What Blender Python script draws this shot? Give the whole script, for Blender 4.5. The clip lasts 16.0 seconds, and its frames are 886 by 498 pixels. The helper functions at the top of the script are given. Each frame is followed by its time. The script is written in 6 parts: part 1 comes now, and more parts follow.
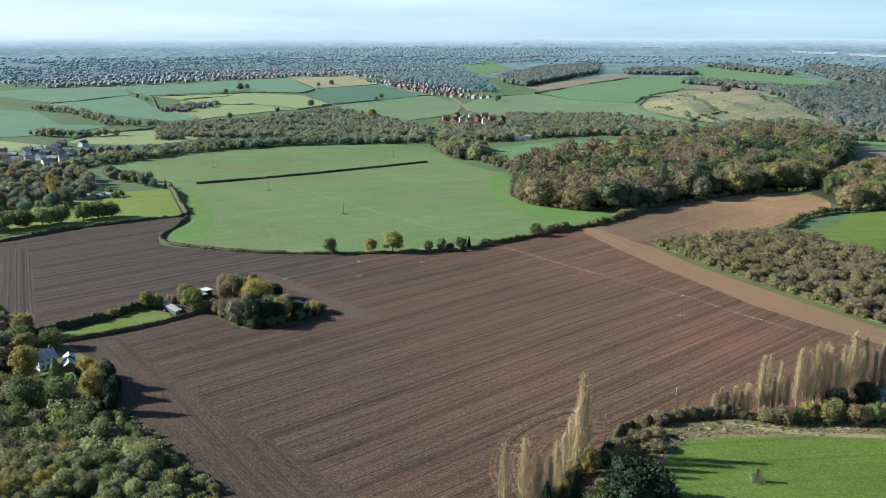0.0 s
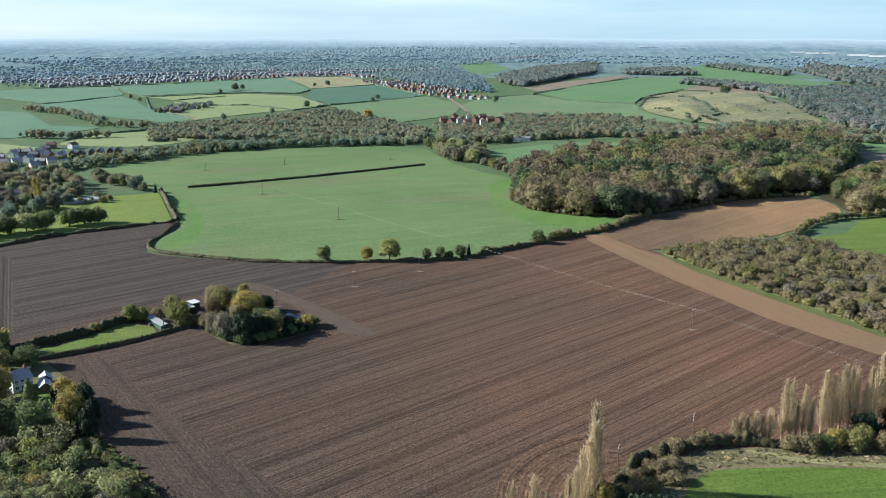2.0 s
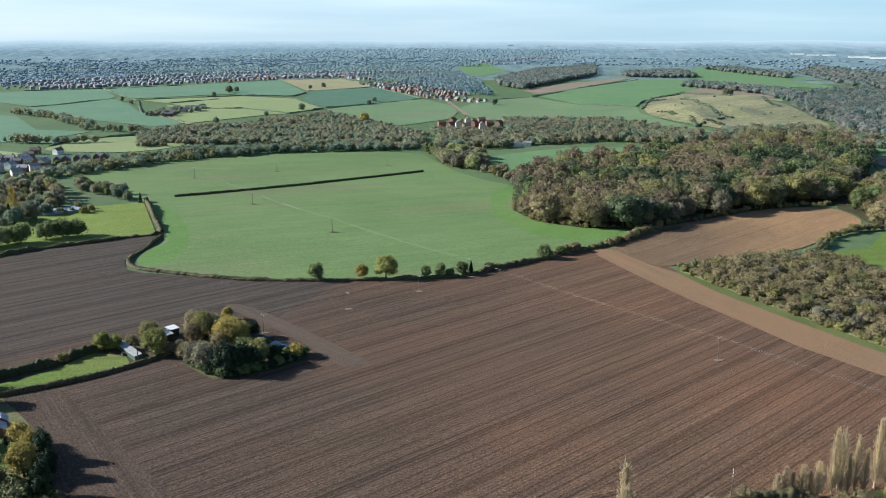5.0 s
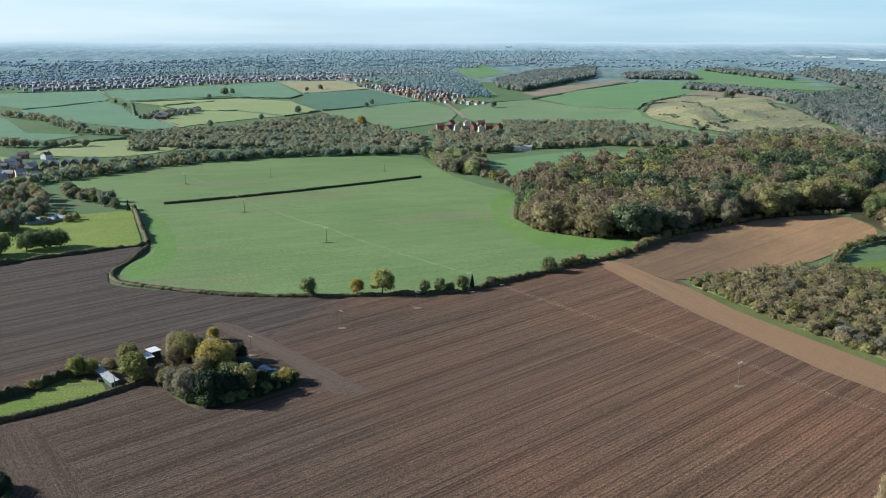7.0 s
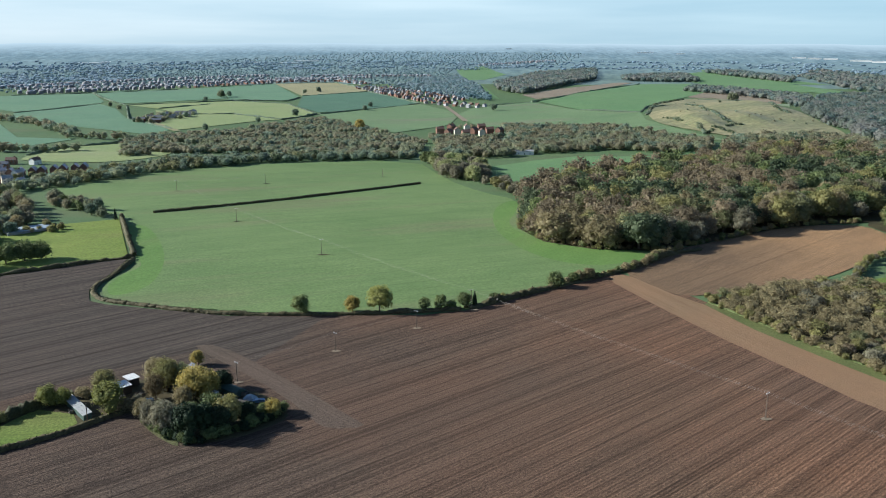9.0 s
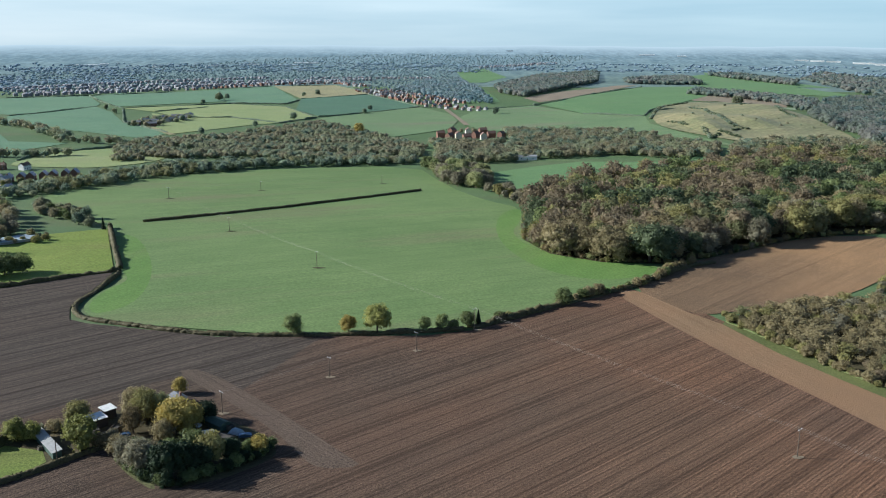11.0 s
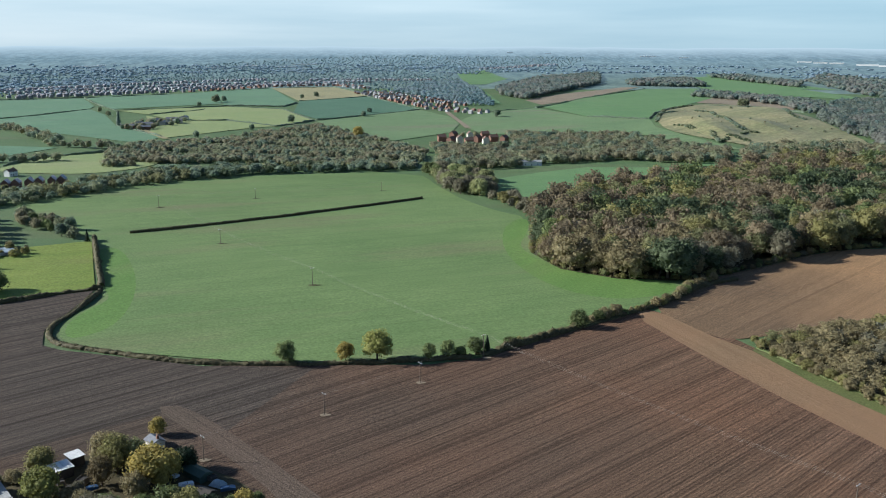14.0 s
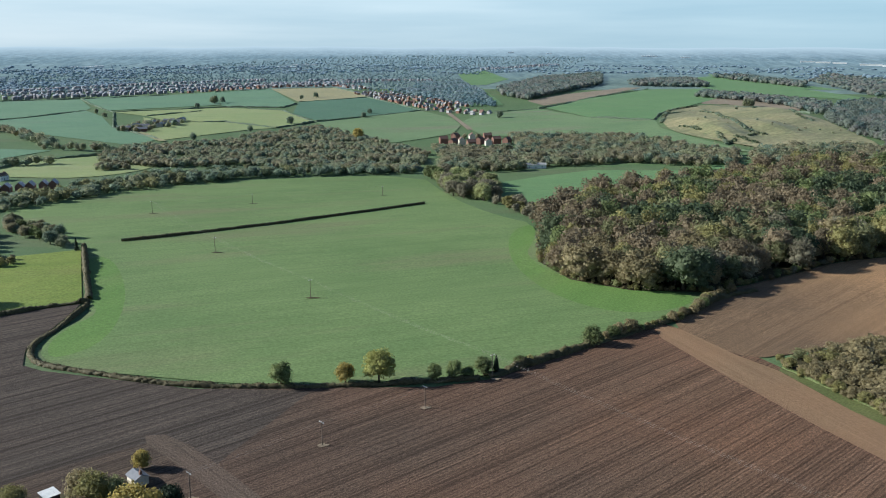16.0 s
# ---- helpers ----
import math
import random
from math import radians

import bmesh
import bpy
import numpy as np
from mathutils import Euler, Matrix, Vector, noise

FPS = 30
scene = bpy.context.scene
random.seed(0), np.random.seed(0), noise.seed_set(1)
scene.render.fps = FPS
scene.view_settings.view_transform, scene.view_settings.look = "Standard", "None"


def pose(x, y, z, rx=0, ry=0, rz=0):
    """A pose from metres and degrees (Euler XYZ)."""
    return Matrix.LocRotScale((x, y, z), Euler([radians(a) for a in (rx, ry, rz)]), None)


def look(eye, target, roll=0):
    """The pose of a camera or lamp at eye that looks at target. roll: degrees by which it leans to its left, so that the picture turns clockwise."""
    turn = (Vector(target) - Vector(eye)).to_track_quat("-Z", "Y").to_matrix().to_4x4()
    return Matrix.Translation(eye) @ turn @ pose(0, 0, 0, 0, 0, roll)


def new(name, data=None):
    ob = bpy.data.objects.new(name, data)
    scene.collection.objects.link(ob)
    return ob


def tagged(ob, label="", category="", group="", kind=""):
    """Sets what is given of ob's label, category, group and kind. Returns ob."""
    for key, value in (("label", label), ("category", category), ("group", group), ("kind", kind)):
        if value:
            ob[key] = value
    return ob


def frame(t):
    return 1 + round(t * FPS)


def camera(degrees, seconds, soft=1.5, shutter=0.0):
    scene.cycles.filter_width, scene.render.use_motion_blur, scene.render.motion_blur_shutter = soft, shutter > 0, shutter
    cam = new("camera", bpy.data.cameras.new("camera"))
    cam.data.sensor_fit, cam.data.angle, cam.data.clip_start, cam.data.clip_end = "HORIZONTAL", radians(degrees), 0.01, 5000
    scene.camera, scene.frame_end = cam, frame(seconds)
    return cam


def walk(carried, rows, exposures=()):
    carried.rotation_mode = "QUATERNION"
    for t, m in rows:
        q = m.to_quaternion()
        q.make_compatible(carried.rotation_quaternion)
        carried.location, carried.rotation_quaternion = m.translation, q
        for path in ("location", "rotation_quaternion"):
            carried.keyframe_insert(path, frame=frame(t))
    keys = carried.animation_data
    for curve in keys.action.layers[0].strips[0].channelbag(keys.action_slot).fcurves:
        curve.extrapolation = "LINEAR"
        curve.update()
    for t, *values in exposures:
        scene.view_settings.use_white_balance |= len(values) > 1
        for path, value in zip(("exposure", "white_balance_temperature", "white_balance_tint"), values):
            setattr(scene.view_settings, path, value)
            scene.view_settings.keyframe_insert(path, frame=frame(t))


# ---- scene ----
cam = camera(55.0, 16.0, 1.0)
PATH = [
    (0, (2.072, -31.178, 119.517), (2.405, -11.178, 114.449), -0.06),
    (0.5, (1.853, -26.564, 119.513), (2.215, -6.564, 114.435), -0.06),
    (1, (1.613, -21.920, 119.512), (1.989, -1.920, 114.434), -0.00),
    (1.5, (1.420, -17.183, 119.515), (1.811, 2.817, 114.437), -0.00),
    (2, (1.264, -12.313, 119.546), (1.677, 7.687, 114.475), 0.00),
    (2.5, (1.096, -7.300, 119.563), (1.516, 12.700, 114.492), 0.00),
    (3, (0.881, -2.040, 119.558), (1.323, 17.960, 114.497), 0.00),
    (3.5, (0.627, 3.336, 119.511), (1.090, 23.336, 114.457), -0.00),
    (4, (0.425, 8.829, 119.477), (0.896, 28.829, 114.430), -0.00),
    (6.5, (0.087, 37.102, 119.790), (0.607, 57.102, 114.781), 0.06),
    (7, (-0.020, 43.119, 119.824), (0.515, 63.119, 114.825), 0.06),
    (7.5, (-0.091, 49.311, 119.872), (0.444, 69.311, 114.880), 0.06),
    (8, (-0.114, 55.555, 119.919), (0.436, 75.555, 114.937), 0.06),
    (8.5, (-0.054, 61.739, 119.961), (0.495, 81.739, 114.993), 0.06),
    (9, (0.008, 67.851, 120.024), (0.557, 87.851, 115.065), 0.06),
    (11.5, (-0.095, 97.226, 120.490), (0.453, 117.226, 115.585), 0.13),
    (12, (-0.336, 102.618, 120.524), (0.219, 122.618, 115.622), 0.13),
    (12.5, (-0.669, 107.708, 120.551), (-0.114, 127.708, 115.663), 0.13),
    (13, (-1.035, 112.646, 120.579), (-0.480, 132.646, 115.698), 0.13),
    (13.5, (-1.397, 117.660, 120.599), (-0.835, 137.660, 115.711), 0.13),
    (14, (-1.807, 122.853, 120.613), (-1.245, 142.853, 115.732), 0.13),
    (14.5, (-2.247, 128.140, 120.638), (-1.684, 148.140, 115.757), 0.13),
    (15, (-2.685, 133.505, 120.664), (-2.116, 153.505, 115.776), 0.06),
    (15.5, (-3.051, 138.946, 120.690), (-2.481, 158.946, 115.809), 0.06),
    (16, (-3.314, 144.447, 120.704), (-2.759, 164.447, 115.823), 0.06),
]
walk(cam, [(t, look(eye, target, roll)) for t, eye, target, roll in PATH], exposures=[(0, 1.0, 5620, 8), (16, 0.70, 5620, 8)])

# ---- world, sun ----
SUN_AZ, SUN_EL = radians(172.6), radians(25.2)      # the sun stands over -x
world = bpy.data.worlds.new("world")
scene.world = world
world.use_nodes = True
wn, wl = world.node_tree.nodes, world.node_tree.links
wn.clear()
sky = wn.new("ShaderNodeTexSky")
sky.sky_type, sky.sun_disc = "NISHITA", False
sky.sun_elevation, sky.sun_rotation = SUN_EL, radians(277.4)
sky.altitude, sky.air_density, sky.dust_density, sky.ozone_density = 100, 1.0, 0.6, 2.5
wc = wn.new("ShaderNodeTexCoord")
wm = wn.new("ShaderNodeMapping")
wm.inputs["Scale"].default_value = (2.0, 2.0, 24)
cloud = wn.new("ShaderNodeTexNoise")
cloud.inputs["Scale"].default_value, cloud.inputs["Detail"].default_value = 1.6, 7
cramp = wn.new("ShaderNodeValToRGB")      # streaks of cloud: grey-blue base to white tops
for el, (p, c) in zip(cramp.color_ramp.elements, ((0.36, (7.4, 8.5, 8.8, 1)), (0.70, (9.3, 9.9, 9.8, 1)))):
    el.position, el.color = p, c
up = wn.new("ShaderNodeSeparateXYZ")
veil = wn.new("ShaderNodeMapRange")       # haze and cloud lie low, the blue opens above
veil.interpolation_type = "SMOOTHSTEP"
for key, value in (("From Min", 0.02), ("From Max", 0.30), ("To Min", 0.92), ("To Max", 0.0)):
    veil.inputs[key].default_value = value
wmix = wn.new("ShaderNodeMixRGB")
wbg = wn.new("ShaderNodeBackground")
wbg.inputs["Strength"].default_value = 0.055
wout = wn.new("ShaderNodeOutputWorld")
wl.new(wc.outputs["Generated"], wm.inputs["Vector"])
wl.new(wc.outputs["Generated"], up.inputs["Vector"])
wl.new(up.outputs["Z"], veil.inputs["Value"])
wl.new(wm.outputs["Vector"], cloud.inputs["Vector"])
wl.new(cloud.outputs["Fac"], cramp.inputs["Fac"])
wl.new(veil.outputs["Result"], wmix.inputs["Fac"])
wl.new(sky.outputs["Color"], wmix.inputs["Color1"])
side = wn.new("ShaderNodeMapRange")       # brighter towards the sun
for key, value in (("From Min", -0.7), ("From Max", 0.7), ("To Min", 0.0), ("To Max", 1.0)):
    side.inputs[key].default_value = value
glow = wn.new("ShaderNodeMixRGB")
glow.blend_type = "MULTIPLY"
glow.inputs["Fac"].default_value = 1
wl.new(up.outputs["X"], side.inputs["Value"])
wl.new(cramp.outputs["Color"], glow.inputs["Color1"])
tone = wn.new("ShaderNodeMixRGB")
tone.inputs["Color1"].default_value, tone.inputs["Color2"].default_value = (1.12, 1.10, 1.06, 1), (0.62, 0.80, 0.86, 1)
wl.new(side.outputs["Result"], tone.inputs["Fac"])
wl.new(tone.outputs["Color"], glow.inputs["Color2"])
low = wn.new("ShaderNodeMapRange")        # duller in the haze on the skyline
for key, value in (("From Min", -0.01), ("From Max", 0.045), ("To Min", 0.90), ("To Max", 1.0)):
    low.inputs[key].default_value = value
dull = wn.new("ShaderNodeMixRGB")
dull.blend_type = "MULTIPLY"
dull.inputs["Fac"].default_value = 1
wl.new(up.outputs["Z"], low.inputs["Value"])
wl.new(glow.outputs["Color"], dull.inputs["Color1"])
wl.new(low.outputs["Result"], dull.inputs["Color2"])
wl.new(dull.outputs["Color"], wmix.inputs["Color2"])
wl.new(wmix.outputs["Color"], wbg.inputs["Color"])
wl.new(wbg.outputs["Background"], wout.inputs["Surface"])

sun = new("sun", bpy.data.lights.new("sun", "SUN"))
sun.data.energy, sun.data.angle, sun.data.color = 5.0, radians(0.55), (1.0, 0.93, 0.80)
sun_from = Vector((math.cos(SUN_AZ) * math.cos(SUN_EL), math.sin(SUN_AZ) * math.cos(SUN_EL), math.sin(SUN_EL)))
sun.matrix_world = look(sun_from * 900, (0, 0, 0))

# ---- lie of the land ----
HUB, RIM = (0.0, 60.0), 4840.0


def rise(x, y):
    """Height of the land: a shallow valley across the middle, a far edge that climbs to the skyline."""
    x, y = np.asarray(x, float), np.asarray(y, float)
    z = -12 * np.exp(-((x - 58) / 320) ** 2 - ((y - 1227) / 470) ** 2)
    z = z + 12 * np.exp(-((x - 431) / 40) ** 2 - ((y - 1406) / 114) ** 2) + 13 * np.exp(-((x - 553) / 60) ** 2 - ((y - 1456) / 186) ** 2)
    z = z + 8 * np.exp(-((x - 486) / 25) ** 2 - ((y - 1334) / 88) ** 2) + 6 * np.exp(-((x - 409) / 19) ** 2 - ((y - 1292) / 64) ** 2) + 7 * np.exp(-((x - 587) / 23) ** 2 - ((y - 1556) / 100) ** 2)
    s = np.clip((np.hypot(x - HUB[0], y - HUB[1]) - 2900) / (RIM - 2900), 0, 1)
    far = np.arctan2(y - HUB[1], x - HUB[0])
    return z + 90 * s * s * (3 - 2 * s) * (0.5 + 0.5 * s) * (1 + 0.030 * np.sin(23 * far) + 0.022 * np.sin(61 * far + 1) + 0.014 * np.sin(140 * far))


# ---- materials ----
def material(name, rough=0.9, spec=0.2):
    m = bpy.data.materials.new(name)
    m.use_nodes = True
    b = m.node_tree.nodes["Principled BSDF"]
    b.inputs["Roughness"].default_value = rough
    b.inputs["Specular IOR Level"].default_value = spec
    return m, m.node_tree, b


def node(nt, kind, **values):
    n = nt.nodes.new("ShaderNode" + kind)
    for k, v in values.items():
        n.inputs[k.replace("_", " ")].default_value = v
    return n


def ramp(nt, fac, *stops):
    n = nt.nodes.new("ShaderNodeValToRGB")
    e = n.color_ramp.elements
    while len(e) < len(stops):
        e.new(0.5)
    for el, (p, c) in zip(e, stops):
        el.position, el.color = p, (*c, 1)
    nt.links.new(fac, n.inputs["Fac"])
    return n.outputs["Color"]


def mix(nt, how, fac, a, b):
    n = nt.nodes.new("ShaderNodeMixRGB")
    n.blend_type = how
    for key, v in (("Fac", fac), ("Color1", a), ("Color2", b)):
        if isinstance(v, (float, int)):
            n.inputs[key].default_value = v
        elif isinstance(v, tuple):
            n.inputs[key].default_value = (*v, 1)
        else:
            nt.links.new(v, n.inputs[key])
    return n.outputs["Color"]


def noise_at(nt, scale, detail=4.0, stretch=(1, 1, 1), turn=0.0, rough=0.55, generated=False):
    c = nt.nodes.new("ShaderNodeTexCoord")
    mp = nt.nodes.new("ShaderNodeMapping")
    mp.vector_type = "TEXTURE"
    mp.inputs["Rotation"].default_value = (0, 0, radians(turn))
    mp.inputs["Scale"].default_value = stretch
    n = node(nt, "TexNoise", Scale=scale, Detail=detail, Roughness=rough)
    nt.links.new(c.outputs["Object"], mp.inputs["Vector"])
    nt.links.new(mp.outputs["Vector"], n.inputs["Vector"])
    return n.outputs["Fac"]


def bands_at(nt, period, turn, wobble=0.0, shape="SIN", rings=None):
    """Lines that many metres apart, running in the direction turn or, where the plough turned, in rings round a place."""
    c = nt.nodes.new("ShaderNodeTexCoord")
    mp = nt.nodes.new("ShaderNodeMapping")
    mp.vector_type = "TEXTURE"
    mp.inputs["Rotation"].default_value = (0, 0, radians(turn))
    w = nt.nodes.new("ShaderNodeTexWave")
    w.bands_direction, w.wave_profile = "Y", shape
    if rings:
        w.wave_type, w.rings_direction = "RINGS", "Z"
        mp.inputs["Location"].default_value = (*rings, 0)
    w.inputs["Scale"].default_value = 0.314159 / period
    w.inputs["Distortion"].default_value = wobble
    w.inputs["Detail Scale"].default_value = 0.4
    nt.links.new(c.outputs["Object"], mp.inputs["Vector"])
    nt.links.new(mp.outputs["Vector"], w.inputs["Vector"])
    return w.outputs["Fac"]


def bump(nt, b, height, strength, distance):
    n = node(nt, "Bump", Strength=strength, Distance=distance)
    nt.links.new(height, n.inputs["Height"])
    nt.links.new(n.outputs["Normal"], b.inputs["Normal"])


def soil(name, turn, dark, light, red, period=6.5, furrow=1.15, marks=1.0, track=21.0, clods=0.85, east=None, rings=None):
    """Tilled earth: fine furrows, thin streaks and wheel tracks in one direction over clods, with redder patches."""
    m, nt, b = material(name, 0.95, 0.1)
    streak = noise_at(nt, 1.0, 6, (1.5, 1.5, 1) if rings else (70, 0.5, 1), turn, 0.68)
    broad = noise_at(nt, 1.0, 3, (9, 7, 1) if rings else (220, 7, 1), turn, 0.5)
    patch = noise_at(nt, 0.011, 5)
    clod = noise_at(nt, 1.9, 7, rough=0.78)
    col = ramp(nt, streak, (0.36, dark), (0.64, light))
    col = mix(nt, "MIX", ramp(nt, patch, (0.42, (0, 0, 0)), (0.66, (0.7,) * 3)), col, red)
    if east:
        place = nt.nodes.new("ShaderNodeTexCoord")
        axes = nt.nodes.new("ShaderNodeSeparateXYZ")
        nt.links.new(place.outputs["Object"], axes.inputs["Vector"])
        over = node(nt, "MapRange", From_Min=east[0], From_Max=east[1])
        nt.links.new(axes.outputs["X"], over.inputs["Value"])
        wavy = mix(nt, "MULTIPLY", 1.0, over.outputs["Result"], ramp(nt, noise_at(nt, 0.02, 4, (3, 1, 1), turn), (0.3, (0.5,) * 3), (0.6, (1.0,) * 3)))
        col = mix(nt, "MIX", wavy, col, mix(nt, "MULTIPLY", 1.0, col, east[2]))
    col = mix(nt, "MULTIPLY", 0.4 * marks, col, ramp(nt, broad, (0.35, (0.80,) * 3), (0.62, (1.12,) * 3)))
    lines = bands_at(nt, period, turn, 0.6, rings=rings)
    col = mix(nt, "MULTIPLY", 0.58 * marks, col, ramp(nt, lines, (0.0, (0.60,) * 3), (0.07, (0.74,) * 3), (0.16, (1.0,) * 3), (0.30, (1.14,) * 3), (1.0, (1.02,) * 3)))
    passes = bands_at(nt, 2.3 * period, turn, 0.5, rings=rings)
    col = mix(nt, "MULTIPLY", marks, col, ramp(nt, passes, (0.3, (0.94,) * 3), (0.7, (1.05,) * 3)))
    wheel = bands_at(nt, track, turn, 0.3, rings=rings)
    col = mix(nt, "MULTIPLY", 0.9 * marks, col, ramp(nt, wheel, (0.0, (0.72,) * 3), (0.012, (0.62,) * 3), (0.035, (1.0,) * 3)))
    fine = bands_at(nt, furrow, turn, 1.2, rings=rings)
    worn = ramp(nt, noise_at(nt, 0.05, 3), (0.35, (0.35,) * 3), (0.65, (1.0,) * 3))
    col = mix(nt, "MULTIPLY", 0.36 * marks, col, mix(nt, "MIX", worn, (0.97, 0.97, 0.97), ramp(nt, fine, (0.08, (0.55,) * 3), (0.5, (0.98,) * 3), (0.9, (1.42,) * 3))))
    col = mix(nt, "MULTIPLY", clods, col, ramp(nt, clod, (0.37, (0.34,) * 3), (0.63, (1.72,) * 3)))
    ridge = noise_at(nt, 1.6, 5, (2.2, 1, 1), turn, 0.75)
    col = mix(nt, "MULTIPLY", clods, col, ramp(nt, ridge, (0.36, (0.74,) * 3), (0.64, (1.26,) * 3)))
    crumb = noise_at(nt, 4.5, 5, rough=0.8)
    col = mix(nt, "MULTIPLY", clods, col, ramp(nt, crumb, (0.36, (0.46,) * 3), (0.64, (1.54,) * 3)))
    nt.links.new(col, b.inputs["Base Color"])
    bump(nt, b, mix(nt, "ADD", 0.28 * marks, clod, fine), 0.9, 0.22)
    return m


def turf(name, low, high, stain, turn=28.0, lines=0.0, sheen=0.0, clump=0.35, rugged=0.75):
    """Grass or young crop: blotches at two scales, drill lines, worn or wet stains."""
    m, nt, b = material(name, 0.8, 0.15)
    big = noise_at(nt, 0.009, 5)
    mid = noise_at(nt, 0.06, 5, (2.6, 1, 1), turn)
    fine = noise_at(nt, clump * 2.4, 6, rough=0.72)
    col = ramp(nt, mix(nt, "MIX", 0.45, big, mid), (0.36, low), (0.62, high))
    col = mix(nt, "MIX", ramp(nt, noise_at(nt, 0.02, 5, (5, 1, 1), turn), (0.53, (0, 0, 0)), (0.70, (0.6,) * 3)), col, stain)
    if lines:
        col = mix(nt, "MULTIPLY", lines, col, ramp(nt, bands_at(nt, 12.0, turn, 0.4), (0.0, (0.6,) * 3), (0.07, (1.0,) * 3)))
        col = mix(nt, "MULTIPLY", lines, col, ramp(nt, noise_at(nt, 1.0, 4, (70, 1.0, 1), turn), (0.35, (0.82,) * 3), (0.65, (1.14,) * 3)))
    col = mix(nt, "MULTIPLY", rugged, col, ramp(nt, fine, (0.32, (0.52,) * 3), (0.68, (1.40,) * 3)))
    nt.links.new(col, b.inputs["Base Color"])
    bump(nt, b, fine, 0.7, 0.3)
    # bluish sheen imitates haze lying over far fields
    if sheen:
        b.inputs["Sheen Weight"].default_value = sheen
        b.inputs["Sheen Tint"].default_value = (0.72, 0.86, 1.0, 1)
    return m


def leaf(name, stops, see_through=0.42, spread=0.24, sheen=0.0):
    """Leaves: the tree's own shade picks a colour, each leaf or spray varies round it."""
    m, nt, b = material(name, 0.7, 0.2)
    info = nt.nodes.new("ShaderNodeObjectInfo")
    geo = nt.nodes.new("ShaderNodeNewGeometry")
    # bluish sheen imitates a veil of haze over distant trees
    b.inputs["Sheen Weight"].default_value = sheen
    b.inputs["Sheen Tint"].default_value = (0.72, 0.86, 1.0, 1)
    own = nt.nodes.new("ShaderNodeAttribute")      # each tree of a joined wood has a shade of its own
    own.attribute_name = "tree_shade"
    tree = nt.nodes.new("ShaderNodeMath")
    tree.operation = "ADD"
    nt.links.new(info.outputs["Random"], tree.inputs[0])
    nt.links.new(own.outputs["Fac"], tree.inputs[1])
    wrap = nt.nodes.new("ShaderNodeMath")
    wrap.operation = "FRACT"
    nt.links.new(tree.outputs["Value"], wrap.inputs[0])
    pick = mix(nt, "MIX", spread, wrap.outputs["Value"], geo.outputs["Random Per Island"])
    col = ramp(nt, pick, *stops)
    tex = node(nt, "TexNoise", Scale=1.1, Detail=4.0, Roughness=0.7)
    nt.links.new(geo.outputs["Position"], tex.inputs["Vector"])
    col = mix(nt, "MULTIPLY", 0.85, col, ramp(nt, tex.outputs["Fac"], (0.34, (0.62,) * 3), (0.66, (1.42,) * 3)))
    bump(nt, b, tex.outputs["Fac"], 0.6, 0.2)
    nt.links.new(col, b.inputs["Base Color"])
    tr = nt.nodes.new("ShaderNodeBsdfTranslucent")
    nt.links.new(col, tr.inputs["Color"])
    mx = node(nt, "MixShader", Fac=see_through)
    nt.links.new(b.outputs["BSDF"], mx.inputs[1])
    nt.links.new(tr.outputs["BSDF"], mx.inputs[2])
    nt.links.new(mx.outputs["Shader"], nt.nodes["Material Output"].inputs["Surface"])
    return m


def plain(name, col, rough=0.8, metal=0.0, grain=1.5, depth=0.35, spec=0.3):
    """Paint, timber, tile or sheet, with stains at two scales."""
    m, nt, b = material(name, rough, spec)
    b.inputs["Metallic"].default_value = metal
    c = mix(nt, "MULTIPLY", depth, col, ramp(nt, noise_at(nt, grain, 5), (0.3, (0.5,) * 3), (0.7, (1.3,) * 3)))
    c = mix(nt, "MULTIPLY", depth, c, ramp(nt, noise_at(nt, grain * 6, 4), (0.3, (0.7,) * 3), (0.7, (1.2,) * 3)))
    nt.links.new(c, b.inputs["Base Color"])
    return m


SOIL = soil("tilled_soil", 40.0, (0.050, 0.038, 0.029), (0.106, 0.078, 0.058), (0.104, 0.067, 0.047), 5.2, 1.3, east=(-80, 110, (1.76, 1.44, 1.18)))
SOIL_BEND = soil("turned_soil", 0, (0.080, 0.050, 0.032), (0.168, 0.106, 0.066), (0.165, 0.090, 0.054), 5.2, 1.3, rings=(64.0, 184.0))
UNDERGROWTH = turf("undergrowth", (0.075, 0.085, 0.035), (0.150, 0.145, 0.065), (0.17, 0.14, 0.075), 0, 0, 0, 0.5, 1.0)
SOIL_NW = soil("tilled_soil_shallow", 40.0, (0.050, 0.041, 0.033), (0.094, 0.075, 0.060), (0.086, 0.064, 0.050), 6.0, 1.9)
SOIL_NW_EDGE = soil("boundary_soil", -65, (0.050, 0.041, 0.033), (0.094, 0.075, 0.060), (0.086, 0.064, 0.050), 3.0, 1.6, 0.8)
SOIL_RUT = soil("rutted_soil", 40, (0.040, 0.030, 0.023), (0.078, 0.058, 0.044), (0.080, 0.054, 0.040), 5.2, 1.3, 0.3)
SOIL_PALE = soil("trodden_soil", -48, (0.072, 0.055, 0.041), (0.132, 0.100, 0.075), (0.124, 0.088, 0.066), 4.0, 1.2, 0.35)
SOIL_HEAD = soil("headland_soil", -56, (0.050, 0.037, 0.028), (0.094, 0.070, 0.051), (0.102, 0.068, 0.050), 7.0, 1.3, 0.25)
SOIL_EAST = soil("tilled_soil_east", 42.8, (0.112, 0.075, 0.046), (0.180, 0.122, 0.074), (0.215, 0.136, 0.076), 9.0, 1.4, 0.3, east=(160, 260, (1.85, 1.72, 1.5)))
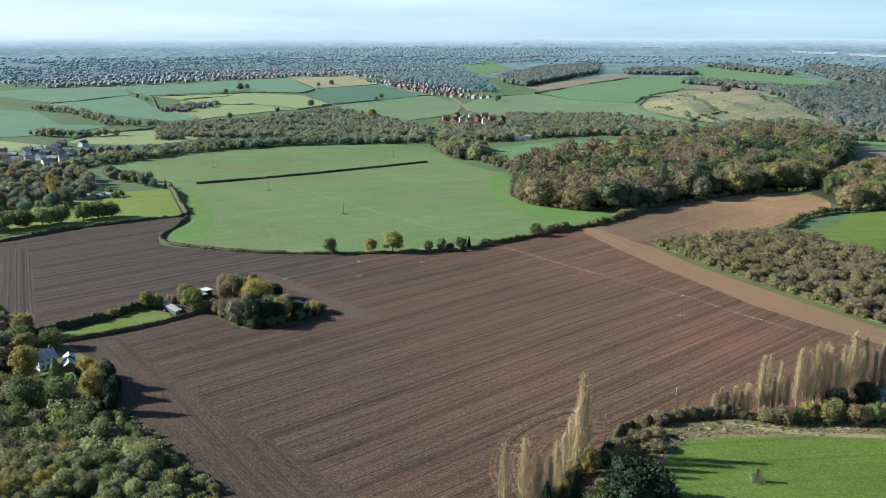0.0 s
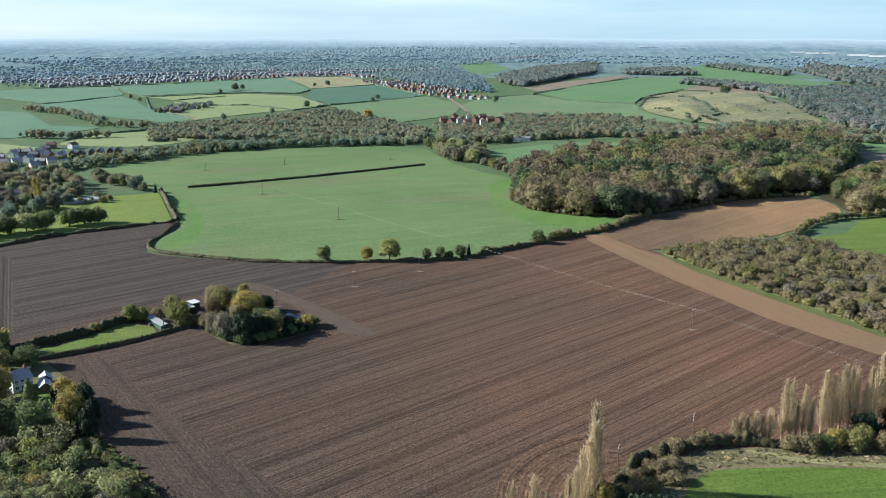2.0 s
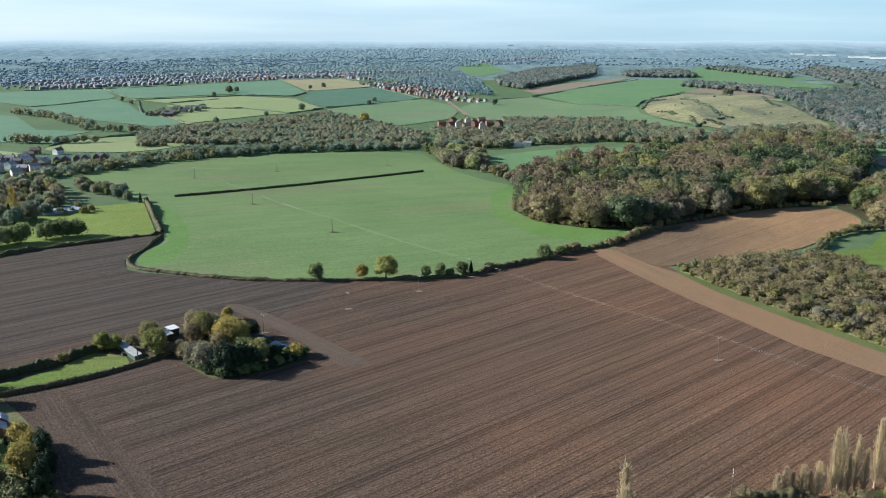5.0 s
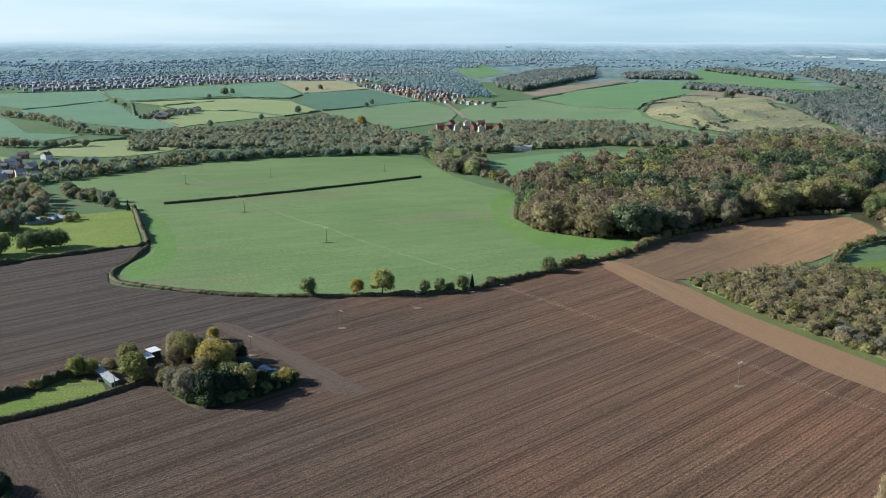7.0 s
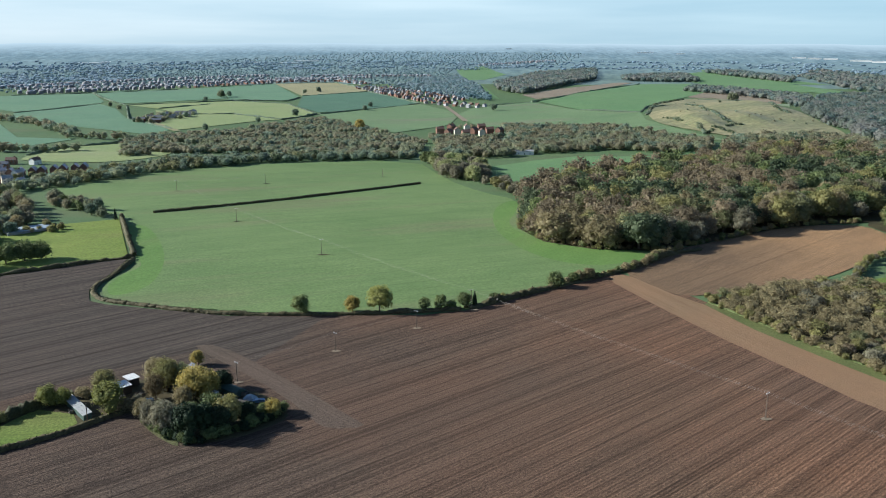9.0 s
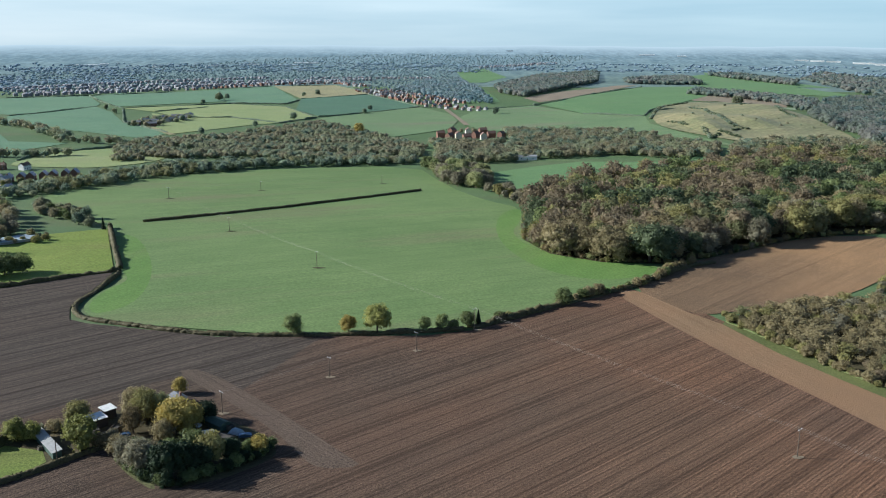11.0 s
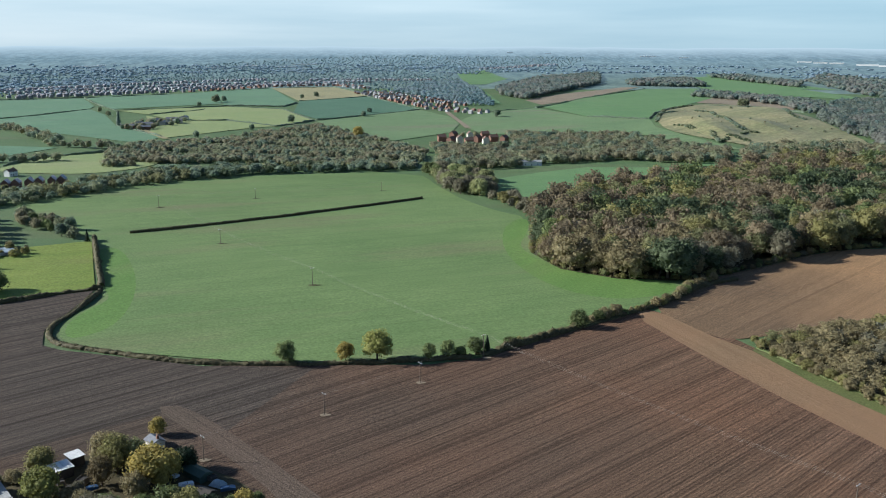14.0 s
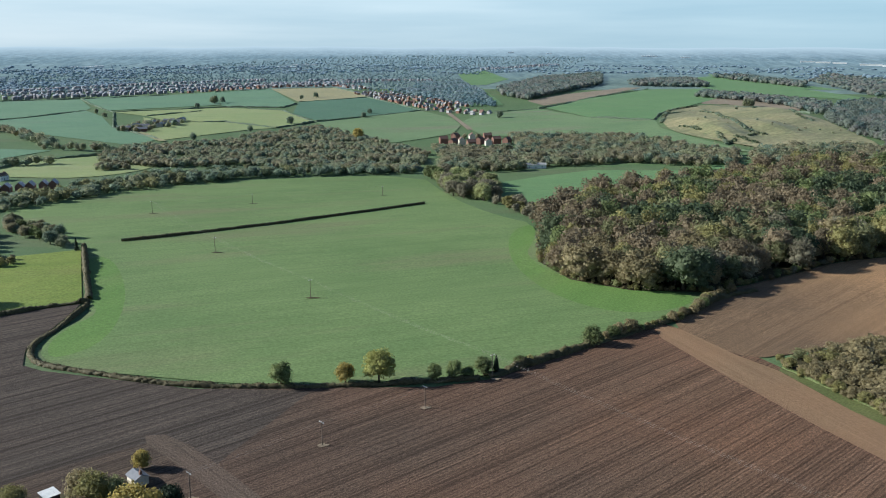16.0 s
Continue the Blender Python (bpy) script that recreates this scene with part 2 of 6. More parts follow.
SOIL_BARE = soil("rolled_soil", -70.3, (0.186, 0.121, 0.069), (0.248, 0.163, 0.095), (0.260, 0.152, 0.084), 14.0, 3.0, 0.08, 40.0, 0.3)
CROP = turf("winter_wheat", (0.120, 0.182, 0.064), (0.160, 0.222, 0.082), (0.186, 0.168, 0.096), 20, 0.20, 0.0, 0.35, 0.6)
CROP_LUSH = turf("lush_headland", (0.104, 0.186, 0.046), (0.142, 0.226, 0.060), (0.150, 0.175, 0.070), 60, 0, 0, 0.35, 0.6)
MEADOW = turf("meadow", (0.092, 0.150, 0.024), (0.150, 0.205, 0.040), (0.180, 0.180, 0.060), 5, 0.35, 0, 0.6, 1.0)
PASTURE = turf("pasture", (0.135, 0.188, 0.036), (0.210, 0.248, 0.056), (0.20, 0.18, 0.07), 10)
# green crops whose blue tint is distance haze put into the colour
TEAL = turf("hazed_crop", (0.092, 0.178, 0.086), (0.122, 0.212, 0.102), (0.125, 0.17, 0.10), 20, 0.3, 0.05)
TEAL_DARK = turf("hazed_crop_dark", (0.060, 0.130, 0.068), (0.080, 0.154, 0.080), (0.08, 0.135, 0.08), 20, 0.3, 0.04)
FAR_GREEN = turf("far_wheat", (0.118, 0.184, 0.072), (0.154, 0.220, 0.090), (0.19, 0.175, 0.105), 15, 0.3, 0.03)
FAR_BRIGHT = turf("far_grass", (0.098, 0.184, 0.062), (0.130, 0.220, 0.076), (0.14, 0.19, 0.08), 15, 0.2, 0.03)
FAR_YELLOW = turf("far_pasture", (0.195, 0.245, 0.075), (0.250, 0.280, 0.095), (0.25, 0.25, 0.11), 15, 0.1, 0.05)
STUBBLE = turf("stubble", (0.235, 0.215, 0.095), (0.300, 0.265, 0.120), (0.26, 0.22, 0.12), 15, 0.3, 0.05)
FAR_BROWN = turf("far_soil", (0.200, 0.160, 0.105), (0.260, 0.205, 0.140), (0.22, 0.19, 0.12), 30, 0.3, 0.02)
LITTER = turf("woodland_floor", (0.045, 0.042, 0.022), (0.085, 0.072, 0.036), (0.10, 0.075, 0.04), 0)
LAND = turf("land", (0.082, 0.135, 0.056), (0.115, 0.165, 0.072), (0.125, 0.135, 0.07), 0, 0, 0.0)

LEAF_GREEN = leaf("leaf_green", ((0.0, (0.108, 0.129, 0.051)), (0.5, (0.159, 0.191, 0.075)), (1.0, (0.219, 0.263, 0.103))))
LEAF_OLIVE = leaf("leaf_olive", ((0.0, (0.178, 0.164, 0.064)), (0.5, (0.254, 0.235, 0.092)), (1.0, (0.343, 0.317, 0.124))))
LEAF_GOLD = leaf("leaf_gold", ((0.0, (0.217, 0.175, 0.052)), (0.5, (0.310, 0.250, 0.074)), (1.0, (0.419, 0.338, 0.100))))
LEAF_RUSSET = leaf("leaf_russet", ((0.0, (0.143, 0.112, 0.059)), (0.5, (0.205, 0.160, 0.084)), (1.0, (0.277, 0.216, 0.113))))
LEAF_GREY = leaf("twigs_grey", ((0.0, (0.148, 0.136, 0.090)), (0.5, (0.212, 0.194, 0.128)), (1.0, (0.286, 0.262, 0.173))), 0.35)
LEAF_DARK = leaf("leaf_dark", ((0.0, (0.016, 0.027, 0.012)), (0.5, (0.026, 0.044, 0.020)), (1.0, (0.038, 0.064, 0.029))), 0.1)
LEAF_STRAW = leaf("twigs_straw", ((0.0, (0.361, 0.287, 0.174)), (0.5, (0.515, 0.409, 0.248)), (1.0, (0.721, 0.572, 0.347))), 0.3)
LEAF_SCRUB = leaf("twigs_brown", ((0.0, (0.210, 0.176, 0.094)), (0.5, (0.265, 0.222, 0.118)), (1.0, (0.329, 0.276, 0.149))), 0.45)
WOOD_BROWN = leaf("wood_brown", ((0.0, (0.155, 0.128, 0.081)), (0.5, (0.215, 0.173, 0.108)), (1.0, (0.293, 0.233, 0.145))), 0.42)
WOOD_GREEN = leaf("wood_green", ((0.0, (0.057, 0.081, 0.044)), (0.5, (0.088, 0.115, 0.059)), (1.0, (0.130, 0.155, 0.081))), 0.35)
WOOD_OLIVE = leaf("wood_olive", ((0.0, (0.139, 0.142, 0.067)), (0.5, (0.200, 0.201, 0.096)), (1.0, (0.281, 0.272, 0.127))), 0.42)
LEAF_GOLD_GREEN = leaf("leaf_yellowing", ((0.0, (0.190, 0.195, 0.060)), (0.5, (0.255, 0.260, 0.080)), (1.0, (0.330, 0.330, 0.104))))
LEAF_PALE = leaf("leaf_pale", ((0.0, (0.210, 0.218, 0.099)), (0.5, (0.300, 0.312, 0.142)), (1.0, (0.405, 0.421, 0.192))))
# valley leaves, made paler than near ones with light haze painted in
VALLEY_HAZED_GREY = leaf("valley_hazed_grey", ((0.0, (0.205, 0.187, 0.113)), (0.5, (0.259, 0.239, 0.144)), (1.0, (0.324, 0.296, 0.181))), 0.5, 0.5, 0.1)
VALLEY_HAZED_OLIVE = leaf("valley_hazed_olive", ((0.0, (0.195, 0.207, 0.122)), (0.5, (0.250, 0.265, 0.154)), (1.0, (0.312, 0.330, 0.193))), 0.5, 0.4, 0.1)
VALLEY_HAZED_GREEN = leaf("valley_hazed_green", ((0.0, (0.141, 0.180, 0.121)), (0.5, (0.190, 0.239, 0.163)), (1.0, (0.237, 0.299, 0.202))), 0.5, 0.4, 0.1)
# leaves of the town and far plain, blued to paint in distance haze
HAZED_GREY = leaf("hazed_grey", ((0.0, (0.209, 0.261, 0.274)), (0.5, (0.263, 0.326, 0.343)), (1.0, (0.328, 0.406, 0.430))), 0.5, 0.4, 0.4)
HAZED_OLIVE = leaf("hazed_olive", ((0.0, (0.181, 0.238, 0.227)), (0.5, (0.226, 0.298, 0.283)), (1.0, (0.283, 0.371, 0.353))), 0.5, 0.4, 0.4)
HAZED_GREENWOOD = leaf("hazed_greenwood", ((0.0, (0.127, 0.194, 0.205)), (0.5, (0.157, 0.242, 0.256)), (1.0, (0.197, 0.303, 0.320))), 0.5, 0.4, 0.4)
PLAIN_HAZED_GREY = leaf("plain_hazed_grey", ((0.0, (0.231, 0.303, 0.352)), (0.5, (0.289, 0.378, 0.439)), (1.0, (0.347, 0.455, 0.528))), 0.5, 0.4, 0.6)
PLAIN_HAZED_GREEN = leaf("plain_hazed_green", ((0.0, (0.189, 0.261, 0.304)), (0.5, (0.237, 0.326, 0.379)), (1.0, (0.284, 0.392, 0.456))), 0.5, 0.4, 0.6)
# hill leaves, greyed and blued to carry painted haze
HILL_HAZED_GREY = leaf("hill_hazed_grey", ((0.0, (0.182, 0.180, 0.150)), (0.5, (0.230, 0.229, 0.194)), (1.0, (0.284, 0.284, 0.239))), 0.5, 0.5, 0.25)
HILL_HAZED_OLIVE = leaf("hill_hazed_olive", ((0.0, (0.145, 0.168, 0.131)), (0.5, (0.188, 0.215, 0.167)), (1.0, (0.236, 0.266, 0.207))), 0.5, 0.5, 0.25)
HILL_HAZED_GREEN = leaf("hill_hazed_green", ((0.0, (0.103, 0.145, 0.126)), (0.5, (0.133, 0.184, 0.159)), (1.0, (0.169, 0.232, 0.199))), 0.5, 0.5, 0.25)
HILL_WOOD = (HILL_HAZED_GREY, HILL_HAZED_OLIVE, HILL_HAZED_GREEN, HILL_HAZED_OLIVE)
VALLEY_WOOD = (VALLEY_HAZED_GREY, VALLEY_HAZED_OLIVE, VALLEY_HAZED_GREEN, VALLEY_HAZED_GREY, VALLEY_HAZED_OLIVE)
HAZED_WOOD = (HAZED_GREY, HAZED_OLIVE, HAZED_GREENWOOD)
HEDGE = leaf("hedge_leaf", ((0.0, (0.034, 0.040, 0.018)), (0.5, (0.062, 0.062, 0.028)), (1.0, (0.110, 0.092, 0.046))), 0.15, 0.8)
BARK = plain("bark", (0.105, 0.082, 0.062), 0.95, 0, 3.0)


def patchwork(nt, dark, pale):
    """Fields, woods and built-up patches, seen from far off."""
    fields = noise_at(nt, 0.0060, 3, (1.2, 2.6, 1), 8, 0.6)
    col = ramp(nt, fields, (0.36, tuple(0.75 * c + 0.25 * d for c, d in zip(pale, dark))), (0.50, pale), (0.62, tuple(0.55 * c + 0.45 * d for c, d in zip(pale, dark))))
    wood = noise_at(nt, 0.0170, 8, (1.0, 3.2, 1), -6, 0.75)
    col = mix(nt, "MIX", ramp(nt, wood, (0.44, (0, 0, 0)), (0.60, (0.9,) * 3)), col, dark)
    fine = noise_at(nt, 0.060, 6, (1, 4.5, 1), 0, 0.75)
    return mix(nt, "MULTIPLY", 0.7, col, ramp(nt, fine, (0.38, (0.72,) * 3), (0.62, (1.3,) * 3)))


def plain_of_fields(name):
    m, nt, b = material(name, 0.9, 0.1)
    # bluish base colours and sheen put distance haze into the plain
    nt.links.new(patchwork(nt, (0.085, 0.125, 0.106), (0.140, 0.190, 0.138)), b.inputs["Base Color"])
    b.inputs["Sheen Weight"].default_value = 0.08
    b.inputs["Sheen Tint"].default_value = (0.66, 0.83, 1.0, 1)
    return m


PLAIN = plain_of_fields("distant_plain")
FRINGE = turf("grass_verge", (0.080, 0.098, 0.034), (0.132, 0.145, 0.050), (0.17, 0.135, 0.075), 55, 0, 0, 0.6, 1.0)
DRY = turf("dry_grass", (0.130, 0.118, 0.058), (0.265, 0.220, 0.125), (0.105, 0.125, 0.042), 30, 0, 0, 0.45, 1.0)
HILL = turf("hill_grazing", (0.140, 0.152, 0.068), (0.275, 0.240, 0.122), (0.110, 0.115, 0.055), 30, 0, 0.03, 0.08, 0.9)


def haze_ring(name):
    """The last hills before the skyline; distance haze is painted in as pale emission."""
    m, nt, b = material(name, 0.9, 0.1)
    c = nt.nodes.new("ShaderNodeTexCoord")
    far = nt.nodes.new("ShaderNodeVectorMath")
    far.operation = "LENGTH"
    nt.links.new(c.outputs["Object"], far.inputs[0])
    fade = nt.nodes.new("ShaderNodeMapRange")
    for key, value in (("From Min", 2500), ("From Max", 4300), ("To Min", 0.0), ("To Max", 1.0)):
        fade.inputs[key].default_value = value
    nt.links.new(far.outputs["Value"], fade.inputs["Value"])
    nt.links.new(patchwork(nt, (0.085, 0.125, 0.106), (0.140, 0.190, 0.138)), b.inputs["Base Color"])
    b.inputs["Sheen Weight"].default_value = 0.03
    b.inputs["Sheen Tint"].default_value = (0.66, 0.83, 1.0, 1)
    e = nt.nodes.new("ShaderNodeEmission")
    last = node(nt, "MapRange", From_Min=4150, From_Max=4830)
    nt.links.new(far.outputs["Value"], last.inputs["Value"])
    # haze-blue glow, paling to the sky's colour at the rim
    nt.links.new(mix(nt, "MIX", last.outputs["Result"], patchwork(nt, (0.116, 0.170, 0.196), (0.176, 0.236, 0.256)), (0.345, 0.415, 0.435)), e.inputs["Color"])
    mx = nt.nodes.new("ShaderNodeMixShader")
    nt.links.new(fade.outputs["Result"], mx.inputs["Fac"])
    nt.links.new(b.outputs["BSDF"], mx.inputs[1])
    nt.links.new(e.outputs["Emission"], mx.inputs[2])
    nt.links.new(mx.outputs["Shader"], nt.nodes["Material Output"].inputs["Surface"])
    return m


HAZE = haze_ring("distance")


# ---- building helpers ----
rng = np.random.default_rng(11)


def mesh_from(name, verts, faces, mat, smooth=False):
    me = bpy.data.meshes.new(name)
    me.from_pydata([tuple(v) for v in verts], [], [tuple(f) for f in faces])
    me.materials.append(mat)
    if smooth:
        me.shade_smooth()
    me.update()
    return me


def fast_mesh(name, verts, tris, mat):
    """A mesh from arrays of corners and triangles."""
    me = bpy.data.meshes.new(name)
    me.vertices.add(len(verts))
    me.vertices.foreach_set("co", np.asarray(verts, np.float32).ravel())
    me.loops.add(len(tris) * 3)
    me.loops.foreach_set("vertex_index", np.asarray(tris, np.int32).ravel())
    me.polygons.add(len(tris))
    me.polygons.foreach_set("loop_start", np.arange(0, len(tris) * 3, 3, dtype=np.int32))
    me.materials.append(mat)
    me.update(calc_edges=True)
    return me


def part(name, me, parent, label="", m=None):
    """Links a mesh as one part under its thing."""
    ob = new(name, me)
    ob.parent = parent
    if m is not None:
        ob.matrix_basis = m
    return tagged(ob, label)


def bm_mesh(name, bm, mat):
    me = bpy.data.meshes.new(name)
    bm.to_mesh(me)
    bm.free()
    me.materials.append(mat)
    return me


def box(bm, x0, x1, y0, y1, z0, z1):
    v = [bm.verts.new((x, y, z)) for z in (z0, z1) for x, y in ((x0, y0), (x1, y0), (x1, y1), (x0, y1))]
    for f in ((3, 2, 1, 0), (4, 5, 6, 7), (0, 1, 5, 4), (1, 2, 6, 5), (2, 3, 7, 6), (3, 0, 4, 7)):
        bm.faces.new([v[i] for i in f])


def box_mesh(name, mat, *boxes):
    bm = bmesh.new()
    for b in boxes:
        box(bm, *b)
    return bm_mesh(name, bm, mat)


def inside(pts, poly):
    """Which points lie in the outline."""
    x, y = pts[:, 0], pts[:, 1]
    hit = np.zeros(len(pts), bool)
    for (ax, ay), (bx, by) in zip(poly, poly[1:] + poly[:1]):
        cross = (ay > y) != (by > y)
        hit ^= cross & (x < (bx - ax) * (y - ay) / ((by - ay) or 1e-9) + ax)
    return hit


def scatter(poly, gap, jitter=0.8):
    """Points about gap metres apart inside an outline."""
    p = np.array(poly, float)
    xs = np.arange(p[:, 0].min(), p[:, 0].max(), gap)
    ys = np.arange(p[:, 1].min(), p[:, 1].max(), gap)
    g = np.stack(np.meshgrid(xs, ys), -1).reshape(-1, 2) + gap * jitter * (rng.random((len(xs) * len(ys), 2)) - 0.5)
    return g[inside(g, list(poly))]


def rounded(pts, times=2, closed=True):
    """Cuts the corners of an outline or a line, so that it bends softly."""
    for _ in range(times):
        ring = list(zip(pts, pts[1:] + (pts[:1] if closed else [])))
        out = [] if closed else [pts[0]]
        for (ax, ay), (bx, by) in ring:
            out += [(0.75 * ax + 0.25 * bx, 0.75 * ay + 0.25 * by), (0.25 * ax + 0.75 * bx, 0.25 * ay + 0.75 * by)]
        pts = out + ([] if closed else [pts[-1]])
    return pts


def along(pts, step):
    """Points every step metres along a line, with its direction there."""
    p = np.array(pts, float)
    seg = np.hypot(*np.diff(p, axis=0).T)
    s = np.concatenate([[0], np.cumsum(seg)])
    d = np.arange(0, s[-1], step)
    q = np.stack([np.interp(d, s, p[:, 0]), np.interp(d, s, p[:, 1])], -1)
    t = np.gradient(q, axis=0) if len(q) > 1 else np.array([[1.0, 0]])
    return q, t / np.maximum(np.hypot(t[:, 0], t[:, 1])[:, None], 1e-9)


def parcel(name, pts, mat, label, lift=0.3, soft=1, cell=40.0, category="field"):
    """A field: its outline laid on the land."""
    pts = rounded(pts, soft)
    bm = bmesh.new()
    bm.faces.new([bm.verts.new((x, y, 0)) for x, y in pts])
    bmesh.ops.triangulate(bm, faces=bm.faces[:])
    xs, ys = [p[0] for p in pts], [p[1] for p in pts]
    for lo, hi, no in ((min(xs), max(xs), (1, 0, 0)), (min(ys), max(ys), (0, 1, 0))):
        for c in np.arange(math.ceil(lo / cell) * cell, hi, cell):
            bmesh.ops.bisect_plane(bm, geom=bm.verts[:] + bm.edges[:] + bm.faces[:], plane_co=(c * no[0], c * no[1], 0), plane_no=no)
    for v in bm.verts:
        v.co.z = float(rise(v.co.x, v.co.y)) + lift
    for f in bm.faces:
        if f.normal.z < 0:
            f.normal_flip()
    ob = new(name, bm_mesh(name, bm, mat))
    return tagged(ob, label, category, kind="structure")


# ---- plants: templates ----
def ico(level):
    bm = bmesh.new()
    bmesh.ops.create_icosphere(bm, subdivisions=level, radius=1)
    v = np.array([p.co[:] for p in bm.verts])
    f = np.array([[q.index for q in p.verts] for p in bm.faces])
    bm.free()
    return v, f


ICO = {k: ico(k) for k in (1, 2)}


def sprays(centres, normals, size, tall=1.0):
    """Small four-cornered leaf sprays at the centres, each turned about its normal at random."""
    n = len(centres)
    a = rng.normal(size=(n, 3))
    u = np.cross(normals, a)
    u /= np.maximum(np.linalg.norm(u, axis=1)[:, None], 1e-6)
    w = np.cross(normals, u)
    s = (size * (0.55 + 0.9 * rng.random(n)))[:, None]
    v = np.stack([centres + u * s, centres + w * s * 0.62 * tall, centres - u * s * 0.9, centres - w * s * 0.62 * tall], 1).reshape(-1, 3)
    k = np.arange(n)[:, None] * 4
    return v, np.concatenate([k + [0, 1, 2], k + [0, 2, 3]])


def join(pieces):
    vs, fs, n = [], [], 0
    for v, f in pieces:
        vs.append(v)
        fs.append(f + n)
        n += len(v)
    return np.concatenate(vs), np.concatenate(fs)


def crown(lobes, per, size, level, wide=0.36, tall=0.5, low=0.25, core=0.76, solid=99):
    """A crown one metre high: a rounded body of overlapping lobes (as many as solid), hidden under many loose leaf sprays."""
    pieces = []
    half = (1 - low) / 2
    for i in range(lobes):
        if i == 0:
            c, shape, n = np.array([0, 0, low + half * 0.90]), np.array([wide * 0.78, wide * 0.78, half * 0.88]), per * 2
        else:
            up = -0.80 + 1.72 * ((i - 0.5) / (lobes - 1)) ** 0.9
            a = i * 2.4 + 0.7 * rng.random()
            out = math.sqrt(max(0.75 if up < 0 else 0.0, 1 - up * up))
            far = 0.46 + 0.20 * rng.random()
            c = np.array([wide * far * out * math.cos(a), wide * far * out * math.sin(a), low + half + half * far * up * (1.4 if up < 0 else 1.0)])
            r = wide * (0.38 + 0.20 * rng.random()) * (1.12 if up < 0 else 1.0)
            shape, n = np.array([r, r, r * (0.75 + 0.4 * rng.random()) * tall * 2]), per
        v, f = ICO[2 if i == 0 and solid > 1 else level]
        bumps = 1 + 0.34 * (rng.random(len(v)) - 0.5)
        if i < solid:
            pieces.append((v * bumps[:, None] * shape * core + c, f))
        d = rng.normal(size=(n, 3))
        d /= np.linalg.norm(d, axis=1)[:, None]
        d[:, 2] = np.where(d[:, 2] < -0.6, -d[:, 2], d[:, 2])
        at = c + d * shape * (0.70 + 0.46 * rng.random((n, 1)) ** 1.4)
        nrm = d + 0.55 * rng.normal(size=(n, 3))
        nrm /= np.linalg.norm(nrm, axis=1)[:, None]
        pieces.append(sprays(at, nrm, size))
    v, f = join(pieces)
    v[:, 2] = np.maximum(v[:, 2], 0.02)
    return v / v[:, 2].max(), f


def tube(path, radii, sides=6):
    """A tapering limb along a line of points."""
    path = np.array(path, float)
    vs, fs = [], []
    for i, (p, r) in enumerate(zip(path, radii)):
        d = path[min(i + 1, len(path) - 1)] - path[max(i - 1, 0)]
        d = d / np.linalg.norm(d)
        u = np.cross(d, (0.3, 0.9, 0.1))
        u /= np.linalg.norm(u)
        w = np.cross(d, u)
        a = np.arange(sides) * 2 * np.pi / sides
        vs.append(p + r * (np.cos(a)[:, None] * u + np.sin(a)[:, None] * w))
        if i:
            k, j = (i - 1) * sides, np.arange(sides)
            q = (j + 1) % sides
            fs += [np.stack([k + j, k + q, k + sides + q], 1), np.stack([k + j, k + sides + q, k + sides + j], 1)]
    return np.concatenate(vs), np.concatenate(fs)


def trunk_and_limbs(limbs=5, top=0.72, r=0.026):
    pieces = [tube([(0, 0, -0.02), (0.01, 0, 0.15), (0.0, 0.012, 0.4), (0, 0, top)], (r * 1.4, r, r * 0.75, r * 0.25))]
    for i in range(limbs):
        a, z = i * 2.4, 0.22 + 0.3 * i / limbs
        o = np.array([math.cos(a), math.sin(a), 0])
        pieces.append(tube([(0, 0, z), o * 0.11 + (0, 0, z + 0.12), o * 0.22 + (0, 0, z + 0.27)], (r * 0.55, r * 0.36, r * 0.12), 5))
    return join(pieces)


def bare_limbs(limbs, twigs, upright, wide):
    """An open head of rising branches with fine upright twigs on them."""
    pieces = [tube([(0, 0, -0.01), (0.003, 0, 0.3), (0, 0.004, 0.65), (0, 0, 0.97)], (0.015, 0.011, 0.006, 0.0015))]
    for i in range(limbs):
        t = (i + rng.random()) / limbs
        z, a = 0.06 + 0.80 * t, i * 2.4 + rng.random()
        o = np.array([math.cos(a), math.sin(a), 0.0])
        reach = wide * (0.5 + 0.6 * rng.random()) * min(1.0, 1.25 * (1.02 - t) ** 0.8)
        rise_by = min(upright * (0.7 + 0.5 * rng.random()), (0.99 - z) * (0.55 + 0.4 * rng.random()))
        reach = min(reach, wide * (0.12 + 1.25 * (1.0 - z - rise_by) ** 0.7))
        q = [np.array([0, 0, z]), o * reach * 0.7 + (0, 0, z + rise_by * 0.35), o * reach + (0, 0, z + rise_by)]
        pieces.append(tube(q, (0.0055, 0.0038, 0.0010), 3))
        n = twigs
        s = rng.random((n, 1)) * 0.85 + 0.15
        at = np.where(s < 0.5, q[0] + (q[1] - q[0]) * s * 2, q[1] + (q[2] - q[1]) * (s - 0.5) * 2)
        at = at + rng.normal(size=(n, 3)) * (0.012, 0.012, 0.01)
        lean = o * 0.25 + rng.normal(size=(n, 3)) * 0.28 + (0, 0, 1)
        lean /= np.linalg.norm(lean, axis=1)[:, None]
        ln = (0.020 + 0.040 * rng.random(n))[:, None]
        side = np.cross(lean, rng.normal(size=(n, 3)))
        side /= np.linalg.norm(side, axis=1)[:, None]
        w = 0.0021
        v = np.stack([at - side * w, at + side * w, at + lean * ln], 1).reshape(-1, 3)
        pieces.append((v, np.arange(n * 3).reshape(-1, 3)))
    return join(pieces)


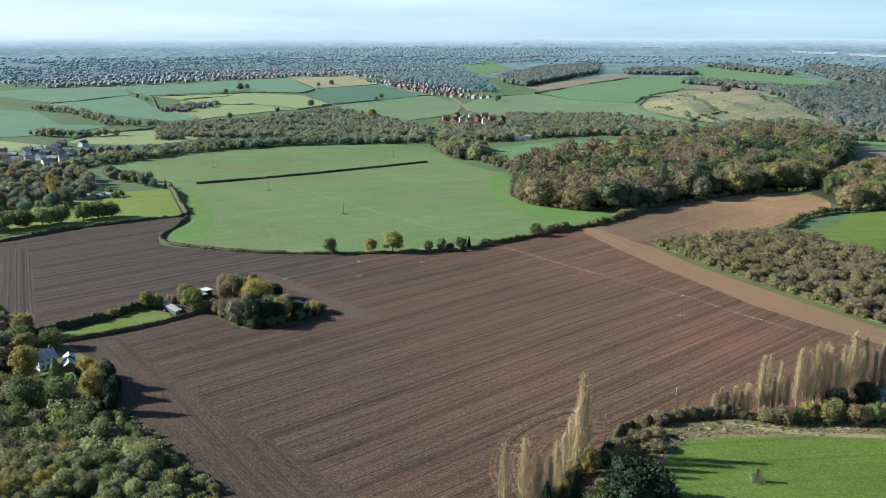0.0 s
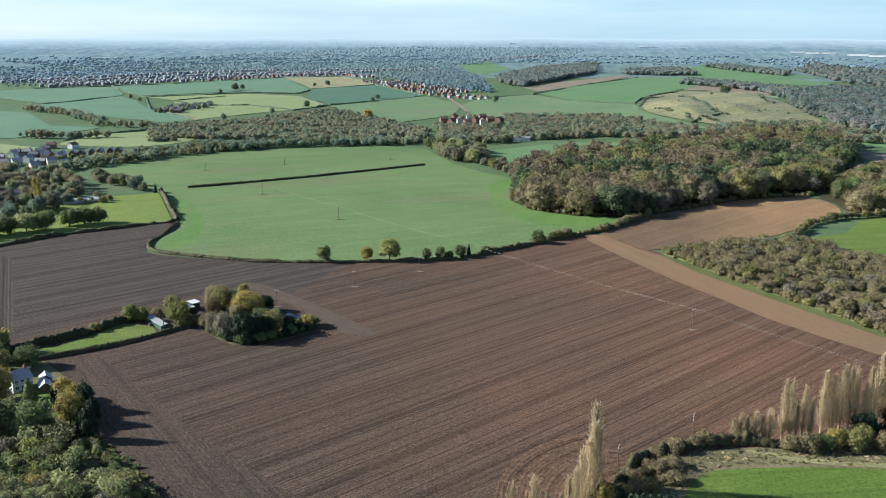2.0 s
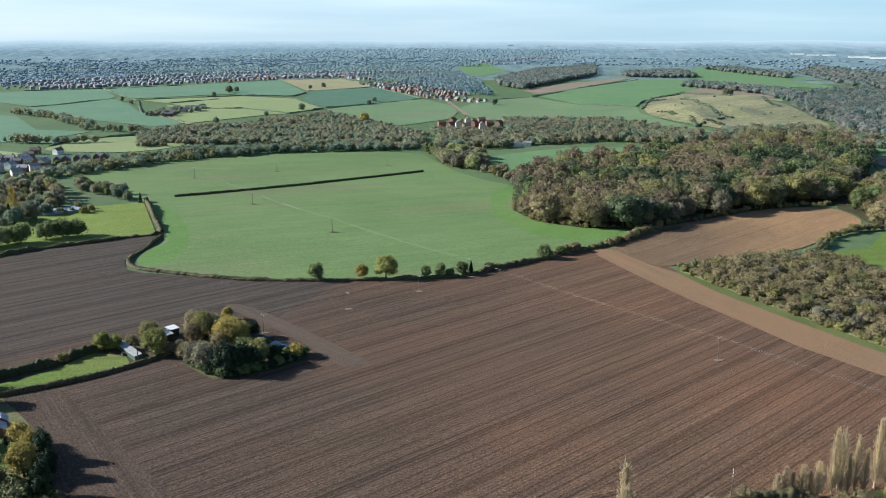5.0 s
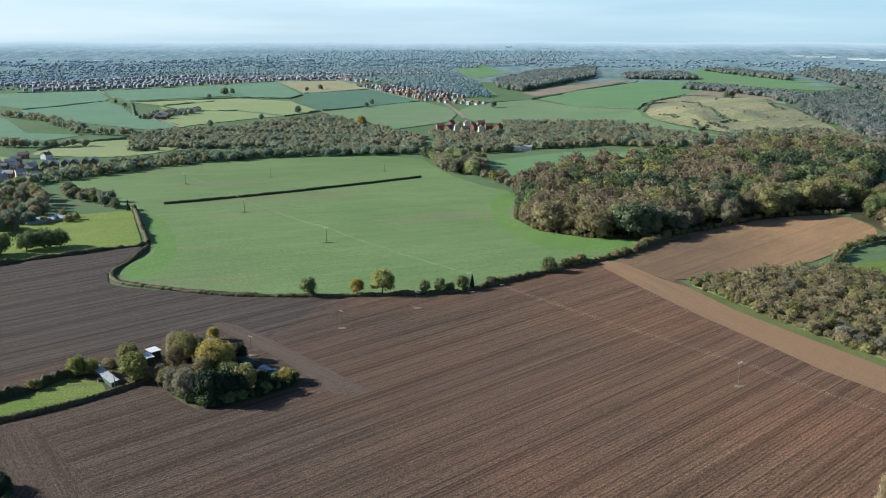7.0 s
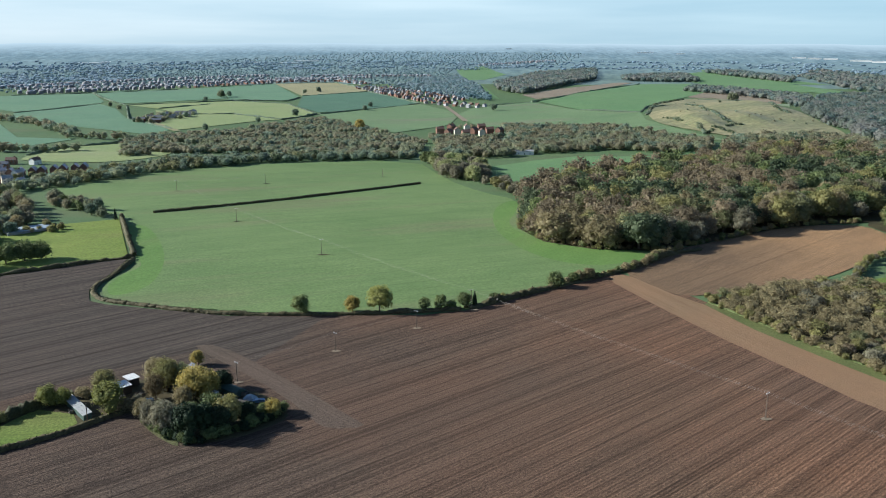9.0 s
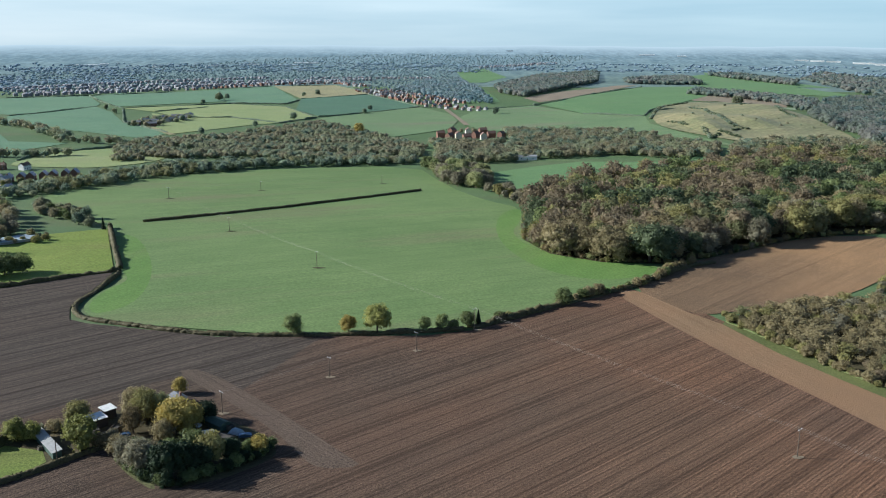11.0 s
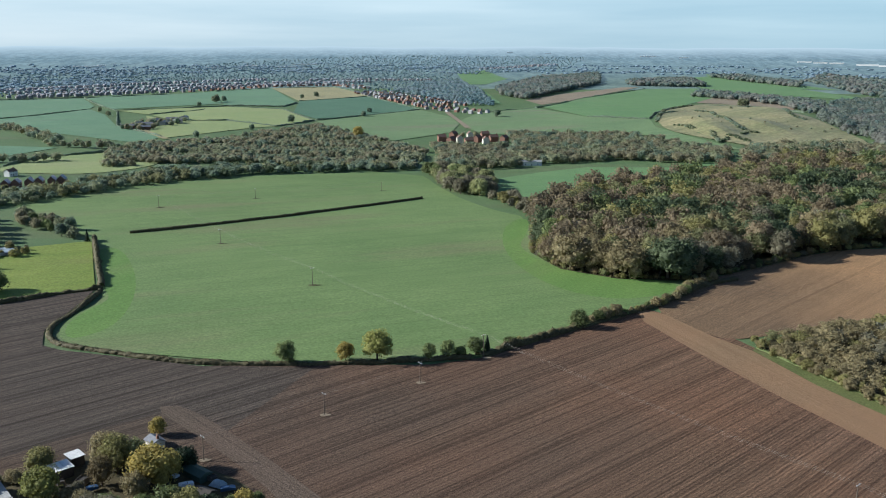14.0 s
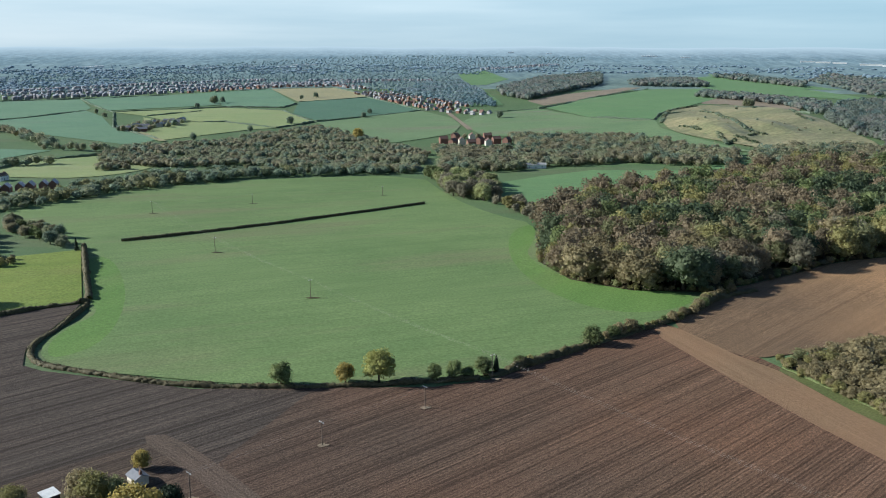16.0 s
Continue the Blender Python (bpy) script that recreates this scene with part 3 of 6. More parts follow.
def cone_crown(tiers, per, size, wide):
    """A dense evergreen of layered sprays round a spire."""
    v, f = ICO[2]
    body = v * (wide * 0.72, wide * 0.72, 0.5) + (0, 0, 0.5)
    body[:, :2] *= np.clip(1.25 - 1.05 * body[:, 2:3], 0.1, 1.1) * (1 + 0.16 * (rng.random((len(v), 1)) - 0.5))
    pieces = [(body, f)]
    n = tiers * per
    z = rng.random(n) ** 1.2
    a = rng.random(n) * 2 * np.pi
    r = wide * (1.02 - 0.96 * z) * (0.72 + 0.36 * rng.random(n)) * (1 + 0.18 * np.sin(a * 5 + z * 31))
    at = np.stack([r * np.cos(a), r * np.sin(a), z * 0.97 + 0.02], 1)
    nrm = np.stack([np.cos(a), np.sin(a), 0.5 + 0 * a], 1) + 0.6 * rng.normal(size=(n, 3))
    nrm /= np.linalg.norm(nrm, axis=1)[:, None]
    pieces.append(sprays(at, nrm, size))
    v, f = join(pieces)
    return v, f


SHAPES = {
    "round": [crown(14, 150, 0.033, 1, 0.47, 0.5, 0.05, 0.66) for _ in range(4)],
    "tall": [crown(14, 140, 0.030, 1, 0.37, 0.62, 0.02, 0.68) for _ in range(4)],
    "bush": [crown(12, 170, 0.042, 1, 0.58, 0.5, 0.0, 0.62) for _ in range(4)],
    "scrub": [crown(12, 130, 0.044, 1, 0.60, 0.5, 0.0, 0.66) for _ in range(4)],
    "fine": [crown(15, 190, 0.024, 1, 0.43, 0.55, 0.03, 0.58) for _ in range(3)],
    "spire": [cone_crown(10, 150, 0.028, 0.32), cone_crown(10, 150, 0.028, 0.26)],
    "poplar": [bare_limbs(88, 17, 0.22, 0.085), bare_limbs(76, 17, 0.24, 0.075), bare_limbs(82, 15, 0.20, 0.080)],
    "open": [bare_limbs(90, 60, 0.30, 0.27)],
}
TRUNK = mesh_from("trunk", *trunk_and_limbs(), BARK, True)
CROWNS = {}
NAMES = {"round": "broadleaf_tree", "tall": "tree", "bush": "bush", "scrub": "shrub", "fine": "bare_tree", "spire": "conifer", "poplar": "poplar", "open": "bare_tree"}
WORDS = {"leaf_green": "green-leaved", "leaf_olive": "olive-green autumn", "leaf_gold": "golden-yellow autumn", "leaf_russet": "russet-brown autumn",
         "twigs_grey": "nearly bare grey-brown", "leaf_dark": "dark evergreen", "twigs_straw": "bare straw-coloured", "leaf_pale": "pale sage-green", "leaf_yellowing": "yellowing green", "wood_green": "deep green", "wood_brown": "half-bare brown", "wood_olive": "dull olive autumn", "twigs_brown": "twiggy grey-brown", "valley_hazed_grey": "half-bare grey-brown", "valley_hazed_green": "dull green", "valley_hazed_olive": "dull olive"}
KINDS = {"round": "broad round-crowned {} tree", "tall": "tall narrow-crowned {} tree", "bush": "low rounded {} bush", "scrub": "dense rounded {} shrub", "fine": "fine-twigged {} tree",
         "spire": "dense pointed {} conifer", "poplar": "slender {} upright poplar", "open": "open-crowned {} tree"}


def plant(shape, mat, x, y, high, where, group="", girth=1.0, name=""):
    """One tree or bush, standing on the land."""
    key = (shape, mat.name)
    if key not in CROWNS:
        CROWNS[key] = [fast_mesh("crown", v, f, mat) for v, f in SHAPES[shape]]
        for me in CROWNS[key]:
            me.shade_smooth()
    kind = name or NAMES[shape]
    label = KINDS[shape].format(WORDS[mat.name]) + " " + where
    top = tagged(new(kind, None), label, kind.replace("_", " "), group)
    wide = high * girth * (0.9 + 0.25 * rng.random())
    top.matrix_basis = Matrix.LocRotScale((x, y, float(rise(x, y)) + 0.2), Euler((0, 0, rng.random() * 6.28)), (wide, wide, high))
    part("crown", CROWNS[key][int(rng.integers(len(CROWNS[key])))], top)
    if shape not in ("poplar", "open"):
        part("trunk", TRUNK, top)
    return top


def thicket(name, pts, heights, mats, label, detail, girth=1.0, category="woodland", patch=70.0):
    """Many crowns over an outline as one mass, too many to count; kinds of tree keep together in patches."""
    made = [crown(*detail) for _ in range(6)]
    pts = np.asarray(pts)
    hs = heights[0] + (heights[1] - heights[0]) * rng.random(len(pts))
    spin = rng.random(len(pts)) * 6.28
    z = rise(pts[:, 0], pts[:, 1]) + 0.1
    pieces, slots, shade = [], [], []
    for i, (x, y) in enumerate(pts):
        v, f = made[i % 6]
        c, s = math.cos(spin[i]), math.sin(spin[i])
        g = hs[i] * girth * (0.85 + 0.4 * ((i * 7919) % 100) / 100)
        w = np.stack([(v[:, 0] * c - v[:, 1] * s) * g + x, (v[:, 0] * s + v[:, 1] * c) * g + y, v[:, 2] * hs[i] + z[i]], 1)
        pieces.append((w, f))
        shade.append(np.full(len(v), rng.random(), np.float32))
        k = noise.noise((x / patch, y / patch, 3.7)) * 1.1 + 0.5 + 0.30 * rng.normal()
        slots.append(np.full(len(f), int(np.clip(k * len(mats), 0, len(mats) - 1)), np.int32))
    me = fast_mesh(name, *join(pieces), mats[0])
    for m in mats[1:]:
        me.materials.append(m)
    me.polygons.foreach_set("material_index", np.concatenate(slots))
    me.attributes.new("tree_shade", "FLOAT", "POINT").data.foreach_set("value", np.concatenate(shade))
    me.shade_smooth()
    return tagged(new(name, me), label, category, kind="stuff")


def hedge(pts, wide, high, label, mat=None, soft=1, ragged=0.35, step=0.9, name="hedge", leafy=9, size=0.34):
    """A hedgerow along a line: a bumpy clipped core under loose twigs and leaves."""
    q, t = along(rounded(pts, soft, False), step)
    n = len(q)
    side = np.stack([-t[:, 1], t[:, 0]], 1)
    z0 = rise(q[:, 0], q[:, 1])
    wob = np.convolve(rng.normal(size=n + 8), np.ones(9) / 3, "valid")
    tall = high * np.clip(1 + ragged * wob * 0.6, 0.45, 1.9)
    section = ((-0.5, 0.0), (-0.52, 0.55), (-0.3, 0.95), (0.3, 0.95), (0.52, 0.55), (0.5, 0.0))
    vs = []
    for a, b in section:
        off = side * (a * wide * (1 + 0.25 * rng.normal(size=n)))[:, None]
        vs.append(np.column_stack([q + off, z0 + 0.15 + b * tall * (1 + 0.10 * rng.normal(size=n))]))
    v = np.stack(vs, 1).reshape(-1, 3)
    k = (np.arange(n - 1) * 6)[:, None]
    f = np.concatenate([np.concatenate([k + [j, j + 1, j + 7], k + [j, j + 7, j + 6]]) for j in range(5)])
    m = n * leafy
    i = rng.integers(0, n, m)
    a = rng.random(m) * np.pi
    at = np.column_stack([q[i] + side[i] * (np.cos(a) * wide * 0.56)[:, None] + t[i] * (rng.random(m) * step)[:, None],
                          z0[i] + 0.2 + np.sin(a) * tall[i] * (0.8 + 0.35 * rng.random(m)) ])
    nrm = np.column_stack([side[i] * np.cos(a)[:, None], np.sin(a)]) + 0.6 * rng.normal(size=(m, 3))
    nrm /= np.linalg.norm(nrm, axis=1)[:, None]
    top = tagged(new(name, None), label, name.replace("_", " "))
    part("hedge_body", fast_mesh("hedge_body", v, f, mat or HEDGE), top)
    part("foliage", fast_mesh("foliage", *sprays(at, nrm, size), mat or HEDGE), top)
    return top


# ---- the ground: one sheet out to the skyline ----
radii = np.concatenate([np.arange(0, 1500, 30), np.arange(1500, 2900, 70), np.linspace(2900, RIM, 40)])
SEG = 240
ang = np.arange(SEG) * 2 * np.pi / SEG
gx = HUB[0] + radii[1:, None] * np.cos(ang)
gy = HUB[1] + radii[1:, None] * np.sin(ang)
gv = np.column_stack([gx.ravel(), gy.ravel(), rise(gx, gy).ravel()])
gv = np.vstack([gv, [[HUB[0], HUB[1], float(rise(*HUB))]]])
j = np.arange(SEG)
q = (j + 1) % SEG
gf = [np.stack([np.full(SEG, len(gv) - 1), j, q], 1)]
for i in range(len(radii) - 2):
    a, b = i * SEG, (i + 1) * SEG
    gf += [np.stack([a + j, b + j, b + q], 1), np.stack([a + j, b + q, a + q], 1)]
tri = np.concatenate(gf)
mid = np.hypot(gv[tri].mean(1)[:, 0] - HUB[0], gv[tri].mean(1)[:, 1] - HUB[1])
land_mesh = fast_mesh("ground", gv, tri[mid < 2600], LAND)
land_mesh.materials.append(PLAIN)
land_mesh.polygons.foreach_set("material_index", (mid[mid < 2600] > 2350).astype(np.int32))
tagged(new("ground", land_mesh), "rolling farmland reaching to the far hills", "ground", kind="structure")
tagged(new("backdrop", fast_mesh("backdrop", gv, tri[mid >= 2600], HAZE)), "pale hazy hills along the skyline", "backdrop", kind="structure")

# ---- fields, near to far ----
parcel("field_ploughed", [(-288.6, -85.6), (-288.6, 299.7), (-248.2, 459.6), (-220.3, 492.4), (-200.1, 505.3), (-171.3, 519.5), (-163.6, 516.7), (-162.6, 472.4), (-155.9, 455.3), (-146.2, 449.6),
       (-113.5, 439.6), (-85.6, 431), (-36.6, 431), (1.9, 431), (24.1, 438.2), (41.4, 452.4), (69.3, 476.7), (104.9, 499.5), (125.1, 471), (240.5, 171.3), (240.5, -85.6)], SOIL,
       "wide brown ploughed field with straight furrows", 0.30, 0)
parcel("field_ploughed_west", [(-252.1, 285.5), (-182.8, 294), (-146.2, 336.8), (-115.5, 368.2), (-88.5, 388.2), (-63.5, 373.9), (-42.3, 428.2), (-85.6, 431), (-113.5, 439.6), (-146.2, 449.6), (-155.9, 455.3),
       (-162.6, 472.4), (-163.2, 516.7), (-164.5, 535), (-180, 527), (-198, 513), (-222, 497), (-252.1, 461), (-288.6, 428.2)], SOIL_NW, "brown ploughed field with shallow furrows", 0.32, 0)
parcel("field_headland", [(-149.1, 294), (-130.9, 304), (-103.9, 271.2), (-80.8, 242.6), (-57.7, 215.5), (-36.6, 194.1), (-13.5, 168.4), (11.5, 128.5), (-19.2, 114.2), (-53.9, 174.1), (-77, 201.2), (-100.1, 228.4), (-111.6, 248.3), (-127, 274)],
       SOIL_HEAD, "paler turned headland along the ploughed field's edge", 0.335, 1)
parcel("field_headland", [(-93.3, 393.0), (-71.2, 370.2), (-46.3, 341.1), (-34.4, 321.2), (-29.1, 316.0), (-17.0, 317.2), (-22.2, 324.0), (-53.4, 363.3), (-81.7, 394.8)], SOIL_PALE, "paler trodden headland beside the homestead", 0.345, 1)
parcel("field_turned", [(64 + r * math.cos(radians(a)), 184 + r * math.sin(radians(a))) for r, sweep in ((17, range(96, 206, 10)), (46, range(206, 96, -10))) for a in sweep],
       SOIL_BEND, "reddish soil ploughed in curves round the meadow's corner", 0.33, 0)
parcel("field_headland", [(-258, 446), (-228, 447), (-196, 381), (-168, 322), (-188, 312)], SOIL_NW_EDGE, "strip of soil worked along the west boundary", 0.345, 0)
for pts in ([(-106.9, 265.8), (-82.6, 290.7), (-82.9, 291.1), (-107.3, 266.2)], [(-108.3, 267.2), (-84.0, 292.1), (-84.4, 292.5), (-108.7, 267.6)], [(-71.8, 229.0), (-34.0, 259.1), (-34.3, 259.5), (-72.2, 229.4)], [(-73.2, 230.6), (-35.3, 260.7), (-35.7, 261.2), (-73.5, 231.1)]):
    parcel("wheel_rut", pts, SOIL_RUT, "dark wheel rut pressed into the ploughed soil", 0.34, 0, category="rut")
parcel("weedy_corner", [(-93, 328), (-88, 319), (-82, 312), (-73, 304), (-75, 310), (-82, 318), (-91, 332)], UNDERGROWTH, "weedy tussocks at the homestead's corner", 0.40, 1)
parcel("field_ploughed_east", [(104.9, 502.4), (130.9, 540), (165.5, 562), (200, 583), (236, 609), (275, 619), (296, 612), (297, 588), (293, 567), (279, 545), (255, 528), (227.1, 500), (198.2, 478.9), (176.1, 474.6), (136.6, 456.7), (121.2, 459.6)], SOIL_EAST,
       "sandy brown cultivated field below the wood", 0.33, 1)
parcel("bare_strip", [(99.1, 502.4), (110.2, 491.7), (122, 461), (132.1, 443.2), (141.9, 406.8), (154.9, 376.1), (167.4, 349), (174.2, 334), (192, 298.7), (204, 276.9), (225.1, 239.8), (205.9, 235.5), (182.2, 280.3), (173.2, 292.6), (161.4, 311.1), (148.4, 334.1), (138, 362.4), (125.1, 394.4), (111, 436.5), (98.1, 481)],
       SOIL_BARE, "smooth strip of bare reddish soil", 0.35, 0)
parcel("field_green", [(-146.2, 456.7), (-156.8, 471), (-158.8, 492.4), (-153.9, 516.7), (-161.6, 539.5), (-202.1, 642.3), (-230, 678), (-311.7, 762.2), (-299.2, 789.3), (-276.1, 829.2), (-226.1, 890.6), (-145.3, 944.9), (-4.8, 990.5),
       (24.1, 837.8), (52, 762.2), (78.9, 723.6), (64.5, 615.2), (76, 573.8), (103, 555.2), (139.5, 545.2), (122.2, 518.1), (71.2, 482.4), (40.4, 458.2), (25, 442.5), (0, 435.3), (-23.1, 433.9), (-54.8, 433.9), (-77, 436.7), (-112.6, 445.3), (-136.6, 451)],
       CROP, "large green field of young winter wheat", 0.36, 1)
parcel("field_margin", [(57.7, 628), (73.1, 576.6), (100.1, 556.6), (134.7, 546.6), (121.2, 522.4), (86.6, 513.8), (59.7, 549.5), (48.1, 613.7), (53.9, 685.1), (67.4, 720.8), (77, 720.8), (69.3, 670.8)], CROP_LUSH, "lusher green margin along the wood", 0.38, 2)
parcel("field_margin", [(-161.6, 539.5), (-198.2, 628), (-180.9, 628), (-146.2, 549.5), (-132.8, 482.4), (-146.2, 459.6), (-155.9, 475.3), (-156.8, 499.5), (-150.1, 519.5)], CROP_LUSH, "lusher green margin inside the hedge", 0.38, 2)
parcel("pasture_west", [(-246.3, 625.1), (-206.9, 646.6), (-165.5, 539.5), (-198.2, 519.5), (-233.8, 496.7), (-279, 463.9), (-317.5, 492.4), (-288.6, 599.5)], PASTURE, "sunny yellow-green pasture behind a hedge", 0.37, 0)
parcel("meadow", [(69.3, 188.4), (75, 199.8), (86.6, 204.1), (113.5, 204.1), (144.3, 201.2), (211.7, 197), (211.7, 57.1), (57.7, 57.1), (55.8, 165.6)], MEADOW, "bright green grazed meadow", 0.42, 1)
parcel("rough_margin", [(38.5, 142.7), (46.2, 177), (57.7, 199.8), (78.9, 214.1), (100.1, 216.9), (144.3, 214.1), (211.7, 211.2), (211.7, 191.3), (115.5, 198.4), (88.5, 198.4), (80.8, 185.5), (73.1, 165.6), (67.4, 128.5)], DRY, "strip of dry rough grass", 0.38, 1)
parcel("homestead_yard", [(-176, 284), (-150, 290), (-139, 296), (-112, 316), (-93, 333), (-86, 320), (-74, 306), (-58, 309), (-45, 321), (-43, 328), (-52, 342), (-66, 351), (-78, 362), (-90, 360), (-104, 358), (-116, 350), (-128, 339), (-150, 315), (-165, 300)],
       LITTER, "rough ground round the homestead", 0.36, 1)
parcel("paddock", [(-152, 296), (-140, 298), (-125, 307), (-113, 316), (-110, 322), (-114, 329), (-128, 333), (-135, 317), (-143, 307), (-152, 302)], MEADOW, "narrow bright green grass paddock", 0.40, 0)
parcel("garden_lawn", [(-134.7, 271.2), (-115.5, 256.9), (-107.8, 245.5), (-115.5, 239.8), (-128.9, 248.3), (-140.5, 259.8)], MEADOW, "green garden lawn among trees", 0.50, 1)
parcel("woodland_floor", [(-288.6, 292.6), (-144.3, 292.6), (-125.1, 271.2), (-108.7, 245.5), (-98.1, 225.5), (-77, 199.8), (-53.9, 168.4), (-19.2, 85.6), (-288.6, 28.5)], UNDERGROWTH, "rough grass and brambles under the young trees", 0.37, 0)
parcel("woodland_floor", [(78.9, 722), (64.4, 615.2), (76, 575), (103, 553.5), (140.5, 549), (163, 562), (199, 583), (235, 608), (271, 619), (304, 624), (346, 690), (396, 765), (447, 860), (462, 962), (386.8, 987), (307.9, 937), (175.1, 853), (112, 797)], LITTER,
       "leaf litter under the wood", 0.40, 0)
parcel("woodland_floor", [(297, 612), (304, 624), (346, 690), (396, 765), (470, 720), (430, 600), (335, 550), (296, 546), (295, 570), (299, 590)], LITTER, "leaf litter under the trees by the sandy field", 0.41, 0)
parcel("field_scrub", [(136.1, 451), (150.1, 411.1), (161.6, 381.1), (179, 344), (195.3, 306.9), (209.8, 284), (288.6, 356.8), (252.1, 411.1), (237.7, 449.6), (227.1, 482.4), (198.2, 478.1), (176.1, 473.9)], LITTER, "brown ground under the scrub", 0.36, 0)
parcel("grass_fringe", [(136.1, 448.2), (150.1, 411.1), (161.6, 381.1), (179, 344), (195.3, 306.9), (207.8, 283.3), (204, 276.9), (192, 298.7), (174.2, 334), (167.4, 349), (154.9, 376.1), (141.9, 406.8), (132.3, 443.2)], FRINGE, "rough grass fringe beside the bare strip", 0.375, 0)
parcel("field_far_east", [(223.2, 479.6), (259.8, 493.8), (290, 534), (335, 548), (404.1, 542.4), (346.4, 399.6), (255.9, 408.2), (237.7, 449.6)], MEADOW, "green field beyond the scrub", 0.38, 0)
parcel("field_valley", [(57.7, 869.2), (71.2, 930.6), (122.2, 979.1), (175.1, 1011.9), (264.6, 992), (331.9, 959.1), (288.6, 927.7), (158.8, 856.4), (110.6, 813.5), (69.3, 802.1)], FAR_BRIGHT, "bright green field behind the wood", 0.5, 0)
parcel("field_valley", [(304, 1034.8), (394.5, 1039.1), (433, 1010.5), (327.1, 963.4), (293.5, 999.1)], FAR_BRIGHT, "small green field in the valley", 0.5, 0)
parcel("field_valley", [(-413.7, 969.1), (-406, 1039.1), (-344.5, 1096.1), (-303.1, 1060.5), (-270.4, 1019.1), (-280, 969.1), (-313.7, 929.2), (-357.9, 927.7), (-404.1, 934.9)], FAR_YELLOW, "yellow-green field among hedges", 0.5, 1)
parcel("field_valley", [(-452.2, 1033.3), (-423.3, 1127.5), (-500.3, 1141.8), (-615.8, 1334.5), (-692.8, 1370.2), (-673.5, 1141.8), (-553.2, 984.8), (-490.7, 999.1)], TEAL, "blue-green field among hedgerow trees", 0.52, 0)
parcel("field_valley", [(-538.8, 984.8), (-413.7, 913.5), (-408, 864.9), (-452.2, 870.6), (-538.8, 899.2)], FAR_YELLOW, "small yellow-green pasture by the hamlet", 0.55, 0)
parcel("field_sandy", [(450, 875), (477, 858), (520, 830), (560, 760), (480, 740), (440, 785), (434, 825)], FAR_BROWN, "pale sandy field beyond the wood", 0.5, 0)
parcel("field_valley", [(451, 924), (500, 898), (560, 880), (575, 930), (526, 946), (476, 963)], FAR_BRIGHT, "narrow green field beyond the sandy one", 0.5, 0)
parcel("valley_lane", [(-221.3, 953.4), (-134.7, 990.5), (-57.7, 1007.7), (-9.6, 1004.8), (-11.5, 1016.2), (-67.4, 1021.9), (-144.3, 1007.7), (-227.1, 970.5)], FAR_GREEN, "narrow strip of grass between tree belts", 0.5, 0)
parcel("field_far", [(-663.9, 1491.5), (-630.2, 1562.9), (-596.5, 1691.3), (-526.3, 1572.9), (-444.5, 1387.3), (-340.6, 1251.7), (-347.3, 1181.8), (-477.2, 1273.1), (-615.8, 1384.5)], TEAL, "far green field tinted blue for haze", 0.5, 0)
parcel("field_far", [(-650.4, 1491.5), (-962.2, 1784.1), (-865.9, 1919.7), (-722.6, 1996.8), (-611.9, 1757), (-596.5, 1691.3), (-630.2, 1562.9)], TEAL, "far green field tinted blue for haze", 0.6, 0)
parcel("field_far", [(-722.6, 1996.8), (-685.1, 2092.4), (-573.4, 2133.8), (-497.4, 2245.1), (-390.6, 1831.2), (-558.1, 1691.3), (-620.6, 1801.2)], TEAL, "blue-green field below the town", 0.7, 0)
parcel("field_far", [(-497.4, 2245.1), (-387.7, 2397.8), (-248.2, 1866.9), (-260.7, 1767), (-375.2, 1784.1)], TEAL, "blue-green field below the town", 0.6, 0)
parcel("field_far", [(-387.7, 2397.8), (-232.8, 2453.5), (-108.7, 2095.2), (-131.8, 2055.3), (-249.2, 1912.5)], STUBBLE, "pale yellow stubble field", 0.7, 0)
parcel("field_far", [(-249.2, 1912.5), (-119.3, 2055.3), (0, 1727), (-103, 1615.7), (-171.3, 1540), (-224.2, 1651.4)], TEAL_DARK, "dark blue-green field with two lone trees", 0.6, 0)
parcel("field_far", [(-535, 1654.2), (-364.7, 1761.3), (-252.1, 1705.6), (-173.2, 1512.9), (-216.5, 1420.1), (-306, 1488.6), (-389.7, 1478.7), (-453.2, 1575.7)], FAR_YELLOW, "yellow-green pasture by a farm", 0.8, 0)
parcel("field_far", [(-453.2, 1555.7), (-389.7, 1478.7), (-306, 1488.6), (-216.5, 1420.1), (-248.2, 1391.6), (-327.1, 1253.1), (-338.7, 1238.9), (-365.6, 1291.7)], FAR_YELLOW, "yellow-green pasture by a farm", 0.65, 0)
parcel("field_far", [(-168.4, 1514.3), (0, 1727), (52.9, 1598.5), (62.5, 1497.2), (45.2, 1387.3), (-35.6, 1280.3), (-84.7, 1338.8), (-142.4, 1437.3)], FAR_GREEN, "green field of young corn", 0.7, 0)
parcel("field_far", [(64.5, 1538.6), (106.8, 1672.8), (220.3, 1751.3), (284.8, 1578.6), (374.3, 1511.5), (354.1, 1401.6), (367.5, 1248.9), (384.9, 1120.4), (341.6, 1149), (317.5, 1297.4), (256.9, 1351.6), (173.2, 1337.4), (93.3, 1364.5), (73.1, 1435.8)], FAR_GREEN,
       "large green field with one lone tree", 0.7, 0)
parcel("field_far", [(233.8, 1774.1), (352.2, 1993.9), (589.8, 2372.1), (750.5, 2400.7), (715.8, 2128.1), (492.6, 1747), (415.7, 1628.5), (374.3, 1511.5), (284.8, 1578.6)], FAR_BRIGHT, "bright green field on a low hill", 0.8, 0)
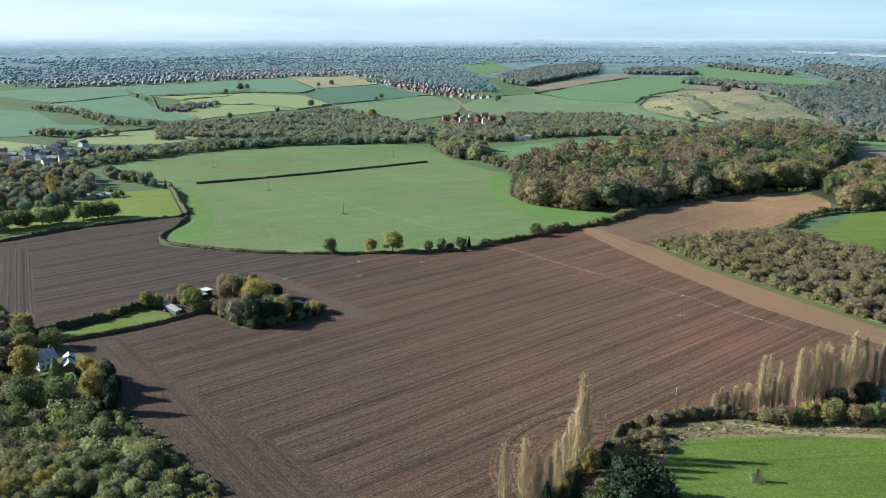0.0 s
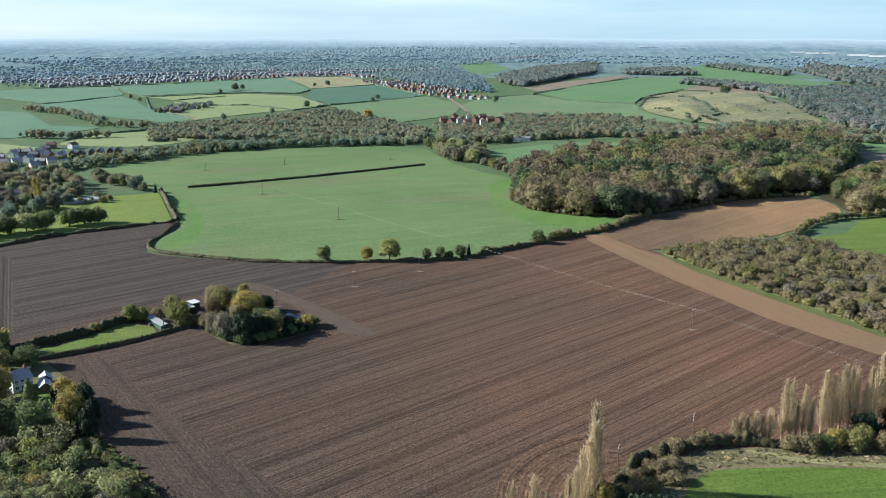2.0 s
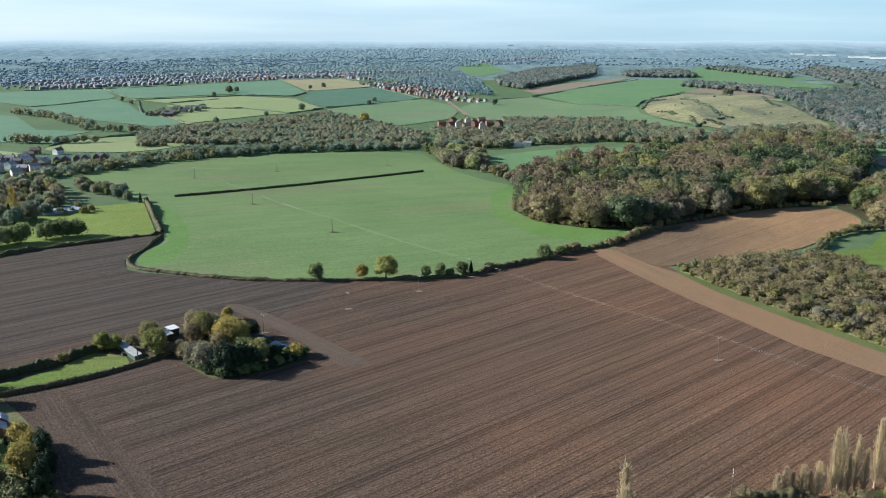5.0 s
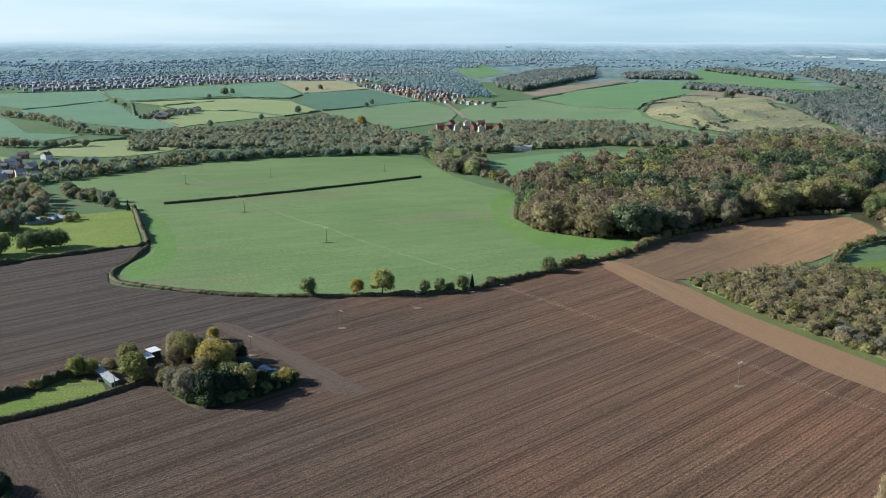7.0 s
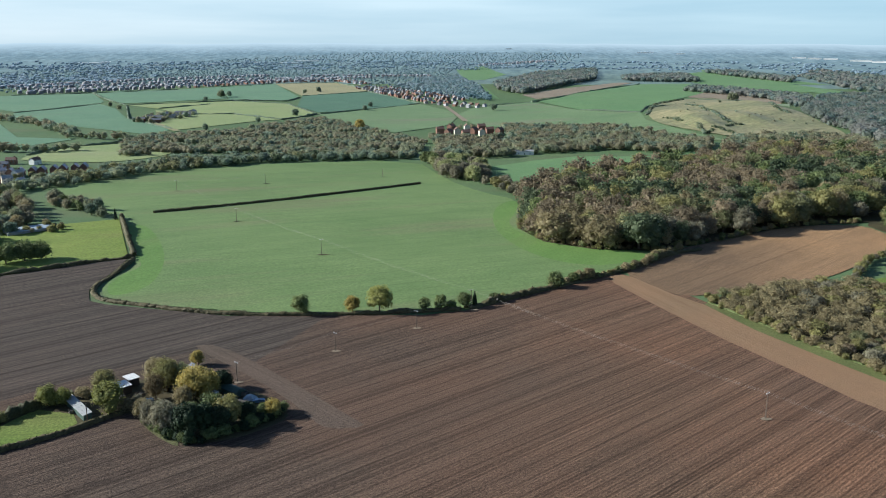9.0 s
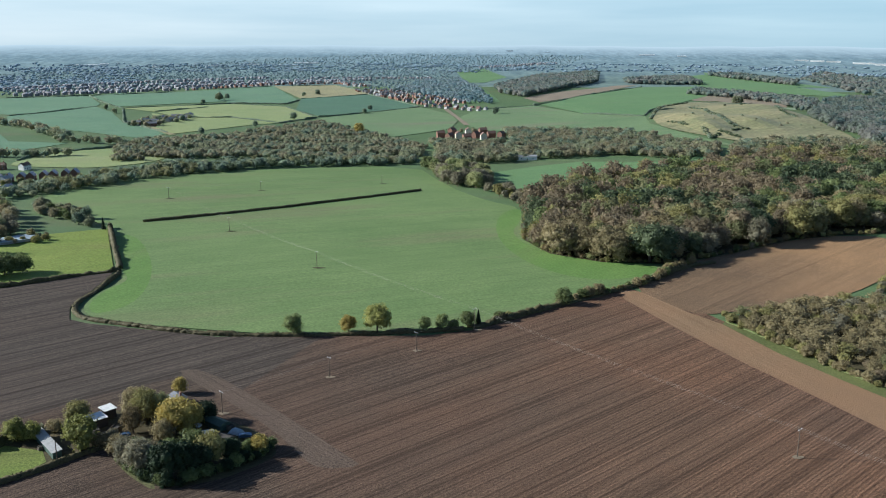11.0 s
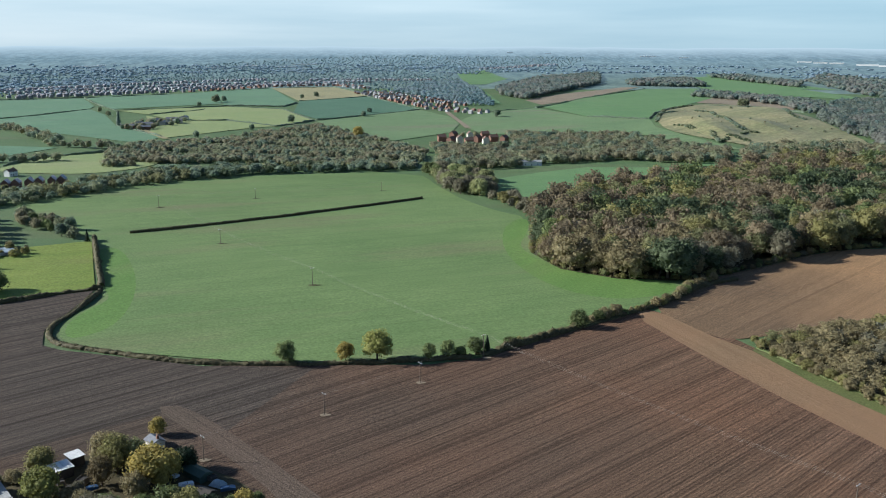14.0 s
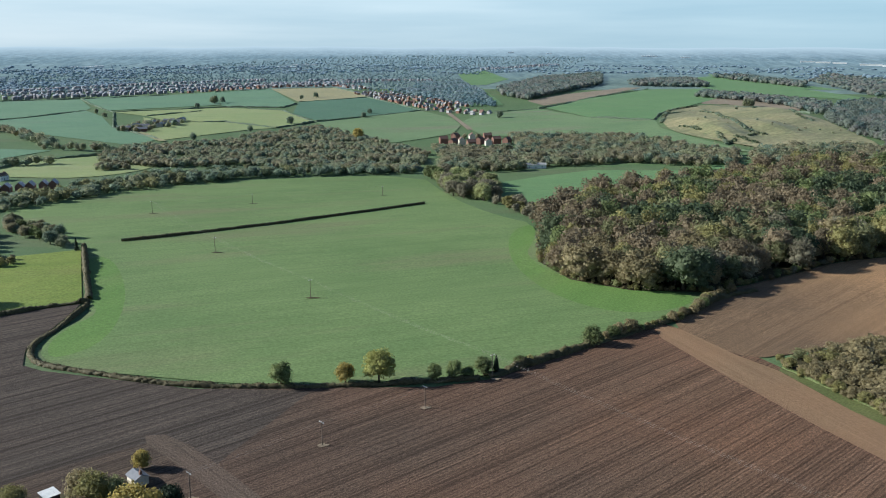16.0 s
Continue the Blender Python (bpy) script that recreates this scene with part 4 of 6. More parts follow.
parcel("field_far", [(222.3, 1948.2), (345.4, 2175.2), (458, 2319.3), (549.4, 2457.8), (595.6, 2457.8), (333.9, 1958.2), (241.5, 1825.5)], FAR_BROWN, "pale brown tilled field below a wood", 0.6, 0)
parcel("field_rough", [(375, 1473), (406, 1574), (448, 1687), (531, 1786), (603, 1823), (624, 1714), (646, 1635), (600, 1420), (575, 1300), (560, 1192), (540, 1130), (491, 1100), (461, 1110), (413, 1120), (387, 1206), (367, 1280), (357, 1357)], HILL, "rough tawny hill grazing with scrub", 1.4, 1, 12.0)
parcel("field_far", [(560, 1843), (601, 2006), (708, 2172), (699, 1960), (735, 1785), (665, 1640), (642, 1650), (624, 1722), (604, 1832)], FAR_BROWN, "pale brown tilled field on the hill", 0.7, 0)
parcel("field_far", [(138.6, 3328.4), (256.9, 3504), (293.5, 2991.6), (188.6, 2610.5), (139.5, 2610.5)], FAR_BRIGHT, "green field in a gap of the woods", 0.6, 0)
parcel("field_far", [(161.6, 2456.3), (164.5, 1845.5), (94.3, 1809.8), (129.9, 2199.4)], FAR_BRIGHT, "green field in a gap of the woods", 0.6, 0)
parcel("field_far", [(1038.2, 3247.1), (1094, 2617.6), (1085.3, 2319.3), (987.2, 2373.6), (916.9, 2796)], FAR_BRIGHT, "green field between far woods", 0.6, 0)

GAPS = [[(845, 2970), (999, 3117), (949, 2678), (1000, 2333), (979, 1998), (926, 1914), (896, 2022), (802, 2094), (750, 2280), (768, 2605)]]
for gap in GAPS:
    parcel("field_far", gap, FAR_BRIGHT, "pale green field between far woods", 0.65, 0)

# ---- woods ----
WOOD = [(80.8, 720.8), (66.4, 615.2), (77.9, 576.6), (103.9, 556), (140.5, 552), (162.6, 565), (198.2, 586), (234, 611), (271, 622), (303, 627), (344, 692), (394, 767), (445, 860), (460, 960), (386.8, 984.8), (307.9, 934.9), (175.1, 850.7), (113.5, 796.4)]
pts = scatter(WOOD, 10.4, 1.0)
d = pts[:, 1] - 0.445 * pts[:, 0]
front = d < np.sort(d)[min(150, len(d) - 1)]
WOOD_MATS = (LEAF_SCRUB, WOOD_OLIVE, LEAF_GREEN, LEAF_SCRUB, LEAF_OLIVE, WOOD_BROWN, WOOD_OLIVE, LEAF_GREY, WOOD_GREEN)
for x, y in pts[front]:
    plant(("tall", "tall", "round", "fine")[int(rng.integers(4))], WOOD_MATS[int(rng.integers(len(WOOD_MATS)))], x, y, 12.5 + 9.5 * rng.random(), "in the wood", "trees of the wood", 1.12)
thicket("wood", pts[~front], (10.5, 23), (WOOD_GREEN, WOOD_GREEN, LEAF_GREEN, WOOD_BROWN, WOOD_OLIVE, LEAF_OLIVE, WOOD_BROWN), "dense mixed autumn wood of olive, brown and green crowns", (9, 52, 0.046, 1, 0.44, 0.55, 0.02, 0.80, 1), 0.98)
edge = along([(79.9, 720.8), (73.1, 670.8), (65.9, 615.2), (77, 575.9), (103.9, 555), (140.5, 550), (162.6, 563), (198.2, 584), (234, 609), (271, 620), (300, 625)], 3.0)[0]
thicket("wood_edge_bushes", edge + rng.normal(size=edge.shape), (1.8, 4.8), (LEAF_OLIVE, LEAF_GREY, LEAF_GREEN, LEAF_PALE, LEAF_RUSSET), "bushes crowding along the wood's edge", (9, 40, 0.062, 1, 0.60, 0.5, 0.0, 0.78, 1), 1.0, "undergrowth", 9.0)


def cluster(poly, gap, shapes, mats, heights, where, group, girth=1.0, keep=None, name=""):
    """Separate trees or bushes spread over an outline."""
    pts = scatter(poly, gap)
    if keep is not None:
        pts = pts[[keep(x, y) for x, y in pts]]
    if len(pts) > 240:
        thicket("scrub" if shapes[0] == "scrub" else "young_woodland", pts[240:], heights, mats, "rest of the growth " + where, (9, 40, 0.062, 1, 0.60, 0.5, 0.0, 0.78, 1), girth)
    for x, y in pts[:240]:
        plant(shapes[int(rng.integers(len(shapes)))], mats[int(rng.integers(len(mats)))], x, y, heights[0] + (heights[1] - heights[0]) * rng.random(), where, group, girth, name)


# trees along the hedge of the green field
for shape, mat, x, y, high, girth, where in (
        ("round", LEAF_GREEN, -53.9, 433.2, 9.4, 0.98, "in the field hedge"), ("round", LEAF_GOLD, -30.8, 435.3, 8.6, 0.85, "in the field hedge"),
        ("round", LEAF_GOLD_GREEN, -18.6, 436.7, 13.0, 0.98, "in the field hedge"), ("round", LEAF_GREEN, 1.9, 436.7, 7.0, 0.95, "in the field hedge"),
        ("round", LEAF_GREEN, 9.1, 438.2, 8.0, 0.9, "in the field hedge"), ("bush", LEAF_GREEN, 14, 439.6, 4.8, 1.0, "in the field hedge"),
        ("round", LEAF_GREEN, 20.2, 442.5, 7.4, 0.95, "in the field hedge"), ("spire", LEAF_DARK, 25, 443.9, 7.4, 0.7, "beside a power pole"),
        ("bush", LEAF_GREEN, 34.6, 451, 4.4, 1.0, "in the field hedge"), ("bush", LEAF_OLIVE, 39.4, 453.9, 3.6, 1.0, "in the field hedge"),
        ("bush", LEAF_GREEN, 67.4, 473.9, 8.6, 1.0, "in the field hedge")):
    plant(shape, mat, x, y, high, where, "", girth)
for i, (x, y) in enumerate(along([(71.2, 478.1), (92.4, 492.4), (117.4, 511), (140.5, 538.1), (153.9, 546.6)], 4.2)[0]):
    plant(("bush", "fine", "bush")[i % 3], (LEAF_OLIVE, LEAF_SCRUB, LEAF_GREEN, LEAF_SCRUB)[i % 4], x + rng.normal() * 0.8, y + rng.normal() * 0.8, 2.8 + 3.6 * rng.random() ** 1.5, "in the ragged hedge", "hedge bushes")

# scrub beside the bare strip
cluster([(140.5, 453.9), (152, 416.8), (163.6, 385.4), (180.9, 348.3), (197.2, 312.6), (213.6, 292.6), (288.6, 373.9), (257.9, 416.8), (237.7, 448.2), (225.1, 472.4), (198.2, 473.9), (176.1, 471)], 5.4,
        ("scrub", "scrub", "scrub", "fine"), (LEAF_SCRUB, WOOD_BROWN, LEAF_SCRUB, WOOD_OLIVE, LEAF_SCRUB, LEAF_GREY, LEAF_OLIVE, LEAF_SCRUB), (2.6, 6.8), "in dense scrub", "scrub bushes", 1.3, None, "shrub")

for i, (x, y) in enumerate(along([(136.6, 452.4), (144.3, 428.2), (151.1, 409.6), (161.6, 381.1), (177, 346.8), (193.4, 311.1)], 2.6)[0]):
    plant("scrub", (LEAF_OLIVE, LEAF_SCRUB, LEAF_SCRUB)[i % 3], x - 0.4 + rng.normal() * 1.1, y - 0.2 + rng.normal() * 1.1, 2.0 + 3.0 * rng.random(), "at the scrub's edge", "scrub bushes", 1.1, "shrub")

# trees at the field corner
cluster([(1.9, 982), (23.1, 850.7), (52, 819.3), (65.4, 842.1), (69.3, 887.8), (46.2, 970.5)], 10, ("bush", "fine", "round"), (LEAF_PALE, LEAF_GREY, LEAF_GREEN, LEAF_PALE), (9, 15), "at the field corner", "corner trees", 1.1)
cluster([(55.8, 816.4), (80.8, 727.9), (96.2, 777.9), (73.1, 820.7)], 8, ("bush", "round"), (LEAF_OLIVE, LEAF_GREY), (5, 9), "at the wood's tip", "corner trees", 1.0)
# trees right of the wood
cluster([(326, 650), (312, 610), (301, 575), (300, 548), (335, 552), (420, 600), (470, 700), (452, 745), (410, 735)], 11, ("round", "fine", "round"), (LEAF_RUSSET, LEAF_SCRUB, LEAF_OLIVE, LEAF_GREEN, LEAF_SCRUB), (9, 18),
        "beside the sandy field", "trees by the sandy field", 1.1)
for i, (x, y) in enumerate(along([(225.1, 486), (250, 520), (276, 538), (292, 541), (313, 546), (345, 556), (384.9, 578)], 5)[0]):
    plant("bush", (LEAF_GREY, LEAF_OLIVE)[i % 2], x, y, 3.5 + 3 * rng.random(), "in the boundary hedge", "hedge bushes")

# wood at the near west corner
cluster([(-158.8, 245.5), (-134.7, 228.4), (-117.4, 235.5), (-104.9, 224.1), (-82.7, 198.4), (-60.6, 169.8), (-40.4, 122.7), (-115.5, 119.9), (-158.8, 157)], 5.2, ("bush", "fine", "bush", "bush"),
        (LEAF_PALE, LEAF_GREEN, LEAF_PALE, LEAF_OLIVE, LEAF_PALE, LEAF_GREY, LEAF_GREEN, LEAF_GOLD_GREEN, WOOD_OLIVE), (3.4, 7.2), "in young woodland", "young woodland", 0.95, None, "young_tree")
cluster([(-119.3, 194.1), (-103.9, 197), (-88.5, 174.1), (-92.4, 154.1), (-111.6, 165.6)], 5.6, ("bush", "fine"), (LEAF_GOLD, LEAF_GOLD_GREEN, LEAF_OLIVE, LEAF_PALE), (4.5, 7), "in young woodland", "young woodland", 1.0, None, "young_tree")
cluster([(-206.9, 339.7), (-175.1, 316.9), (-169.3, 285.5), (-152, 251.2), (-221.3, 214.1), (-250.2, 314)], 8.0, ("round", "bush", "fine"), (LEAF_OLIVE, LEAF_PALE, LEAF_GREY, LEAF_GREEN), (5, 10), "behind the white house", "garden trees")
for shape, mat, x, y, high, girth in (
        ("round", LEAF_GOLD, -141.6, 254.4, 13.2, 0.85), ("round", LEAF_OLIVE, -153.9, 279.7, 8.5, 1.1), ("bush", LEAF_OLIVE, -157.8, 268.3, 7, 1.1), ("bush", LEAF_DARK, -152, 261.2, 6, 1.1), ("fine", LEAF_GREY, -163.6, 281.2, 9, 1.1), ("round", LEAF_GREEN, -159.7, 289.7, 8, 1.1), ("bush", LEAF_GREY, -168.4, 271.2, 7, 1.1), ("bush", LEAF_OLIVE, -149.1, 248.3, 6, 1.1), ("bush", LEAF_OLIVE, -156.8, 254.1, 6.5, 1.1), ("round", LEAF_GREEN, -129.5, 228, 12.5, 1.1), ("round", LEAF_GREEN, -119.5, 229, 11.5, 1.0), ("bush", LEAF_PALE, -137, 236, 7.5, 1.2), ("bush", LEAF_OLIVE, -144, 243, 6.5, 1.2), ("bush", LEAF_GREEN, -134, 245, 4.5, 1.2), ("fine", LEAF_GOLD, -120.5, 255.3, 9.0, 1.0), ("fine", LEAF_GOLD, -115.0, 249.5, 8.6, 0.95),
        ("fine", LEAF_GOLD, -111.2, 237.0, 11.2, 0.95), ("fine", LEAF_GOLD_GREEN, -114.0, 241.0, 9.0, 0.8), ("tall", LEAF_DARK, -100.8, 225.6, 12.8, 0.6), ("tall", LEAF_DARK, -109.6, 246.0, 10.8, 0.75), ("tall", LEAF_DARK, -103.4, 236.6, 9.4, 0.6), ("bush", LEAF_DARK, -104.5, 231.0, 5.0, 1.0), ("bush", LEAF_DARK, -107.0, 240.5, 5.5, 1.0),
        ("spire", LEAF_GREEN, -129.4, 250.0, 9.6, 1.25), ("round", LEAF_DARK, -122.2, 254.1, 5, 1.1), ("round", LEAF_GREEN, -146, 285, 8.5, 1.1), ("round", LEAF_GOLD, -163.0, 299, 10.5, 0.9), ("fine", LEAF_OLIVE, -162.6, 296.9, 10, 1.0),
        ("round", LEAF_OLIVE, -169.3, 304, 9, 1.0), ("round", LEAF_DARK, -152, 295.4, 6, 1.2), ("bush", LEAF_OLIVE, -107.8, 225.5, 5, 1.0), ("bush", LEAF_GREEN, -125.1, 245.5, 3, 1.0)):
    plant(shape, mat, x, y, high, "in the house garden", "garden trees", girth)

# trees round the homestead
for shape, mat, x, y, high, girth in (
        ("round", LEAF_GOLD_GREEN, -125, 335, 8.2, 0.85), ("bush", LEAF_GOLD_GREEN, -120, 336, 7.6, 0.72), ("bush", LEAF_OLIVE, -135.5, 323.5, 4.1, 1.2), ("round", LEAF_GOLD_GREEN, -102.8, 330.5, 11.4, 1.0), ("round", LEAF_OLIVE, -110.8, 348.3, 8.0, 1.0),
        ("fine", LEAF_SCRUB, -93, 350, 12.4, 0.75), ("fine", LEAF_OLIVE, -88.5, 347, 13.2, 0.85), ("fine", LEAF_PALE, -84, 348.5, 11.2, 0.8), ("fine", LEAF_RUSSET, -90.5, 340, 10.0, 0.85), ("round", LEAF_GOLD, -76.8, 340, 12.6, 0.95),
        ("round", LEAF_GOLD, -72.5, 343, 9.5, 0.8), ("round", LEAF_DARK, -69.6, 349, 7.5, 0.9), ("fine", LEAF_GREY, -86, 319, 10.2, 0.9), ("fine", LEAF_GREY, -80.5, 315.5, 11.2, 0.85), ("fine", LEAF_SCRUB, -90.5, 326, 7.0, 1.1),
        ("fine", LEAF_SCRUB, -79, 333, 8.8, 1.0), ("bush", LEAF_GREEN, -84, 324, 7.4, 0.9), ("round", LEAF_DARK, -72, 310.5, 12.6, 0.75), ("round", LEAF_DARK, -68, 313, 11.0, 0.75), ("round", LEAF_DARK, -63.5, 315, 9.4, 0.85),
        ("round", LEAF_OLIVE, -61, 319.5, 11.2, 0.85), ("round", LEAF_GREEN, -66.5, 321, 11.0, 0.8), ("round", LEAF_DARK, -55.6, 321.3, 7.4, 0.95), ("bush", LEAF_GREEN, -51.9, 325.2, 5.2, 0.9), ("round", LEAF_GOLD, -48.3, 326.6, 6.2, 0.95),
        ("bush", LEAF_DARK, -58, 326, 5.6, 1.0), ("bush", LEAF_GREEN, -75, 326, 6, 1.0), ("bush", LEAF_SCRUB, -116, 343, 4.2, 1.2), ("bush", LEAF_DARK, -112, 331, 2.6, 1.2), ("fine", LEAF_GREY, -95, 335, 5, 1.1),
        ("round", LEAF_GOLD, -84.5, 372, 6.2, 0.9), ("bush", LEAF_SCRUB, -97.5, 331.5, 4.5, 1.2)):
    plant(shape, mat, x, y, high, "round the homestead", "homestead trees", girth)

for i, (x, y) in enumerate(along([(-92, 331), (-87, 320), (-80, 312), (-72, 305.5), (-64, 309), (-56, 316), (-48, 323), (-45, 330)], 2.4)[0]):
    plant("bush", (LEAF_GREY, LEAF_GREEN, LEAF_DARK, LEAF_GREEN)[i % 4 if i < 9 else 2 + i % 2], x + 0.5 * rng.normal(), y + 0.8 + 0.5 * rng.normal(), 2.2 + 2.4 * rng.random(), "at the homestead's edge", "homestead bushes", 1.1)

# bare poplars and dark conifers by the meadow
for x, y, high in ((46.2, 194.1, 25.6), (45.2, 191.3, 21), (43.5, 187.7, 19), (40.9, 184.1, 17.5), (38.5, 178.4, 15.5), (35.6, 172.7, 16), (33.2, 168.4, 14), (26.5, 168.4, 19), (21.2, 165.6, 19), (29.8, 167, 15)):
    plant("poplar", LEAF_STRAW, x, y, high, "beside the meadow", "poplars by the meadow", 1.6)
for x, y, high in ((108.9, 228, 20), (110.6, 227, 20.5), (109.6, 229.5, 14), (113, 228, 13), (117.4, 228, 14), (112, 231, 17), (128.8, 233, 22.5), (131.6, 233, 22.5), (133.6, 234, 20.5), (135.6, 232, 17), (138.3, 235, 21), (140.6, 236, 18),
                   (143.1, 238, 24.5), (146.8, 238, 22.5), (145, 235, 19), (150.7, 238, 18), (153.2, 238, 20.5), (155.3, 237, 25), (158.1, 238, 26.5), (161.5, 239, 25), (125.3, 231, 20), (122.4, 231.5, 21), (115.4, 229, 17.5), (165, 240, 24), (127, 234, 18)):
    plant("poplar", LEAF_STRAW, x, y - 6, high, "in a row beyond the meadow", "row of poplars", 1.15)
for x, high in ((93.6, 7.6), (95.6, 9.4), (97.8, 8.0), (100.2, 10.0), (102.4, 8.4), (104.6, 11.0)):
    plant("poplar", LEAF_STRAW, x, 221, high, "at the end of the poplar row", "small poplars", 2.3)
for shape, mat, x, y, high, girth in (
        ("round", LEAF_DARK, 54.5, 169.8, 12.5, 0.95), ("round", LEAF_DARK, 59.7, 168.4, 12, 0.95), ("round", LEAF_DARK, 52.9, 162.7, 12, 1.1), ("round", LEAF_DARK, 62, 163, 9, 1.0), ("spire", LEAF_DARK, 39.9, 168.4, 9.5, 0.8), ("spire", LEAF_DARK, 31.8, 163.4, 9, 0.9),
        ("round", LEAF_GREEN, 45.2, 162.7, 8, 1.0), ("tall", LEAF_GOLD, 46.7, 182.7, 8.5, 0.9), ("bush", LEAF_OLIVE, 48.1, 172.7, 5, 1.0), ("bush", LEAF_DARK, 51, 187, 5, 1.0), ("bush", LEAF_DARK, 53.9, 194.1, 4.5, 1.0),
        ("bush", LEAF_RUSSET, 58.7, 197, 4, 1.1), ("bush", LEAF_RUSSET, 63.5, 204.1, 3.6, 1.2), ("scrub", LEAF_SCRUB, 67.4, 209.8, 4, 1.1), ("scrub", LEAF_SCRUB, 74.1, 214.1, 4.5, 1.0), ("scrub", LEAF_SCRUB, 84.7, 218.4, 5, 1.1),
        ("scrub", LEAF_SCRUB, 80.8, 216.9, 4, 1.0), ("bush", LEAF_RUSSET, 93.3, 218.4, 3, 1.1), ("scrub", LEAF_SCRUB, 108.7, 214.8, 5.2, 1.0), ("scrub", LEAF_SCRUB, 113.5, 214.1, 6.2, 1.0), ("round", LEAF_GOLD, 122.2, 215.5, 7, 0.9),
        ("bush", LEAF_GREEN, 118.3, 214.1, 5.4, 1.1), ("scrub", LEAF_OLIVE, 127, 214.1, 7.1, 1.0), ("round", LEAF_OLIVE, 130.9, 216.2, 7.5, 1.0), ("round", LEAF_DARK, 133.7, 221.2, 9, 1.1), ("bush", LEAF_RUSSET, 136.6, 213.4, 6.8, 1.0),
        ("bush", LEAF_GREEN, 141.4, 214.1, 6.8, 1.0), ("round", LEAF_DARK, 145.3, 225.5, 9, 1.1), ("bush", LEAF_OLIVE, 148.2, 214.1, 6.8, 1.1)):
    plant(shape, mat, x, y, high, "beside the meadow", "trees by the meadow", girth)

for i, (x, y) in enumerate(along([(19.2, 159.9), (28.9, 167), (37.5, 175.6), (44.3, 187), (48.1, 197)], 2.6)[0]):
    plant("scrub", (LEAF_SCRUB, LEAF_OLIVE, LEAF_SCRUB, LEAF_GREEN)[i % 4], x + rng.normal() * 0.9, y + rng.normal() * 0.9, 1.8 + 2.6 * rng.random(), "under the poplars", "bushes under the poplars", 1.1)

for i, (x, y) in enumerate(((57.0, 196.8), (61.4, 199.6), (65.9, 202.4), (60.5, 192.1), (65.3, 196.6), (57.1, 191.3), (70.2, 204.4), (53.5, 189.5), (69.0, 196.6))):
    plant("scrub", (LEAF_SCRUB, LEAF_RUSSET, LEAF_SCRUB, LEAF_OLIVE)[i % 4], x, y, 2.4 + 1.6 * rng.random(), "on the rough margin", "bramble mounds", 1.5, "bush")

# park trees behind the west pasture
for x, y, high in ((-227.1, 525.2, 12.5), (-219.4, 530.9, 13.5), (-212.2, 535.2, 11), (-265.6, 496.7, 12), (-256.9, 503.8, 12.5), (-247.3, 509.5, 12.5), (-237.7, 515.2, 13), (-275.2, 491, 13)):
    plant("bush", (LEAF_GREEN, LEAF_PALE, LEAF_GREEN)[int(rng.integers(3))], x, y, high, "on the west pasture", "park trees", 0.95, "broadleaf_tree")
cluster([(-413.7, 742.2), (-331.9, 742.2), (-288.6, 692.2), (-257.9, 628), (-254, 573.8), (-281, 522.4), (-346.4, 542.4), (-423.3, 613.7)], 11, ("round", "tall", "fine", "fine", "bush"), (VALLEY_HAZED_GREY, VALLEY_HAZED_OLIVE, LEAF_GREY, VALLEY_HAZED_GREY, LEAF_SCRUB, LEAF_PALE, VALLEY_HAZED_GREEN), (7, 13),
        "round the park houses", "park trees", 1.0)
cluster([(-288.6, 720.8), (-252.1, 713.6), (-217.4, 659.4), (-213.6, 645.1), (-240.5, 670.8), (-271.3, 693.7)], 8, ("round", "bush", "fine"), (VALLEY_HAZED_GREEN, VALLEY_HAZED_OLIVE, LEAF_GREEN, VALLEY_HAZED_GREY), (5, 10), "behind the west pasture", "park trees")
cluster([(-252.1, 628), (-235.7, 630.9), (-229, 599.5), (-252.1, 596.6)], 7, ("bush", "round"), (VALLEY_HAZED_GREY, VALLEY_HAZED_GREEN, LEAF_OLIVE), (3, 6), "behind the west pasture", "park trees")
plant("poplar", LEAF_GOLD, -272.3, 582.3, 24, "among the park houses", "park poplars", 1.7)
plant("poplar", LEAF_GOLD, -267.5, 576.6, 21, "among the park houses", "park poplars", 1.7)
plant("spire", LEAF_DARK, -268.4, 568.1, 14, "among the park houses", "", 0.6)
plant("spire", LEAF_DARK, -208.8, 645.1, 8, "at the pasture's corner", "", 0.7)

# ---- hedges ----
hedge([(-160.7, 533.8), (-159.7, 503.8), (-162.6, 481), (-158.8, 466.7), (-149.1, 454.6), (-124.1, 446), (-99.1, 436), (-77, 432.5), (-58.7, 431.6), (-29.8, 432.2), (-12.5, 433.9), (19.2, 438.2)], 2.2, 1.5, "low trimmed brown-green field hedge", soft=2)
hedge([(21.2, 439.6), (41.4, 453.9), (69.3, 475.3), (92.4, 492.4), (117.4, 511), (142.4, 539.5), (165.5, 550.9)], 3.2, 2.0, "ragged overgrown field hedge", ragged=0.7)
hedge([(-205.9, 649.4), (-179.9, 583.8), (-162.6, 540.9)], 2.6, 3.0, "tall dense dark hedge between pasture and wheat", soft=0)
hedge([(-161.6, 539.5), (-179, 529.5), (-197.2, 515.2), (-223.2, 499.5), (-252.1, 462.4), (-288.6, 428.2)], 2.6, 1.9, "thick dark hedge along the pasture", soft=1, ragged=0.5)
hedge([(-190.5, 669.4), (-167.4, 682.2), (-135.7, 703.6), (-101, 727.9), (-43.3, 775), (0, 812.1)], 1.9, 1.9, "straight clipped hedge across the wheat", soft=0, ragged=0.10)
